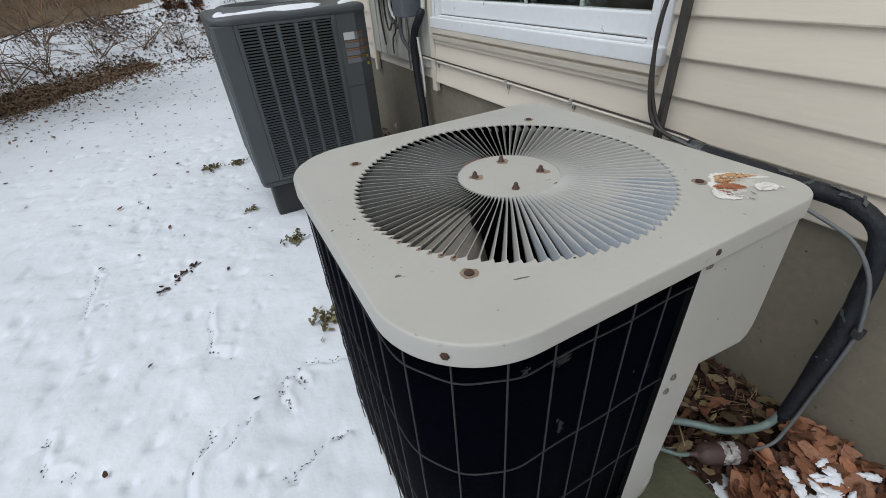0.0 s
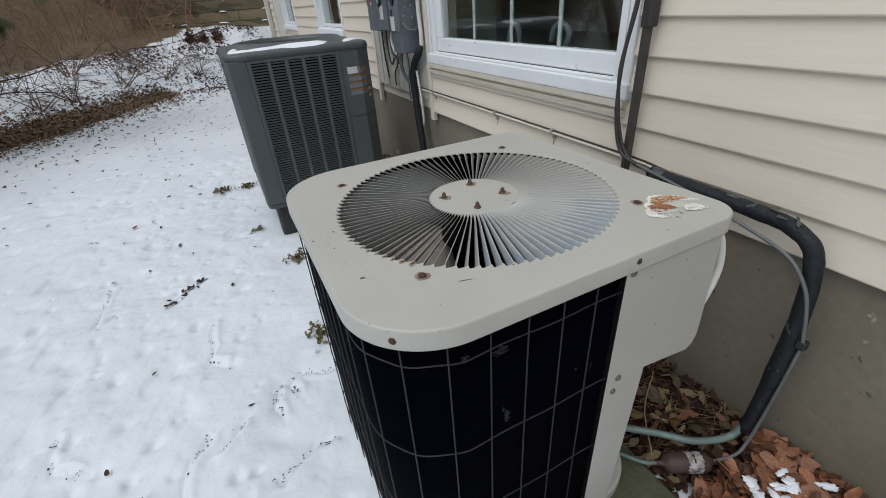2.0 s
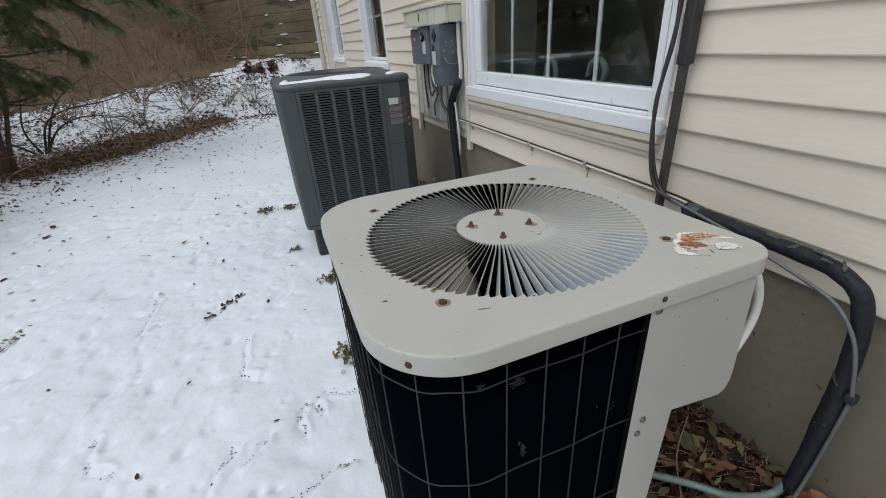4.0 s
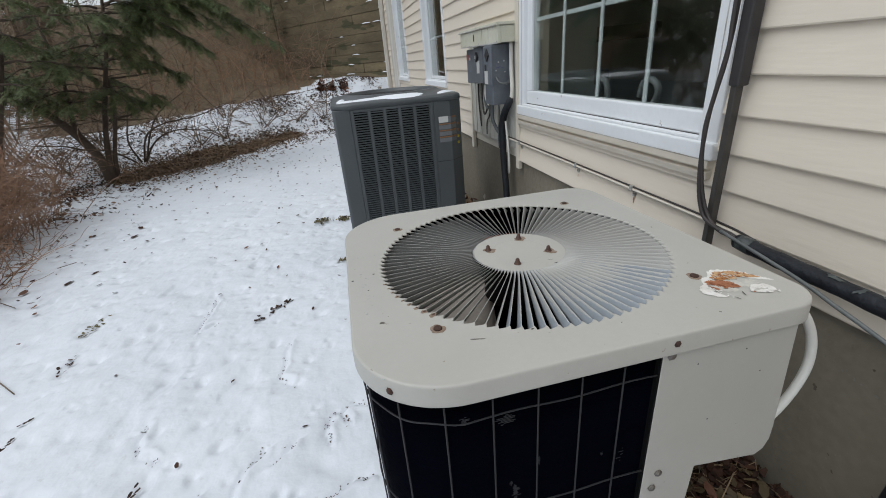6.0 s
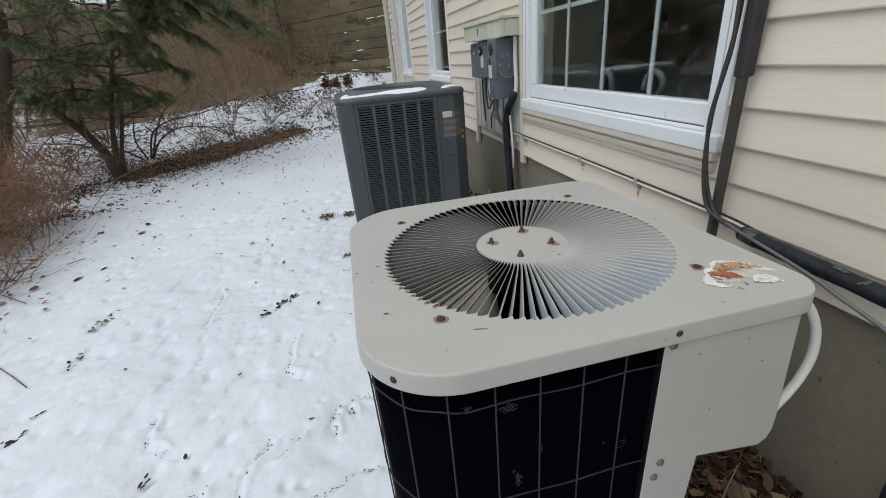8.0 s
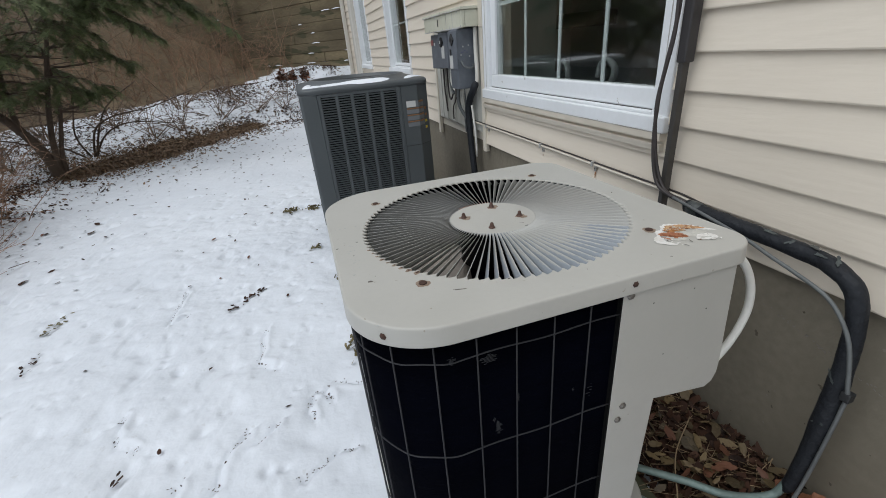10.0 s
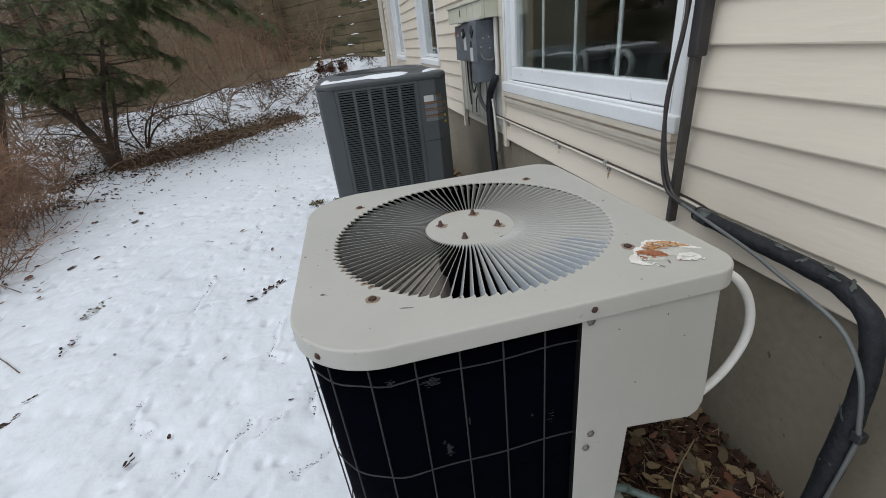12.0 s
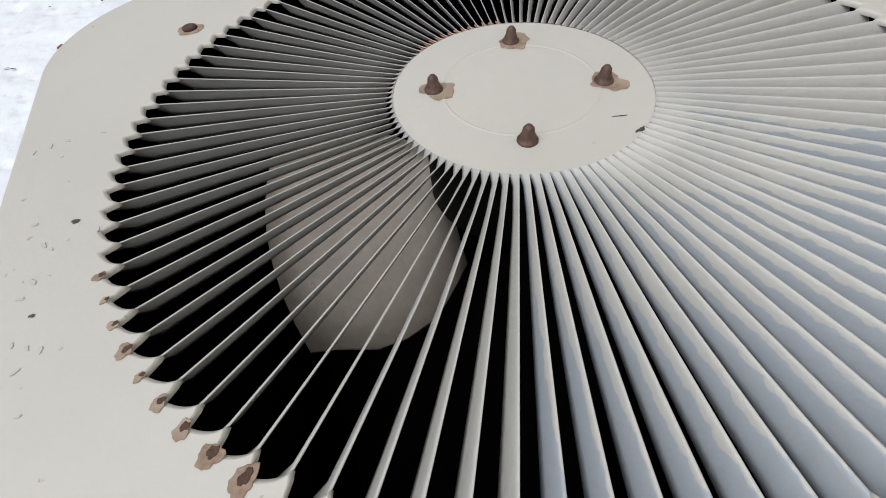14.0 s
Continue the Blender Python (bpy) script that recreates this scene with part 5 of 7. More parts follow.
def build_condenser():
    unit = thing("air_conditioner", (CX, CY, 0.06), "old beige air conditioner with louvred lid and black coil sides", "air conditioner", "outdoor condensers")
    build_lid(unit)
    lo, hi = CX - HALF + 0.014, CY - HALF + 0.014
    body_pts = rounded(lo, hi, 0.835, CY + HALF - 0.014, (0.14, 0.02, 0.05, 0.14), 16)
    # the coil wraps three sides; the corner by the pipes is notched
    outline = [p for p in body_pts if not (p[0] > 0.6 and p[1] < 0.5)]
    seq = [p for p in body_pts if p[0] < 0.5 and p[1] < CY - 0.2 and p in outline]
    i0 = body_pts.index(seq[-1])
    walk_on = []
    k = i0 + 1
    while k < len(body_pts) + i0 + 1:
        q = body_pts[k % len(body_pts)]
        if not (q[0] > 0.6 and q[1] < 0.52):
            walk_on.append(q)
        k += 1
    # open tube of coil from the panel round the left and back to the pipe side
    loop = [(0.552, hi)] + [q for q in reversed(walk_on)] + [(0.835, 0.52)]
    inner = [(CX + (x - CX) * 0.92, CY + (y - CY) * 0.92) for x, y in loop]
    verts, faces = [], []
    z0, z1 = 0.1, TOPZ - 0.024
    n = len(loop)
    for ring, z in ((loop, z0), (loop, z1), (inner, z1), (inner, z0)):
        verts += [(x, y, z) for x, y in ring]
    for r in range(4):
        for i in range(n - 1):
            faces.append((r * n + i, r * n + i + 1, ((r + 1) % 4) * n + i + 1, ((r + 1) % 4) * n + i))
    coil = mesh_of("coil", verts, faces, True)
    part("coil", coil, COIL, unit, "finned coil behind the wire guard, coloured black for its shaded gaps")
    # added black sheets keep the inside dark where beige panels would show through
    part("blackout_floor", box((lo + 0.03, hi + 0.03, 0.1), (0.62, CY + HALF - 0.05, 0.115)), DARK, unit)
    part("blackout_floor", box((0.6205, 0.515, 0.1), (0.8, CY + HALF - 0.05, 0.115)), DARK, unit)
    part("blackout_sheet", box((0.645, 0.5125, 0.116), (0.8, 0.5145, TOPZ - 0.04)), DARK, unit)
    part("blackout_sheet", box((0.56, hi + 0.0125, 0.116), (0.622, hi + 0.0145, TOPZ - 0.04)), DARK, unit)
    part("blackout_sheet", box((0.6, hi + 0.016, 0.116), (0.622, 0.5, TOPZ - 0.04)), DARK, unit)
    rng = random.Random(8)
    # grey scuffs; the gloss along the fins is drawn as thin paler strips
    for x, z, n, sx, sz in ((0.313, 0.643, 16, 0.0065, 0.016), (0.306, 0.664, 5, 0.003, 0.005), (0.302, 0.804, 8, 0.017, 0.009), (0.237, 0.82, 8, 0.009, 0.007), (0.353, 0.7, 9, 0.0025, 0.009), (0.465, 0.675, 5, 0.0025, 0.004), (0.5, 0.66, 5, 0.006, 0.014)):
        marks = []
        for k in range(n):
            v = 2 * k / (n - 1) - 1
            wide = sx * rng.uniform(0.4, 1.0) * math.sqrt(1.05 - v * v)
            px, pz = x + rng.gauss(0, sx * 0.25), z + v * sz
            marks.append(box((px - wide, hi - 0.0009, pz - 0.0005), (px + wide, hi - 0.0003, pz + 0.0005)))
        part("scuff", merge(*marks), SCUFF, unit, "grey scuff on the fins with painted gloss streaks")
    # added black strip: darkens the panel's side face, which catches too much light
    part("shade_strip", box((0.5425, hi - 0.0088, 0.102), (0.5457, hi + 0.004, TOPZ - 0.036)), DARK, unit, "added black strip that shades the side of the service panel")
    # wire guard
    gp = rounded(lo - 0.007, hi - 0.007, 0.842, CY + HALF - 0.007, (0.147, 0.02, 0.05, 0.147), 24)
    path = [q for q in gp if q[1] > hi + 0.2 or q[0] < 0.5]
    k = max(range(len(path)), key=lambda i: (path[i][1] < hi + 0.001) * 10 + path[i][0] * (path[i][1] < hi + 0.001))
    path = path[k + 1:] + path[:k + 1] if k + 1 < len(path) else path
    path = [(0.543, hi - 0.007)] + list(reversed(path))
    dense = []
    for a, b in zip(path, path[1:]):
        d = math.hypot(b[0] - a[0], b[1] - a[1])
        m = max(1, int(d / 0.02))
        dense += [(a[0] + (b[0] - a[0]) * i / m, a[1] + (b[1] - a[1]) * i / m) for i in range(m)]
    dense.append(path[-1])
    for z in (0.823, 0.613, 0.402, 0.19):
        part("guard_wire", tubes([([(x, y, z + 0.002 * math.sin(i * 0.7)) for i, (x, y) in enumerate(dense)], 0.0014)], 5), WIRE, unit)
    run, nxt = 0.0, 0.0588
    for a, b in zip(dense, dense[1:]):
        d = math.hypot(b[0] - a[0], b[1] - a[1])
        while nxt <= run + d and d > 0:
            t = (nxt - run) / d
            x, y = a[0] + (b[0] - a[0]) * t, a[1] + (b[1] - a[1]) * t
            part("guard_wire", tubes([([(x, y, 0.1), (x, y, 0.5), (x, y, TOPZ - 0.03)], 0.0016)], 5), WIRE, unit)
            nxt += 0.0688
        run += d
    # beige service panel with the control box
    panel = [(0.546, 0.1), (0.546, TOPZ - 0.034), (0.793, TOPZ - 0.034), (0.811, 0.63), (0.811, 0.6), (0.803, 0.578), (0.787, 0.567), (0.652, 0.586), (0.641, 0.3), (0.63, 0.1)]
    part("service_panel", prism([(x, z) for x, z in panel], hi - 0.0095, hi + 0.012, "y", 0.0012), PAINT, unit, "plain beige service panel")
    for x, z in ((0.612, 0.828), (0.7, 0.835), (0.655, 0.7), (0.74, 0.78)):
        part("pinhole", mesh_stain(0.0014, int(z * 1000)), CHANNEL, unit, at=Matrix.Translation((x, hi - 0.0096, z)) @ Matrix.Rotation(radians(90), 4, "X"))
    part("control_box", prism([(0.645, 0.592), (0.645, TOPZ - 0.036), (0.79, TOPZ - 0.036), (0.806, 0.62), (0.79, 0.575)], hi + 0.013, 0.5, "y", 0.003), PAINT, unit)
    part("corner_post", box((0.625, hi + 0.013, 0.1), (0.64, 0.5, 0.6), 0.002), PAINT, unit)
    part("notch_panel", box((0.64, 0.5, 0.1), (0.83, 0.512, 0.6), 0.002), PAINT, unit)
    part("base_pan", prism(rounded(CX - HALF + 0.012, CY - HALF + 0.012, 0.79, CY + HALF - 0.012, (0.15, 0.15, 0.1, 0.15), 12), 0.06, 0.1, "z", 0.006), PAINT, unit, "beige sheet-metal base pan")
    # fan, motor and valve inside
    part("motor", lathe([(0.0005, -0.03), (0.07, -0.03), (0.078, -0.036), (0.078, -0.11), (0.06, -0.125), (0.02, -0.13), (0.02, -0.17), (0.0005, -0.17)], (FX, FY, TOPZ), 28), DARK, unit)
    for i, a0 in enumerate((140, 20)):
        bv, bf = [], []
        for j in range(8):
            r = 0.06 + 0.185 * j / 7
            half = (27 + 12 * math.sin(math.pi * min(1.0, j / 6.0) ** 0.8)) * (0.78 if j == 7 else 0.93 if j == 6 else 1.0)
            for k in range(8):
                a = radians(a0 + 30 + half * (2 * k / 7 - 1))
                bv.append((FX + r * math.cos(a), FY + r * math.sin(a), TOPZ - 0.095 - 0.1 * k / 7 + 0.014 * math.sin(k / 7 * math.pi)))
        nb = len(bv)
        bv += [(x, y, z - 0.003) for x, y, z in bv]
        for j in range(7):
            for k in range(7):
                p = j * 8 + k
                bf += [(p, p + 8, p + 9, p + 1), (nb + p, nb + p + 1, nb + p + 9, nb + p + 8)]
        for j in range(7):
            p, q = j * 8, j * 8 + 7
            bf += [(p, p + nb, p + 8 + nb, p + 8), (q, q + 8, q + 8 + nb, q + nb)]
        for k in range(7):
            p, q = k, 56 + k
            bf += [(p, p + 1, p + 1 + nb, p + nb), (q, q + nb, q + 1 + nb, q + 1)]
        part("fan_blade", mesh_of("fan_blade", bv, bf, True), FAN, unit, "grey metal fan blade")
    part("valve", tubes([([(0.75, 0.44, 0.1), (0.75, 0.44, 0.17)], 0.016), ([(0.75, 0.44, 0.12), (0.81, 0.42, 0.12)], 0.011)], 10), COPPER, unit)


build_condenser()
build_chips()
solid("concrete_pad", prism([(0.13, 0.14), (0.825, 0.165), (0.84, 1.08), (0.13, 1.08)], -0.03, 0.06, "z", 0.008), PAD, "mossy concrete pad under the beige unit", "pad")


# ---- the grey condenser ----
def build_grey():
    x0, x1, y0, y1 = 0.09, 0.857, 2.4, 3.2
    zb, zt, zc = 0.284, 1.055, 1.066   # bottom of the cabinet, seat of the cap, top of the cabinet
    u = thing("heat_pump", ((x0 + x1) / 2, (y0 + y1) / 2, 0.06), "tall slate-grey condenser with louvred sides and snow on top", "air conditioner", "outdoor condensers")
    # cabinet: corner posts with chamfers, and a core set back behind the louvres
    part("corner_post", prism([(x0 + 0.012, y0), (x0 + 0.1, y0), (x0 + 0.1, y0 + 0.02), (x0 + 0.02, y0 + 0.1), (x0, y0 + 0.1), (x0, y0 + 0.012)], zb, zc, "z", 0.004), GREY_METAL, u)
    part("corner_panel", prism([(0.672, y0), (0.775, y0), (x1, y0 + 0.075), (x1, y0 + 0.28), (0.672, y0 + 0.28)], zb, zc, "z", 0.004), GREY_METAL, u)
    part("corner_post", prism([(x0, y1 - 0.1), (x0 + 0.02, y1 - 0.1), (x0 + 0.1, y1 - 0.02), (x0 + 0.1, y1), (x0 + 0.012, y1), (x0, y1 - 0.012)], zb, zc, "z", 0.004), GREY_METAL, u)
    part("corner_post", prism([(x1 - 0.1, y1), (x1 - 0.1, y1 - 0.02), (x1 - 0.02, y1 - 0.1), (x1, y1 - 0.1), (x1, y1 - 0.012), (x1 - 0.012, y1)], zb, zc, "z", 0.004), GREY_METAL, u)
    # black block: its colour stands for the shade behind the louvres
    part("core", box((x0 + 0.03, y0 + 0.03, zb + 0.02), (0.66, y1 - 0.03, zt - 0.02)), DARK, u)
    # front louvre panel: ribs and louvres
    fx0, fx1 = 0.19, 0.672
    part("panel_frame", merge(box((fx0, y0 - 0.004, zb), (fx0 + 0.02, y0 + 0.02, zc - 0.002), 0.003), box((fx1 - 0.022, y0 - 0.004, zb), (fx1, y0 + 0.02, zc - 0.002), 0.003),
                              box((fx0 + 0.02, y0 - 0.004, zb), (fx1 - 0.022, y0 + 0.02, zb + 0.016), 0.003), box((fx0 + 0.02, y0 - 0.004, zc - 0.018), (fx1 - 0.022, y0 + 0.02, zc - 0.002), 0.003)), GREY_METAL, u)
    a, b = fx0 + 0.02, fx1 - 0.022
    for i in range(1, 5):
        x = a + (b - a) * i / 5
        part("rib", box((x - 0.009, y0 - 0.004, zb + 0.016), (x + 0.009, y0 + 0.018, zc - 0.018), 0.002), GREY_METAL, u)
    rows, z_lo, z_hi = 54, zb + 0.016, zc - 0.018
    sect = [(-0.002, -0.0034), (0.001, -0.0042), (0.014, 0.0002), (0.014, 0.0012), (0.002, 0.0028), (-0.002, 0.0024)]
    n = len(sect)
    lv = mesh_of("louvre", [(x, y, z) for x in (a, b) for y, z in sect], [(i, (i + 1) % n, n + (i + 1) % n, n + i) for i in range(n)])
    lv.materials.append(GREY_METAL)
    for i in range(rows):
        part("louvre", lv, GREY_METAL, u, at=Matrix.Translation((0, y0, z_lo + (z_hi - z_lo) * (i + 0.5) / rows)))
    ya, yb = y0 + 0.1, y1 - 0.1
    ls = mesh_of("louvre", [(x, y, z) for y in (ya, yb) for x, z in sect], [(i, (i + 1) % n, n + (i + 1) % n, n + i) for i in range(n)])
    ls.materials.append(GREY_METAL)
    for i in range(rows):
        part("louvre", ls, GREY_METAL, u, at=Matrix.Translation((x0 + 0.004, 0, z_lo + (z_hi - z_lo) * (i + 0.5) / rows)))
    for i in range(6):
        y = ya + (yb - ya) * i / 5
        part("rib", box((x0 + 0.001, y - 0.008, zb), (x0 + 0.02, y + 0.008, zc), 0.002), GREY_METAL, u)
    part("side_panel", box((x1 - 0.016, y0 + 0.28, zb), (x1 - 0.002, y1 - 0.1, zc), 0.002), GREY_METAL, u)
    part("rear_panel", box((x0 + 0.1, y1 - 0.016, zb), (x1 - 0.1, y1 - 0.002, zc), 0.002), GREY_METAL, u)
    # top: a thick rounded cap with a sunken fan opening
    n = 120
    angles = np.linspace(-np.pi, np.pi, n, endpoint=False)
    cx, cy = (x0 + x1) / 2, (y0 + y1) / 2

    def cap(inset, z):
        pts = rounded(x0 - 0.004 + inset, y0 - 0.006 + inset, x1 + 0.004 - inset, y1 + 0.006 - inset, [max(0.03, 0.1 - inset * 0.5)] * 4, 30)
        r = radii_of(pts, cx, cy, angles)
        return [(cx + q * math.cos(t), cy + q * math.sin(t), z) for q, t in zip(r, angles)]

    def ring(r, z):
        return [(cx + r * math.cos(t), cy + r * math.sin(t), z) for t in angles]

    rings = [cap(0.02, zc - 0.001), cap(0.001, zc - 0.001), cap(-0.001, zc + 0.001), cap(0.0, zt + 0.03), cap(0.003, zt + 0.037), cap(0.012, zt + 0.043), cap(0.03, zt + 0.047), ring(0.32, zt + 0.059),
             ring(0.305, zt + 0.069), ring(0.29, zt + 0.072), ring(0.278, zt + 0.068), ring(0.272, zt + 0.02), ring(0.2, zt + 0.02), ring(0.01, zt + 0.03)]
    part("top_cap", ring_mesh(rings), GREY_TOP, u, "thick rounded grey top cap")
    for r in (0.06, 0.1, 0.14, 0.18, 0.22, 0.255):
        part("guard_ring", tubes([(ring(r, zt + 0.05) + ring(r, zt + 0.05)[:1], 0.003)], 5), BLACK_PLASTIC, u)
    for i in range(6):
        t = math.pi / 3 * i
        part("guard_spoke", tubes([([(cx + 0.02 * math.cos(t), cy + 0.02 * math.sin(t), zt + 0.05), (cx + 0.275 * math.cos(t), cy + 0.275 * math.sin(t), zt + 0.05)], 0.004)], 5), BLACK_PLASTIC, u)
    # base and feet
    part("base", prism(rounded(x0 + 0.004, y0 + 0.004, x1 - 0.004, y1 - 0.004, (0.05,) * 4, 6), 0.252, zb - 0.001, "z", 0.008), GREY_TOP, u)
    for fx in (x0 + 0.045, x1 - 0.19):
        for fy in (y0 + 0.05, y1 - 0.19):
            part("foot", box((fx, fy, 0.02), (fx + 0.16, fy + 0.14, 0.252), 0.02), BLACK_PLASTIC, u, "black moulded riser foot")
    # a seam runs round the corner panel
    part("seam", prism([(0.674, y0 - 0.0012), (0.7755, y0 - 0.0012), (x1 + 0.001, y0 + 0.0745), (x1 + 0.001, y0 + 0.27), (x1 - 0.002, y0 + 0.27), (x1 - 0.002, y0 + 0.076), (0.7745, y0 + 0.001), (0.674, y0 + 0.001)], 0.708, 0.711, "z"), BLACK_PLASTIC, u, "thin dark seam across the panel")
    # labels on the corner panel
    zl = 0.975
    part("label", box((0.7, y0 - 0.003, zl - 0.035), (0.758, y0 - 0.0005, zl)), LABEL_WHITE, u, "white label")
    for i in range(4):
        z = zl - 0.002 - 0.038 * i
        part("label", box((0.76 if i == 0 else 0.7, y0 - 0.0028, z - 0.034), (0.775, y0 - 0.0005, z - 0.01 if i else z)), LABEL_GREY, u, "grey printed label")
        if i:
            part("label", box((0.7, y0 - 0.003, z - 0.007), (0.775, y0 - 0.0005, z - 0.001)), LABEL_ORANGE, u, "orange warning strip")
        d = Vector((x1 - 0.775, 0.075, 0)).normalized()
        nrm = Vector((d.y, -d.x, 0))
        for s0, s1, zz0, zz1, mt in ((0.006, 0.05, z - 0.032, z - 0.012, LABEL_GREY), (0.006, 0.05, z - 0.01, z, LABEL_ORANGE), (0.062, 0.08, z - 0.03 - 0.03, z - 0.045, YELLOW if i > 1 else LABEL_ORANGE)):
            p, q = Vector((0.775, y0, 0)) + d * s0, Vector((0.775, y0, 0)) + d * s1
            o = nrm * 0.003
            pts = [p + o, q + o, q - o * 0.3, p - o * 0.3]
            part("label", prism([(v.x, v.y) for v in pts], zz0, zz1, "z"), mt, u)
    # snow on the cap
    def cap_height(x, y):
        edge = max(0.0, min(x - x0, x1 - x, y - y0, y1 - y) - 0.026)
        inner = math.hypot(x - cx, y - cy) - 0.32
        return zt + 0.047 + 0.012 * (edge / max(1e-4, edge + inner) if inner > 0 else 1.0)

    w = x1 - x0
    for i, (sx, sy, rx, ry, rot) in enumerate(((x0 + 0.48 * w, y0 + 0.062, 0.25 * w, 0.048, 2), (x0 + 0.28 * w, y0 + 0.056, 0.19 * w, 0.027, 3), (x0 + 0.13 * w, y0 + 0.05, 0.09 * w, 0.016, 4), (x0 + 0.6 * w, y0 + 0.07, 0.13 * w, 0.03, 5),
                                               (x1 - 0.085, y0 + 0.1, 0.085, 0.034, 50), (cx + 0.1, y1 - 0.06, 0.14, 0.03, 0), (x0 + 0.06, y0 + 0.15, 0.025, 0.07, -8))):
        m = snow_heap(rx, ry, 0.011, 40 + i)
        turn = Matrix.Translation((sx, sy, 0)) @ Matrix.Rotation(radians(rot), 4, "Z")
        for v in m.vertices:
            q = turn @ v.co
            v.co = (q.x, q.y, cap_height(q.x, q.y) + v.co.z + 0.002)
        solid("snow_patch", m, SNOW_BIT, "thin patch of snow lying on the grey cap", "snow", group="snow on the grey unit")


def snow_heap(rx, ry, h, seed):
    rng = random.Random(seed)
    ph = [rng.uniform(0, 6.3) for _ in range(4)]
    n, rows = 36, 6
    verts, faces = [], []
    for j in range(rows):
        t = j / (rows - 1)
        k = 1 - t ** 1.6
        for i in range(n):
            a = 2 * math.pi * i / n
            e = 1 + 0.17 * math.sin(2 * a + ph[0]) + 0.13 * math.sin(3 * a + ph[1]) + (0.09 * math.sin(7 * a + ph[2]) + 0.07 * math.sin(13 * a + ph[3])) * (1.0 if rx < 0.06 else 0.5)
            verts.append((rx * e * k * math.cos(a), ry * e * k * math.sin(a), h * (1 - k * k) - 0.004))
    for j in range(rows - 1):
        for i in range(n):
            faces.append((j * n + i, j * n + (i + 1) % n, (j + 1) * n + (i + 1) % n, (j + 1) * n + i))
    faces.append(tuple((rows - 1) * n + i for i in range(n)))
    return mesh_of("snow_heap", verts, faces, True)


build_grey()


# ---- timber retaining wall ----
def build_ties():
    rw = thing("retaining_wall", (1.6, 9.35, 0.5), "tall retaining wall of dark weathered timber ties", "retaining wall", kind="structure")
    d, nrm = Vector((-0.6, 0.8, 0)), Vector((0.8, 0.6, 0))
    start = Vector((2.2, 8.95, 0))
    tie = box((0, 0, 0), (4.77, 0.24, 0.204), 0.009, 1)
    me = bpy.data.meshes.new("tie")
    tie.to_mesh(me)
    tie.free()
    me.materials.append(TIE)
    rot = Matrix(((d.x, nrm.x, 0, 0), (d.y, nrm.y, 0, 0), (0, 0, 1, 0), (0, 0, 0, 1)))
    rng = random.Random(11)
    for row in range(21):
        for k in range(4):
            p = start + d * (k * 4.78 - (row * 1.7) % 4.4) + nrm * (0.02 * row + rng.uniform(-0.018, 0.018)) + Vector((0, 0, 0.3 + row * 0.208))
            part("tie", me, TIE, rw, at=Matrix.Translation(p) @ rot)
    for s in (0.75, 5.6):
        p = start + d * s - nrm * 0.14
        part("post", box((p.x - 0.1, p.y - 0.1, 0.2), (p.x + 0.1, p.y + 0.1, 4.7), 0.015), TIE, rw, "upright timber post")
    for i in range(44):
        row, s = rng.randrange(3, 14), rng.uniform(0.2, 3.2) if i < 36 else rng.uniform(3, 8)
        p = start + d * s + nrm * (0.02 * row - 0.005) + Vector((0, 0, 0.3 + row * 0.208 + 0.2))
        m = snow_heap(rng.uniform(0.05, 0.16), 0.022, 0.018, 200 + i)
        solid("snow_ledge", m, SNOW_BIT, "small strip of snow on a timber ledge", "snow", group="snow on the timber ties").matrix_basis = Matrix.Translation(p) @ rot


build_ties()


# ---- trees and brush ----
def branch(rng, start, direction, length, radius, bends=6, droop=0.0, wander=0.25):
    p, d = Vector(start), Vector(direction).normalized()
    pts, rad = [p.copy()], [radius]
    for i in range(bends):
        d = (d + Vector((rng.uniform(-wander, wander), rng.uniform(-wander, wander), rng.uniform(-wander, wander) - droop))).normalized()
        p = p + d * length / bends
        pts.append(p.copy())
        rad.append(max(0.0015, radius * (1 - 0.82 * (i + 1) / bends)))
    return pts, rad


def spray(rng, verts, faces, pts, size, count, needle):
    """Flat drooping sprays of needles along a twig."""
    for _ in range(count):
        i = rng.randrange(1, len(pts))
        p = pts[i - 1].lerp(pts[i], rng.random())
        along = (pts[i] - pts[i - 1]).normalized()
        side = along.cross(Vector((0, 0, 1)))
        side = (side if side.length > 0.1 else Vector((1, 0, 0))).normalized() * rng.choice((-1, 1))
        d = (along * rng.uniform(0.4, 1.1) + side * rng.uniform(0.4, 1.1) + Vector((0, 0, rng.uniform(-0.6, 0.15)))).normalized()
        L = size * rng.uniform(0.5, 1.2)
        steps = 7
        w = d.cross(Vector((0, 0, 1)))
        w = (w if w.length > 0.1 else Vector((0, 1, 0))).normalized()
        for k in range(steps):
            c = p + d * L * k / steps + Vector((0, 0, -0.25 * L * (k / steps) ** 2))
            for sgn in (-1, 1):
                tip = c + (w * sgn * rng.uniform(0.7, 1.1) + d * 0.8 + Vector((0, 0, rng.uniform(-0.35, 0.25)))) * needle
                o = d * needle * 0.17
                b = len(verts)
                verts += [c - o, c + o, tip]
                faces.append((b, b + 1, b + 2))


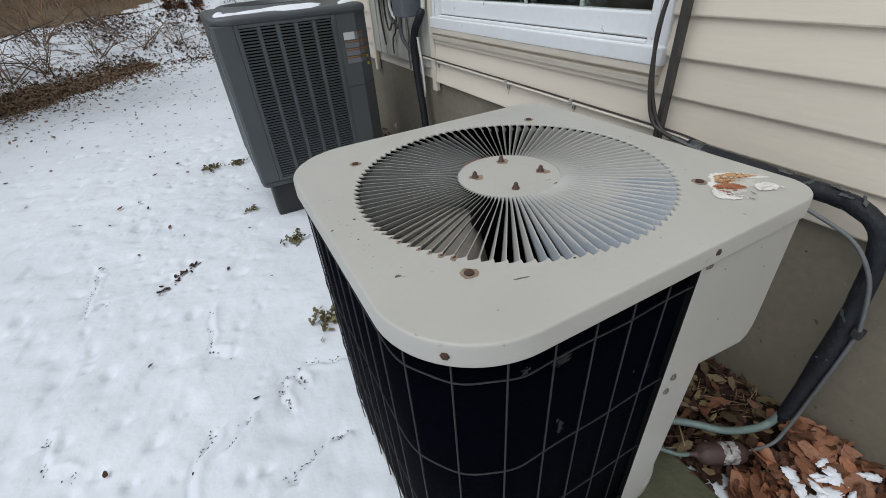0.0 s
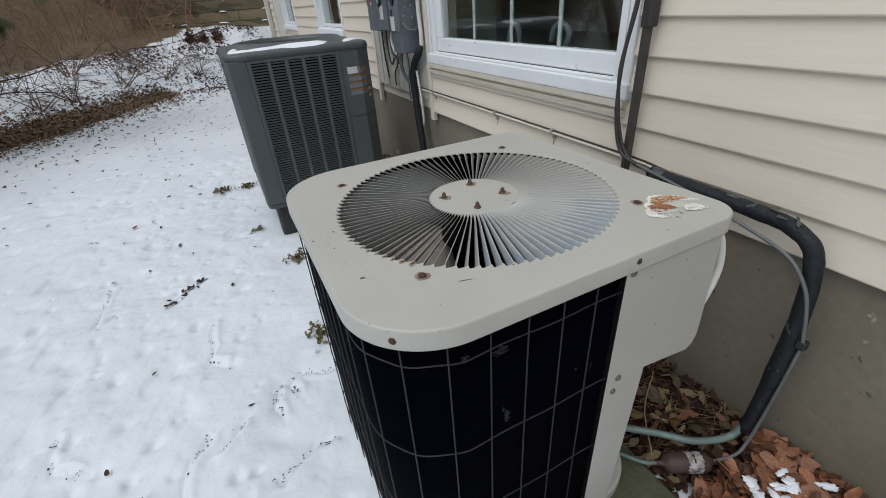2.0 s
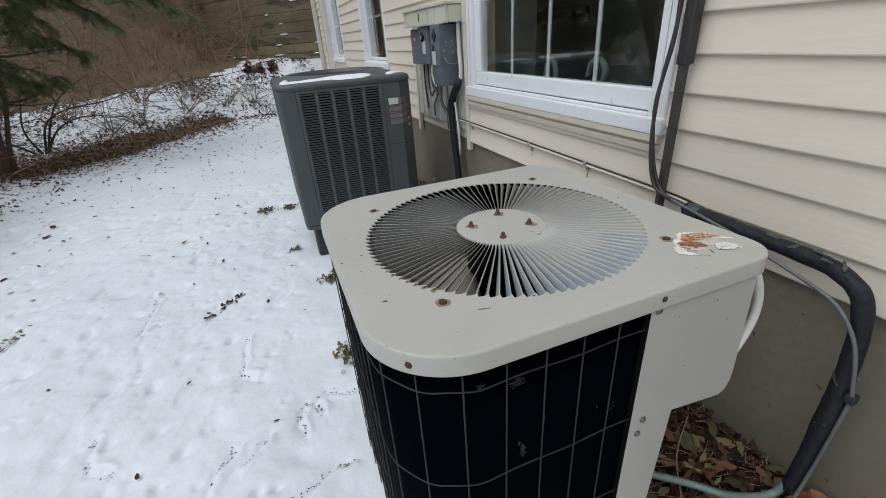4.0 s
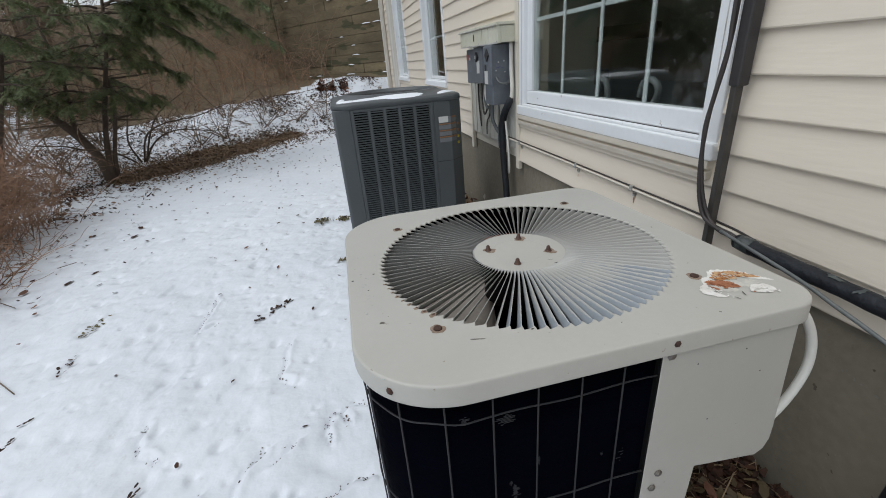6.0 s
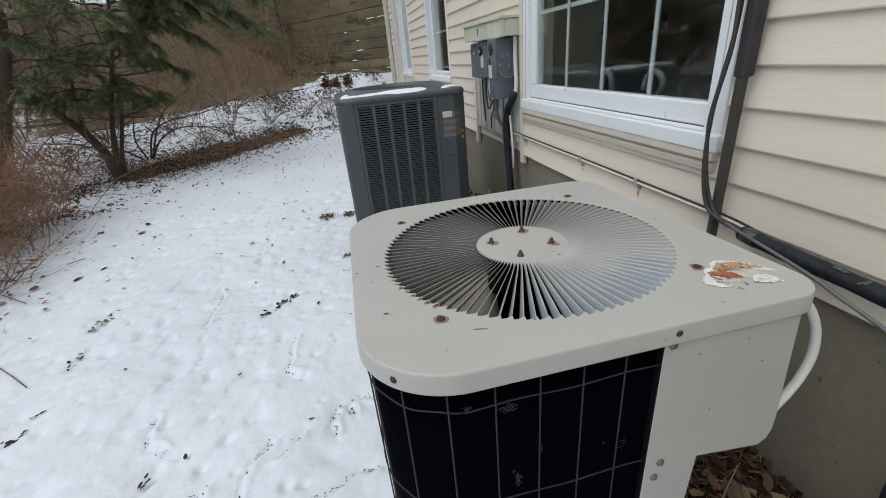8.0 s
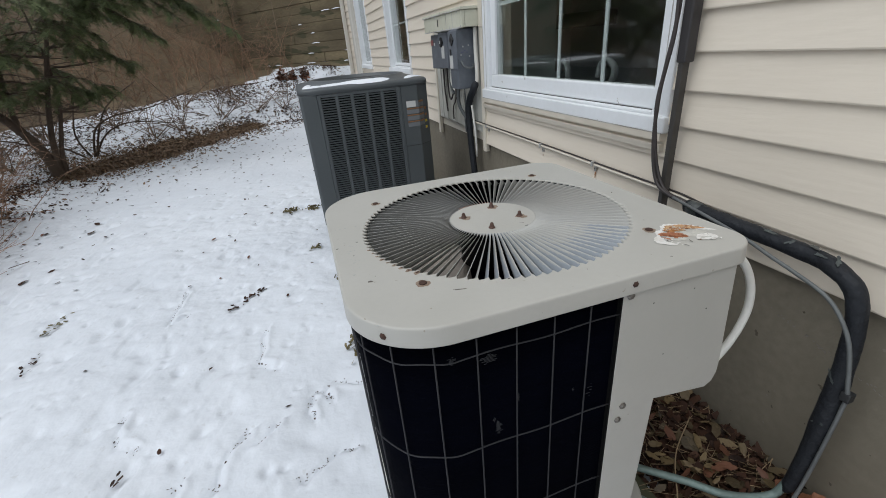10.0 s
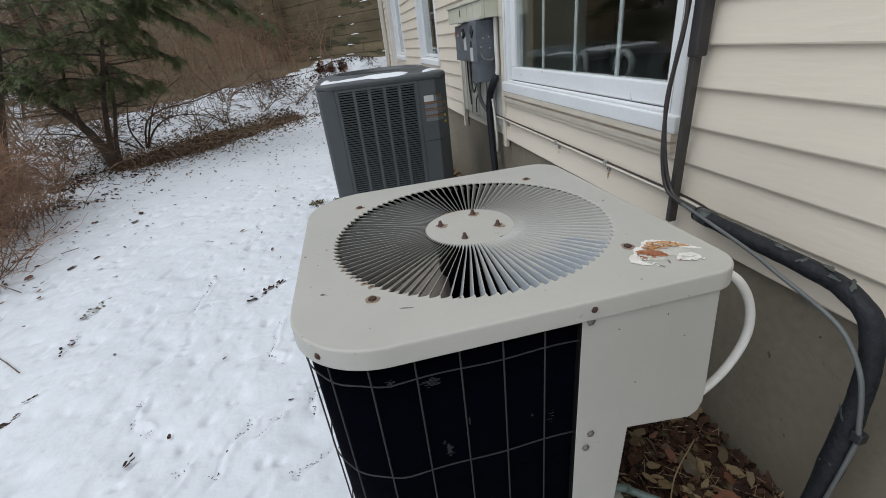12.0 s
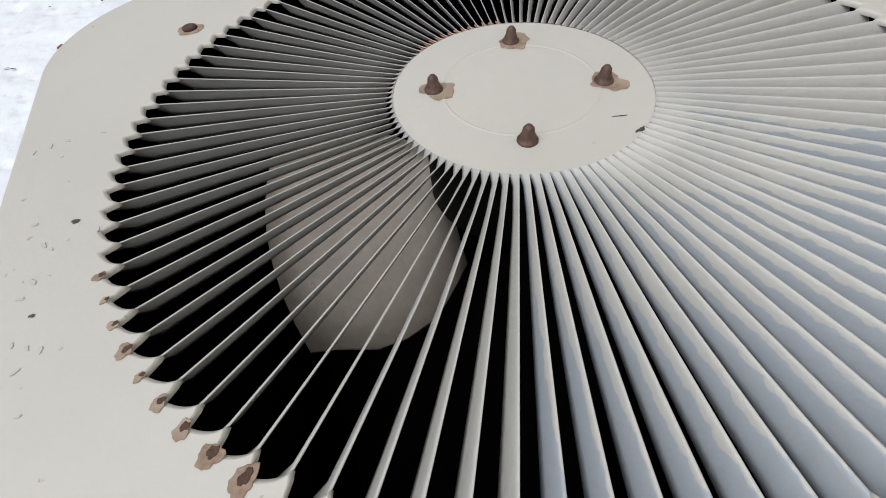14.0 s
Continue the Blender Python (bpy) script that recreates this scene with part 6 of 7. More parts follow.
def bough(rng, start, end, sag, radius, twig, limbs, twigs):
    """A limb that sags from start to end, with side twigs that shorten towards its tip."""
    a, b = Vector(start), Vector(end)
    pts = []
    for i in range(11):
        t = i / 10
        pts.append(a.lerp(b, t) + Vector((rng.uniform(-0.02, 0.02), rng.uniform(-0.02, 0.02), sag * 4 * t * (1 - t) * 0.5 + rng.uniform(-0.015, 0.015))))
    limbs.append((pts, [max(0.003, radius * (1 - 0.85 * i / 10)) for i in range(11)]))
    along = (b - a).normalized()
    side = along.cross(Vector((0, 0, 1))).normalized()
    for _ in range(int((b - a).length * 17)):
        t = rng.uniform(0.2, 1.0)
        i = min(9, int(t * 10))
        p = pts[i].lerp(pts[i + 1], t * 10 - i)
        d = along * rng.uniform(0.4, 1.0) + side * rng.choice((-1, 1)) * rng.uniform(0.3, 1.0) + Vector((0, 0, rng.uniform(-0.45, 0.1)))
        twigs.append(branch(rng, p, d, twig * rng.uniform(0.6, 1.2) * (1.15 - 0.6 * t), 0.004, 4, 0.09, 0.12))


def build_hemlock():
    rng = random.Random(17)
    bx, by = -3.02, 6.36
    bz = float(height(bx, by)) - 0.05
    tree = thing("evergreen_tree", (bx, by, bz), "leaning evergreen tree with several stems and drooping dark boughs", "tree")

    def stem(pts, radius):
        line = smooth_line(pts, 5)
        return line, [max(0.012, radius * (1 - 0.75 * i / len(line))) for i in range(len(line))]

    stems = [stem([(bx, by, bz), (-3.06, 6.36, 0.42), (-3.19, 6.36, 0.73), (-3.41, 6.34, 1.04), (-3.8, 6.3, 1.5), (-4.2, 6.25, 2.3), (-4.35, 6.2, 3.4)], 0.068),
             stem([(bx + 0.02, by, bz), (-2.95, 6.38, 0.5), (-2.82, 6.4, 0.98), (-2.62, 6.4, 1.5), (-2.49, 6.41, 1.88), (-2.3, 6.4, 2.7), (-2.15, 6.4, 3.9)], 0.038),
             stem([(bx + 0.06, by + 0.04, bz), (-2.9, 6.42, 0.45), (-2.72, 6.45, 1.0), (-2.68, 6.5, 1.5), (-2.72, 6.55, 2.3)], 0.032),
             stem([(-3.19, 6.36, 0.73), (-3.2, 6.4, 1.0), (-3.15, 6.45, 1.5), (-3.2, 6.45, 2.4)], 0.035)]
    for line in stems:
        part("stem", tubes([line], 9), BARK_DARK, tree, "brown leaning stem")
    limbs, twigs = [], []
    for a, b, sag in (((-2.75, 6.4, 1.2), (-3.3, 5.95, 1.2), 0.15), ((-2.7, 6.4, 1.3), (-2.4, 6.1, 1.12), 0.1), 
                      ((-2.6, 6.4, 1.5), (-3.25, 6.0, 1.45), 0.12), ((-2.6, 6.4, 1.6), (-1.9, 6.4, 1.42), 0.2), ((-2.5, 6.4, 1.85), (-2.1, 6.15, 1.6), 0.15), ((-2.55, 6.4, 1.75), (-2.95, 6.05, 1.65), 0.1),
                      ((-2.45, 6.4, 2.1), (-1.35, 6.15, 1.6), 0.3), ((-2.4, 6.4, 2.3), (-1.1, 6.2, 1.82), 0.35), ((-2.4, 6.4, 2.5), (-0.78, 6.25, 1.78), 0.4), ((-2.35, 6.4, 2.6), (-1.0, 6.0, 2.05), 0.3),
                      ((-2.3, 6.4, 2.8), (-0.6, 6.2, 2.1), 0.4), ((-2.4, 6.4, 2.2), (-1.6, 6.0, 1.95), 0.2), ((-2.35, 6.4, 2.4), (-1.7, 5.9, 2.2), 0.2), ((-2.5, 6.4, 2.0), (-2.1, 5.9, 1.95), 0.1),
                      ((-2.45, 6.4, 2.15), (-3.0, 5.9, 2.1), 0.1), ((-3.2, 6.45, 1.6), (-3.5, 6.0, 1.45), 0.1), ((-3.9, 6.3, 1.7), (-3.9, 5.8, 1.45), 0.1), ((-4.2, 6.25, 2.3), (-3.8, 5.9, 2.0), 0.2)):
        bough(rng, a, b, sag, 0.016, 0.36, limbs, twigs)
        if b[0] > -2.2:
            j = Vector((rng.uniform(-0.25, 0.25), rng.uniform(-0.35, 0.35), rng.uniform(-0.12, 0.16)))
            bough(rng, Vector(a) + j * 0.3, Vector(b) + j, sag, 0.011, 0.32, limbs, twigs)
    # the dense tier half way up
    for a, b in (((-2.8, 6.4, 1.1), (-3.45, 5.9, 1.12)), ((-2.75, 6.4, 1.2), (-2.2, 6.0, 1.02)), ((-2.75, 6.4, 1.15), (-3.0, 5.8, 1.05)), ((-2.7, 6.4, 1.25), (-2.55, 5.8, 1.15)), ((-2.9, 6.4, 1.25), (-3.7, 6.1, 1.2)), ((-2.7, 6.4, 1.3), (-1.95, 6.2, 1.05))):
        bough(rng, a, Vector(b) + Vector((rng.uniform(-0.12, 0.12), rng.uniform(-0.2, 0.2), rng.uniform(-0.05, 0.08))), 0.1, 0.01, 0.32, limbs, twigs)
    # thinner boughs all round the stems
    for line, _ in stems[:2] + stems[3:]:
        for _ in range(7):
            q = line[rng.randrange(int(len(line) * 0.4), int(len(line) * 0.8))]
            a = rng.uniform(0, 6.3)
            r = rng.uniform(0.4, 0.85)
            if q.z < 1.35:
                continue
            bough(rng, q, q + Vector((r * math.cos(a), r * math.sin(a), rng.uniform(-0.3, 0.05))), 0.12, 0.01, 0.34, limbs, twigs)
    # a few bare lower limbs
    for a, b in (((-3.3, 6.35, 0.9), (-4.0, 6.2, 0.95)), ((-3.1, 6.36, 0.55), (-3.7, 6.0, 0.75)), ((-2.75, 6.45, 0.9), (-2.2, 6.6, 1.0)), ((-2.8, 6.4, 0.9), (-2.45, 6.8, 0.75)), ((-2.6, 6.4, 1.4), (-2.0, 6.6, 1.3))):
        limbs.append(branch(rng, a, Vector(b) - Vector(a), (Vector(b) - Vector(a)).length, 0.014, 7, 0, 0.2))
    # a haze of bare dead twigs inside the crown
    dead = []
    for line, _ in stems:
        for _ in range(17):
            q = line[rng.randrange(int(len(line) * 0.25), int(len(line) * 0.8))]
            a = rng.uniform(0, 6.3)
            pts, rad = branch(rng, q, (math.cos(a), math.sin(a), rng.uniform(-0.3, 0.4)), rng.uniform(0.4, 1.0), 0.006, 6, 0.02, 0.25)
            dead.append((pts, rad))
            for _ in range(5):
                p = pts[rng.randrange(1, len(pts))]
                b = rng.uniform(0, 6.3)
                dead.append(branch(rng, p, (math.cos(b), math.sin(b), rng.uniform(-0.4, 0.5)), rng.uniform(0.15, 0.4), 0.003, 4, 0, 0.3))
    tagged(part("dead_growth", tubes(dead, 3), BARK_DARK, tree, "bare dead twigs inside the crown"), kind="stuff")
    verts, faces = [], []
    for pts, _ in twigs:
        spray(rng, verts, faces, pts, 0.125, 11, 0.033)
    for l in limbs:
        part("limb", tubes([l], 5), BARK_DARK, tree)
    tagged(part("twig_growth", tubes(twigs, 3), BARK_DARK, tree), kind="stuff")
    part("crown", mesh_of("crown", verts, faces), NEEDLE, tree, "drooping dark green needle sprays")


def build_pine():
    rng = random.Random(29)
    bx, by = -3.85, 5.5
    bz = float(height(bx, by)) - 0.1
    tree = thing("pine_tree", (bx, by, bz), "tall pine with a dark trunk and thin bare lower limbs", "tree")
    line = smooth_line([(bx, by, bz), (-3.7, 5.55, 0.6), (-3.5, 5.59, 1.12), (-3.31, 5.69, 1.67), (-3.17, 5.72, 2.2), (-3.05, 5.75, 3.2), (-3.0, 5.75, 4.6)], 5)
    part("trunk", tubes([(line, [0.1 - 0.05 * i / len(line) for i in range(len(line))])], 12), BARK_DARK, tree, "dark leaning trunk")
    limbs, twigs, bare = [], [], []
    for a, b, sag in (((-3.2, 5.7, 2.0), (-2.1, 5.5, 1.98), 0.05), ((-3.3, 5.7, 1.7), (-2.7, 5.5, 1.9), 0.04), ((-3.3, 5.7, 1.6), (-2.6, 5.6, 1.55), 0.06), ((-3.2, 5.7, 2.1), (-2.4, 5.3, 2.25), 0.05), ((-3.4, 5.65, 1.4), (-2.9, 5.4, 1.35), 0.05)):
        n = len(twigs)
        bough(rng, a, b, sag, 0.016, 0.4, limbs, twigs)
        bare += twigs[n:]
        del twigs[n:]
    for a, b, sag in (((-3.1, 5.73, 2.5), (-1.9, 5.6, 2.35), 0.2), ((-3.1, 5.73, 2.8), (-2.2, 5.2, 2.6), 0.2), ((-3.4, 5.6, 1.35), (-3.4, 5.1, 1.15), 0.1), ((-3.3, 5.68, 1.7), (-3.7, 5.3, 1.5), 0.1), ((-3.2, 5.7, 2.1), (-3.5, 5.2, 1.95), 0.1), ((-3.15, 5.7, 2.3), (-2.7, 5.2, 2.1), 0.1), ((-3.15, 5.7, 2.2), (-3.2, 5.1, 2.2), 0.1), ((-3.25, 5.7, 1.9), (-2.8, 5.3, 1.72), 0.1)):
        bough(rng, a, b, sag, 0.018, 0.36, limbs, twigs)
    verts, faces = [], []
    for p, _ in twigs:
        spray(rng, verts, faces, p, 0.13, 8, 0.032)
    for p, _ in bare[::2]:
        spray(rng, verts, faces, p, 0.12, 8, 0.045)
    for l in limbs:
        part("limb", tubes([l], 5), BARK_DARK, tree)
    tagged(part("twig_growth", tubes(twigs + bare, 3), BARK_DARK, tree), kind="stuff")
    part("crown", mesh_of("crown", verts, faces), NEEDLE, tree, "sparse dark green needle tufts")


def shrub_lines(rng, x, y, h, stems, spread, radius, forks=3):
    out = []
    z = float(height(x, y)) - 0.04
    for _ in range(stems):
        a, s = rng.uniform(0, 6.3), rng.uniform(0.1, spread)
        pts, rad = branch(rng, (x + rng.uniform(-0.08, 0.08), y + rng.uniform(-0.08, 0.08), z), (math.cos(a) * s, math.sin(a) * s, 1), h * rng.uniform(0.6, 1.1), radius, 6, 0.03, 0.2)
        out.append((pts, rad))
        for _ in range(forks):
            i = rng.randrange(2, len(pts))
            b = rng.uniform(0, 6.3)
            out.append(branch(rng, pts[i], (math.cos(b), math.sin(b), rng.uniform(0, 0.9)), h * rng.uniform(0.25, 0.55), radius * 0.5, 5, 0.02, 0.3))
    return out


def build_brush():
    rng = random.Random(43)
    # tan brush at the lawn's rough edge
    for k, (x, y, h, n) in enumerate(((-3.05, 4.3, 0.95, 140), (-2.95, 3.65, 0.85, 120), (-2.65, 2.9, 0.65, 90), (-3.75, 3.9, 1.1, 90), (-2.9, 2.2, 0.6, 45))):
        lines = []
        for _ in range(n):
            lines += shrub_lines(rng, x + rng.gauss(0, 0.19), y + rng.gauss(0, 0.24), h, 1, 1.1, 0.0047, 8)
        solid("brush", tubes(lines, 3), STRAW, "dense tangle of dry tan brush stems at the lawn edge", "shrub", "stuff", "brush along the lawn")
    # bare shrubs on the bank
    spots = [(-2.3, 7.9, 0.8), (-1.9, 8.1, 0.8), (-1.3, 8.7, 0.85), (-0.7, 8.9, 0.7), (-3.4, 7.2, 0.9), (-3.7, 6.7, 0.9), (-2.0, 8.9, 0.9), (-2.9, 8.3, 1.0), (-3.7, 7.9, 1.0), (-4.3, 6.9, 1.0), (-0.2, 9.0, 0.5), (-1.2, 9.4, 0.8), (-3.5, 5.9, 0.7), (-4.0, 5.9, 0.8)]
    for x, y, h in spots:
        solid("bare_shrub", tubes(shrub_lines(rng, x, y, h, 7, 1.5, 0.008, 5) + shrub_lines(rng, x, y, h * 1.1, 3, 1.7, 0.013, 5), 4), TWIG, "leafless spreading shrub on the snowy bank", "shrub", group="bare shrubs on the bank")
    # one wide shrub with long arching stems beside the evergreen
    lines = []
    for arc in ([(-2.92, 7.2, 0.15), (-2.66, 7.22, 0.49), (-2.3, 7.2, 0.62), (-1.75, 7.15, 0.55)], [(-2.92, 7.2, 0.15), (-2.76, 7.2, 0.57), (-2.47, 7.22, 0.73), (-2.0, 7.25, 0.79), (-1.4, 7.3, 0.96)],
                [(-2.92, 7.2, 0.15), (-3.03, 7.22, 0.48), (-2.97, 7.25, 0.77), (-2.85, 7.3, 1.1)], [(-2.9, 7.2, 0.15), (-2.7, 7.25, 0.62), (-2.5, 7.3, 0.9), (-2.1, 7.35, 1.15)], [(-2.94, 7.2, 0.15), (-3.2, 7.1, 0.4), (-3.55, 7.1, 0.5)]):
        pts = smooth_line(arc, 5)
        lines.append((pts, [0.016 - 0.011 * i / len(pts) for i in range(len(pts))]))
        for _ in range(9):
            p = pts[rng.randrange(3, len(pts))]
            b = rng.uniform(0, 6.3)
            lines.append(branch(rng, p, (math.cos(b), 0.5 * math.sin(b), rng.uniform(0.0, 0.9)), rng.uniform(0.15, 0.45), 0.005, 5, 0.02, 0.3))
    solid("arching_shrub", tubes(lines, 5), BARK_DARK, "leafless shrub with long arching stems beside the evergreen", "shrub", group="bare shrubs on the bank")
    # saplings up the hillside
    lines = []
    for k in range(70):
        x = rng.uniform(-9, 0.2)
        y = rng.uniform(10.2, 17) if x > -4.5 else rng.uniform(7.0, 15)
        lines += shrub_lines(rng, x, y, rng.uniform(2.2, 5.5), 1, 0.12, rng.uniform(0.008, 0.018), 9)
    for k in range(64):
        x, y = rng.uniform(-9.5, -4.6), rng.uniform(7.5, 12)
        lines += shrub_lines(rng, x, y, rng.uniform(2.5, 4.5), 1, 0.2, rng.uniform(0.008, 0.016), 16)
    solid("saplings", tubes(lines, 4), TWIG_FAR, "thin bare saplings on the leafy hillside", "saplings", "stuff")
    lines = []
    for _ in range(420):
        x = rng.uniform(-10, 0.3)
        y = rng.uniform(9.9, 15) if x > -4 else rng.uniform(7.2, 14)
        if x / y < -0.5 and rng.random() < 0.65:
            continue
        lines += shrub_lines(rng, x, y, rng.uniform(0.7, 2.0), 1, 0.9, 0.007, 6)
    solid("thicket", tubes(lines, 3), STRAW, "brown leafless thicket covering the hillside", "thicket", "stuff")
    # woods on the far sides
    for k in range(50):
        a = rng.uniform(radians(128), radians(290)) if k < 34 else rng.uniform(radians(113), radians(127))
        r = rng.uniform(11, 26) if k < 34 else rng.uniform(13, 24)
        x, y = -1 + r * math.cos(a), 2 + r * math.sin(a)
        z = float(height(x, y)) - 0.1
        main = branch(rng, (x, y, z), (0, 0, 1), rng.uniform(7, 12), rng.uniform(0.1, 0.22), 8, 0, 0.06)
        lines = [main]
        for _ in range(12 if k < 34 else 34):
            i = rng.randrange(3 if k < 34 else 1, len(main[0]))
            b = rng.uniform(0, 6.3)
            lines.append(branch(rng, main[0][i], (math.cos(b), math.sin(b), 0.6), rng.uniform(1.5, 3.5), 0.04, 5, 0, 0.2))
        solid("bare_tree", tubes(lines, 5), BARK, "tall leafless tree in the woods", "tree", group="trees in the woods")


build_hemlock()
build_pine()
build_brush()


# ---- litter, leaves, weeds ----
def leaf_shape(rng, size, curl):
    """An oak leaf with shallow lobes, folded along its midrib and rolled at tip and sides."""
    n = 20
    pts = []
    roll, side = rng.uniform(-0.5, 1.0) * curl, rng.uniform(-0.3, 0.9) * curl
    slim, ph = rng.uniform(0.4, 0.6), rng.uniform(0, 6.3)
    for i in range(n):
        a = 2 * math.pi * i / n
        k = 0.92 + 0.08 * math.cos(5 * a + ph) + rng.uniform(-0.05, 0.05)
        x, y = size * k * math.cos(a), size * slim * k * math.sin(a) * (1.0 + 0.25 * math.cos(a))
        pts.append(Vector((x * (1 - 0.25 * abs(roll) * max(0, x / size)), y * (1 - 0.2 * abs(side)), 0.5 * side * abs(y) + roll * 0.45 * x * x / size + rng.uniform(-0.05, 0.05) * size)))
    return pts


def leaf_heap(rng, places, size, curl, lift=0.0, tilt=0.5):
    verts, faces = [], []
    for x, y, z in places:
        pts = leaf_shape(rng, size * rng.uniform(0.6, 1.3), rng.uniform(-curl, curl))
        m = Matrix.Translation((x, y, z + lift)) @ Euler((rng.uniform(-tilt, tilt), rng.uniform(-tilt, tilt), rng.uniform(0, 6.3))).to_matrix().to_4x4()
        b = len(verts)
        verts.append(m @ Vector((0, 0, 0)))
        verts += [m @ p for p in pts]
        n = len(pts)
        faces += [(b, b + 1 + i, b + 1 + (i + 1) % n) for i in range(n)]
    return mesh_of("leaves", verts, faces, True)


def build_litter():
    rng = random.Random(71)
    solid("leaf_bed", prism([(0.845, -0.6), (1.204, -0.6), (1.204, 8.4), (0.95, 8.3), (0.9, 4.0), (0.86, 1.4)], -0.05, 0.022, "z"), SOIL, "dark strip of soil and rotted leaves along the foundation", "soil", "stuff")

    def bed(n, x0, x1, y0, y1, z0, slope):
        out = []
        for _ in range(n):
            x, y = rng.uniform(x0, x1), rng.uniform(y0, y1)
            out.append((x, y, z0 + slope * max(0, x - x0) + rng.uniform(0, 0.02)))
        return out

    solid("dark_leaves", leaf_heap(rng, bed(2200, 0.8, 1.2, 0.2, 1.3, 0.03, 0.09) + bed(500, 0.88, 1.2, 1.3, 4.2, 0.03, 0.1) + bed(420, 0.86, 1.18, 0.2, 1.0, 0.05, 0.09), 0.024, 1.2, 0, 0.9), LEAF_DARK, "wet brown fallen leaves beside the foundation", "leaves", "stuff")
    solid("oak_leaves", leaf_heap(rng, bed(900, 0.86, 1.2, -0.35, 0.18, 0.03, 0.14) + bed(40, 0.88, 1.17, 0.22, 0.9, 0.062, 0.08) + bed(60, 0.95, 1.2, 2.7, 3.6, 0.06, 0.1), 0.027, 1.3, 0.01, 0.9), LEAF_TAN, "curled orange-brown oak leaves heaped by the wall", "leaves", "stuff")
    solid("curled_leaves", leaf_heap(rng, bed(240, 0.88, 1.19, -0.3, 0.19, 0.05, 0.14), 0.036, 1.5, 0.01, 0.9), LEAF_BRIGHT, "large curled russet oak leaves on top of the heap", "leaves", "stuff")
    solid("pale_leaves", leaf_heap(rng, bed(60, 0.9, 1.16, -0.2, 0.17, 0.056, 0.14), 0.043, 1.8, 0.012, 0.7), LEAF_PALE, "pale tan curled oak leaves on the heap", "leaves", "stuff")
    solid("olive_leaves", leaf_heap(rng, bed(170, 0.84, 1.19, 0.2, 1.0, 0.058, 0.085), 0.026, 1.3, 0, 0.7), LEAF_OLIVE, "olive-brown leaves among the wet litter", "leaves", "stuff")
    stalks = []
    for _ in range(430):
        x, y = rng.uniform(0.86, 1.19), rng.uniform(0.25, 1.1)
        a, L = rng.uniform(0, 3.14), rng.uniform(0.04, 0.16)
        z = 0.045 + 0.08 * (x - 0.86) + rng.uniform(0, 0.015)
        stalks.append(([(x, y, z), (x + L * math.cos(a) / 2, y + L * math.sin(a) / 2, z + 0.006), (x + L * math.cos(a), y + L * math.sin(a), z + rng.uniform(-0.01, 0.02))], rng.uniform(0.0006, 0.0013)))
    solid("dry_stalks", tubes(stalks, 4), STALK, "pale dry grass stalks on the leaf litter", "stalks", "stuff")
    solid("long_twig", tubes([(smooth_line([(0.84, 0.3, 0.1), (0.95, 0.42, 0.1), (1.08, 0.5, 0.12)]), 0.002)], 5), STALK, "long thin twig lying on the leaves", "twig")
    for k in range(40):
        x, y = min(1.14, max(0.9, rng.gauss(1.01, 0.055))), min(0.12, rng.gauss(0.0, 0.06))
        solid("snow_clump", snow_heap(rng.uniform(0.008, 0.03), rng.uniform(0.007, 0.02), rng.uniform(0.005, 0.011), 300 + k), SNOW_BIT, "small clump of snow among the oak leaves", "snow",
              group="snow among the leaves").matrix_basis = Matrix.Translation((x, y, 0.088 + 0.12 * (x - 0.86))) @ Matrix.Rotation(rng.uniform(0, 6.3), 4, "Z") @ Matrix.Rotation(rng.uniform(-0.25, 0.25), 4, "X")
    bits = []
    while len(bits) < 9000:
        x, y = rng.uniform(-4.6, 1.0), rng.uniform(4.6, 10.2)
        d = float(beyond_edge(np.array(x), np.array(y)))
        clump = float(waves(np.array(x), np.array(y), 77, 0.45))
        if -0.9 < d < 2.4 and (x > -1.9 or d < 0.3 or rng.random() < 0.45) and rng.random() < (1.0 if d > 0 else 0.45 * (1 + d)) * min(1.0, max(0.12, 0.45 + 0.95 * clump)):
            bits.append((x, y, float(height(x, y)) + 0.01))
    solid("bank_leaves", leaf_heap(rng, bits[6000:], 0.022, 0.9, 0, 0.8), LEAF_MAT, "brown dead leaves strewn over the snowy bank", "leaves", "stuff")
    solid("bank_litter", leaf_heap(rng, bits[:6000], 0.021, 0.9, 0, 0.8), LEAF_DARK, "dark dead leaves strewn over the snowy bank", "leaves", "stuff")
    strewn = []
    for _ in range(1700):
        t = rng.random()
        x, y = -2.8 + 2.2 * t + rng.gauss(0, 0.42), 6.1 + 2.2 * t + rng.gauss(0, 0.42)
        strewn.append((x, y, float(height(x, y)) + 0.008))
    solid("strewn_leaves", leaf_heap(rng, strewn, 0.023, 0.7, 0, 0.4), LEAF_MAT, "leaf crumbs strewn on the snow round the litter", "leaves", "stuff")
    tongue = []
    for _ in range(15000):
        t = rng.random()
        up = abs(rng.gauss(0, 0.75 * (1.2 - t))) - 0.26 * (1.2 - t) if rng.random() < 0.8 else rng.gauss(0, 0.5 * (1.25 - t))
        x, y = -2.88 + 2.2 * t + 0.1 * math.sin(t * 3.1) - 0.7 * up + rng.gauss(0, 0.07), 6.15 + 2.2 * t + 0.7 * up + rng.gauss(0, 0.07)
        tongue.append((x, y, float(height(x, y)) + rng.uniform(0, 0.02)))
    solid("foot_litter", leaf_heap(rng, tongue[:9500], 0.019, 1.1, 0, 0.9), LEAF_MAT, "dark matted leaves along the foot of the bank", "leaves", "stuff")
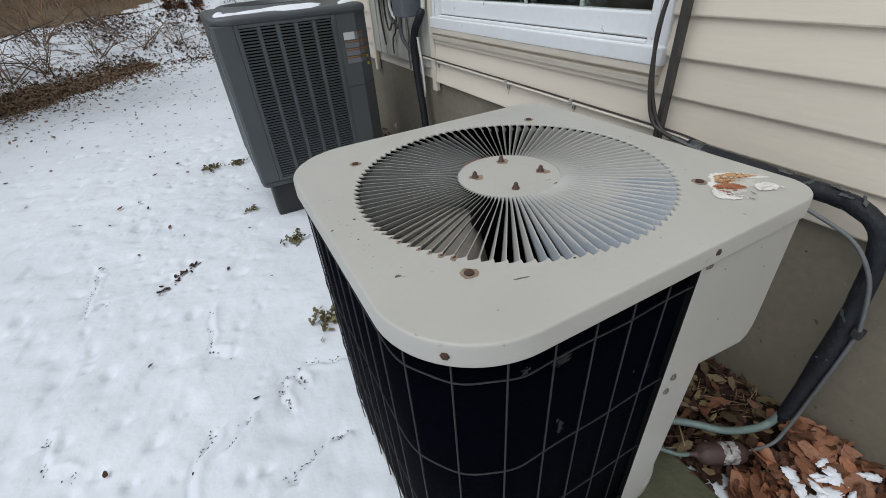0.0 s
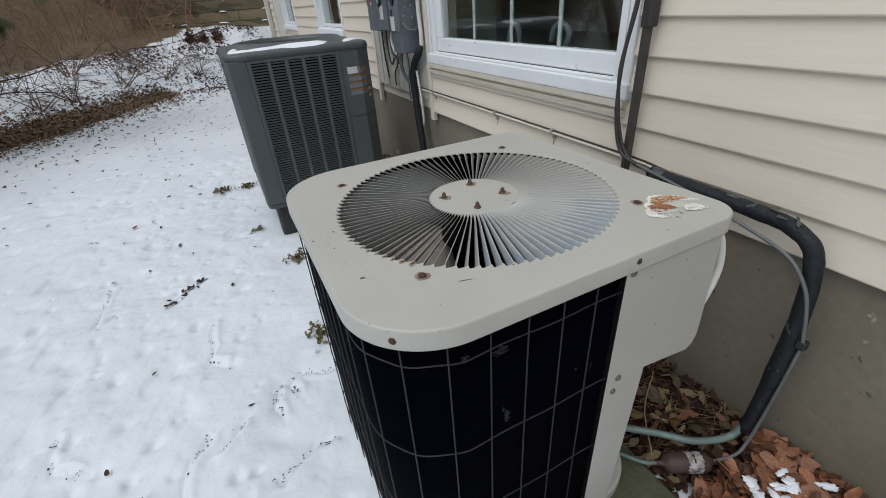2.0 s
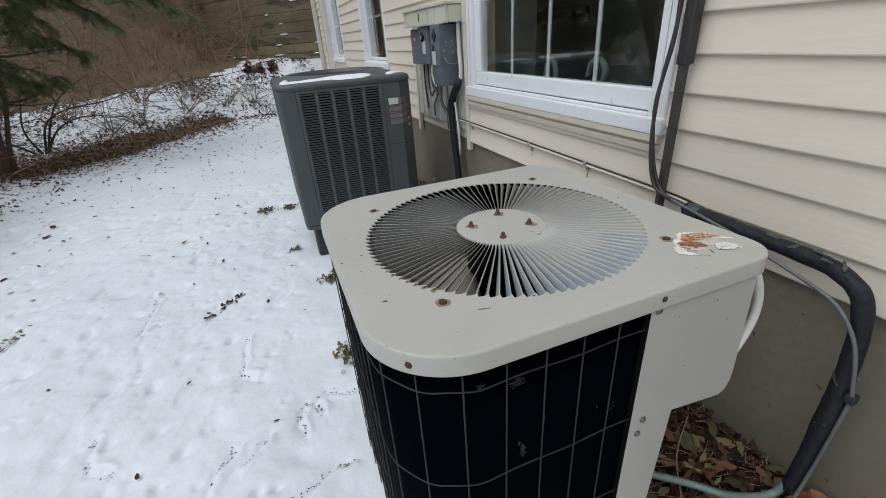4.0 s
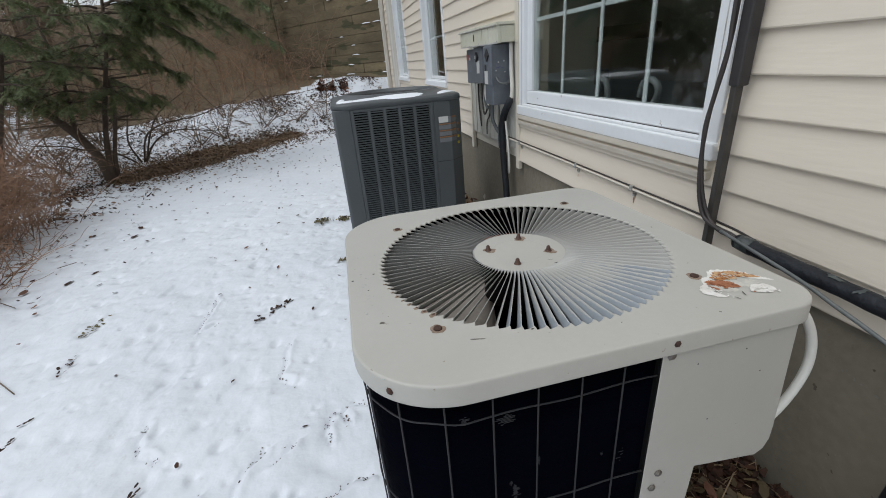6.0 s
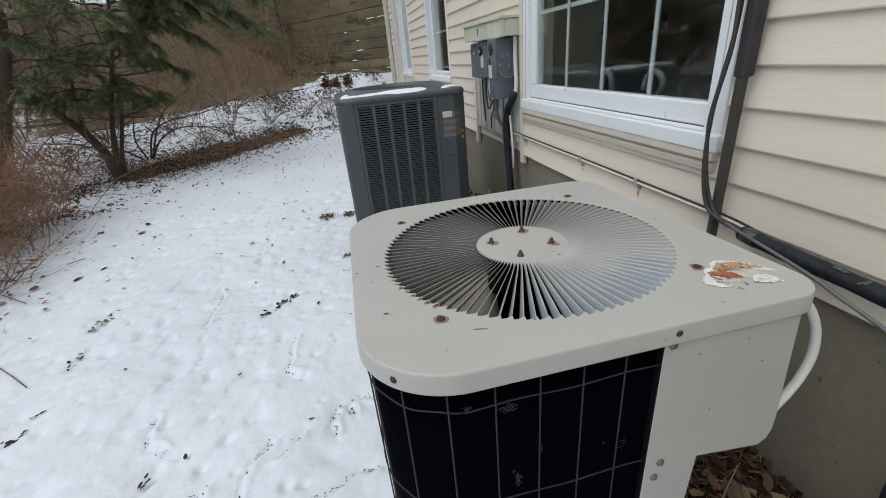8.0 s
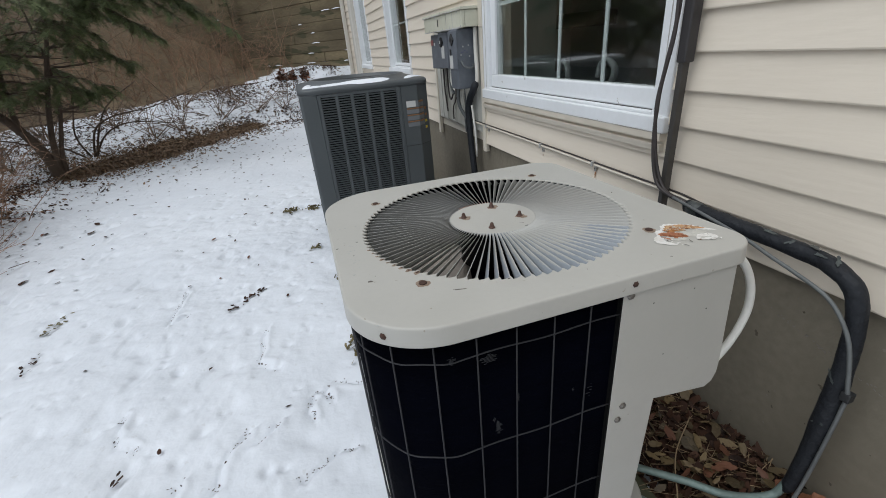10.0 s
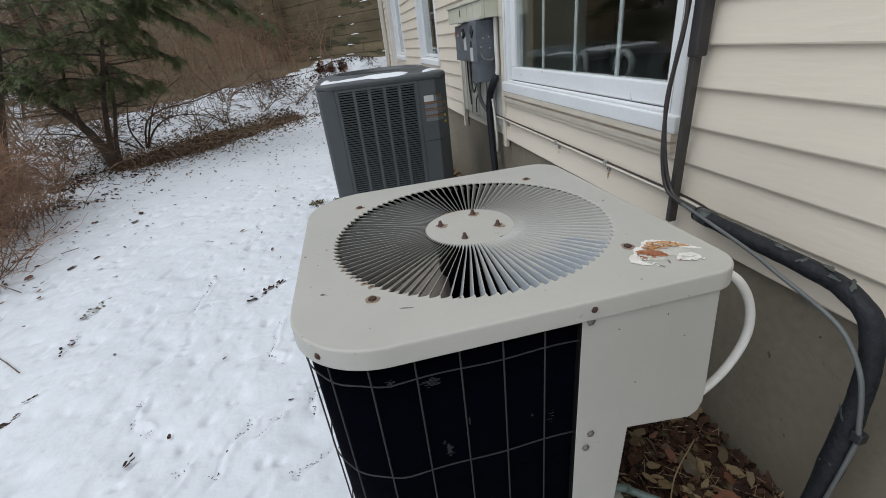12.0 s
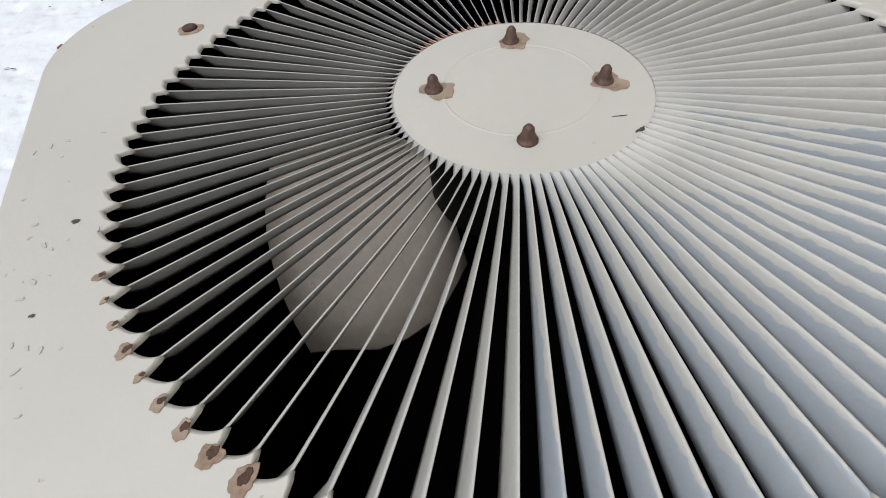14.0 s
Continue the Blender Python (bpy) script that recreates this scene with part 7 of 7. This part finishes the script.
    solid("foot_leaves", leaf_heap(rng, tongue[9500:], 0.019, 1.1, 0, 0.9), LEAF_DRY, "brown dry leaves along the foot of the bank", "leaves", "stuff")
    # leaves and bits scattered over the snow
    spots = []
    for _ in range(1900):
        x, y = rng.uniform(-3.0, 0.6), 0.4 + 7.6 * rng.random() ** 0.6
        if rng.random() > 0.13 + 0.87 * step(2.0, 6.5, y) + 0.5 * step(-1.2, -2.4, x):
            continue
        if beyond_edge(x, y) > 0 or (x > 0.05 and (y < 1.2 or 2.3 < y < 3.4)) or x > 0.4:
            continue
        spots.append((x, y, float(height(x, y)) + 0.006))
    solid("scattered_leaves", leaf_heap(rng, [s for s in spots if rng.random() < 0.5], 0.015, 0.5, 0, 0.35), LEAF_DARK, "small dark leaf bits scattered over the snow", "leaves", "stuff")
    specks = []
    for line in SCRAPES:
        for (ax, ay), (bx, by) in zip(line, line[1:]):
            if rng.random() < 0.25:
                continue
            for _ in range(int(100 * math.hypot(bx - ax, by - ay))):
                t = rng.random()
                x, y = ax + (bx - ax) * t + rng.gauss(0, 0.008), ay + (by - ay) * t + rng.gauss(0, 0.008)
                specks.append((x, y, float(height(x, y)) - 0.004))
        for cx, cy in (line[0], line[-1]):
            for _ in range(7):
                x, y = rng.gauss(cx, 0.016), rng.gauss(cy, 0.016)
                specks.append((x, y, float(height(x, y))))
    solid("print_specks", leaf_heap(rng, specks, 0.0042, 0.5, 0, 0.4), LEAF_DARK, "soil specks along the footprints in the snow", "dirt", "stuff")
    edge = []
    for _ in range(95):
        y = rng.uniform(1.0, 6.4)
        x = -2.5 - 0.13 * (y - 1.5) + abs(rng.gauss(0, 0.36))
        spread = rng.uniform(0.01, 0.09)
        for _ in range(rng.randrange(1, 8)):
            px, py = rng.gauss(x, spread), rng.gauss(y, spread)
            edge.append((px, py, float(height(px, py)) + 0.006))
    half = len(edge) // 2
    solid("edge_leaves", leaf_heap(rng, edge[:half], 0.016, 0.7, 0, 0.4), LEAF_DARK, "dark leaf bits thickening towards the brush", "leaves", "stuff")
    solid("edge_leaves", leaf_heap(rng, edge[half:], 0.019, 0.7, 0, 0.4), LEAF_TAN, "brown leaf bits thickening towards the brush", "leaves", "stuff")
    near = [(-1.81, 4.01, 0.045), (-1.78, 3.79, 0.04), (-1.9, 3.55, 0.04), (-1.77, 3.08, 0.045), (-1.89, 2.98, 0.042), (-2.14, 2.93, 0.035), (-1.88, 2.58, 0.02), (-1.78, 2.25, 0.026), (-0.74, 3.12, 0.03),
            (-0.46, 2.68, 0.028), (-0.61, 2.45, 0.024), (-2.24, 3.78, 0.03), (-2.27, 2.79, 0.04), (-2.12, 2.56, 0.035), (-2.38, 3.14, 0.03), (-0.02, 1.86, 0.018), (-1.93, 1.45, 0.04)]
    for x, y, s in near:
        me = leaf_heap(rng, [(x, y, float(height(x, y)) + 0.008)], s * 0.85, 0.7, 0, 0.25)
        solid("fallen_leaf", me, LEAF_DARK if s > 0.036 else LEAF_TAN, "dark curled leaf lying on the snow", "leaf", group="leaves on the snow")
    for pts in ([(-1.8, 2.02), (-1.64, 1.88), (-1.52, 1.77)], [(-2.11, 3.28), (-2.01, 3.34)], [(-2.42, 2.99), (-2.05, 2.7)]):
        solid("twig", tubes([([(x, y, float(height(x, y)) + 0.012) for x, y in pts], 0.003)], 5), BARK, "short dark twig lying on the snow", "twig", group="twigs on the snow")
    for k, line in enumerate(CRUMBS):
        run = []
        for (ax, ay), (bx, by) in zip(line, line[1:]):
            for _ in range(int((130, 130, 80, 70, 170, 50)[k] * math.hypot(bx - ax, by - ay))):
                t = rng.random()
                t = (round(t * 4) / 4 * 0.6 + t * 0.4)
                x, y = ax + (bx - ax) * t + rng.gauss(0, 0.014), ay + (by - ay) * t + rng.gauss(0, 0.014)
                run.append((x, y, float(height(x, y)) + 0.001))
        solid("leaf_crumbs", leaf_heap(rng, run, 0.0125, 0.6, 0, 0.3), WEED if k == 1 else LEAF_DARK, "row of dark leaf crumbs melted into the snow", "leaf crumbs", "stuff")
    # green-brown weeds poking through
    for x, y, s, n in ((-0.17, 3.47, 0.06, 46), (0.02, 3.46, 0.055, 40), (0.16, 2.13, 0.06, 40), (0.125, 1.42, 0.06, 46), (0.0, 2.62, 0.03, 10)):
        z = float(height(x, y))
        me = leaf_heap(rng, [(x + rng.gauss(0, s * 0.55), y + rng.gauss(0, s * 0.55), z + rng.uniform(0, 0.025)) for _ in range(n * 2)], 0.0135, 0.9, 0, 1.1)
        solid("weed_clump", me, WEED, "olive-green weed tuft poking through the snow", "weed", "stuff", "weeds in the snow")
    # brown leaf clods on the crest of the bank
    for x, y in ((-0.16, 9.8), (0.04, 9.72), (0.28, 9.7), (0.3, 9.4)):
        z = float(height(x, y))
        me = leaf_heap(rng, [(x + rng.gauss(0, 0.045), y + rng.gauss(0, 0.05), z - 0.02 + abs(rng.gauss(0, 0.08))) for _ in range(130)], 0.04, 0.8, 0, 1.2)
        solid("leaf_clod", me, LEAF_TAN, "brown clod of dead leaves on the snowy crest", "leaves", "stuff", "leaf clods on the bank")


build_litter()
build_siding()
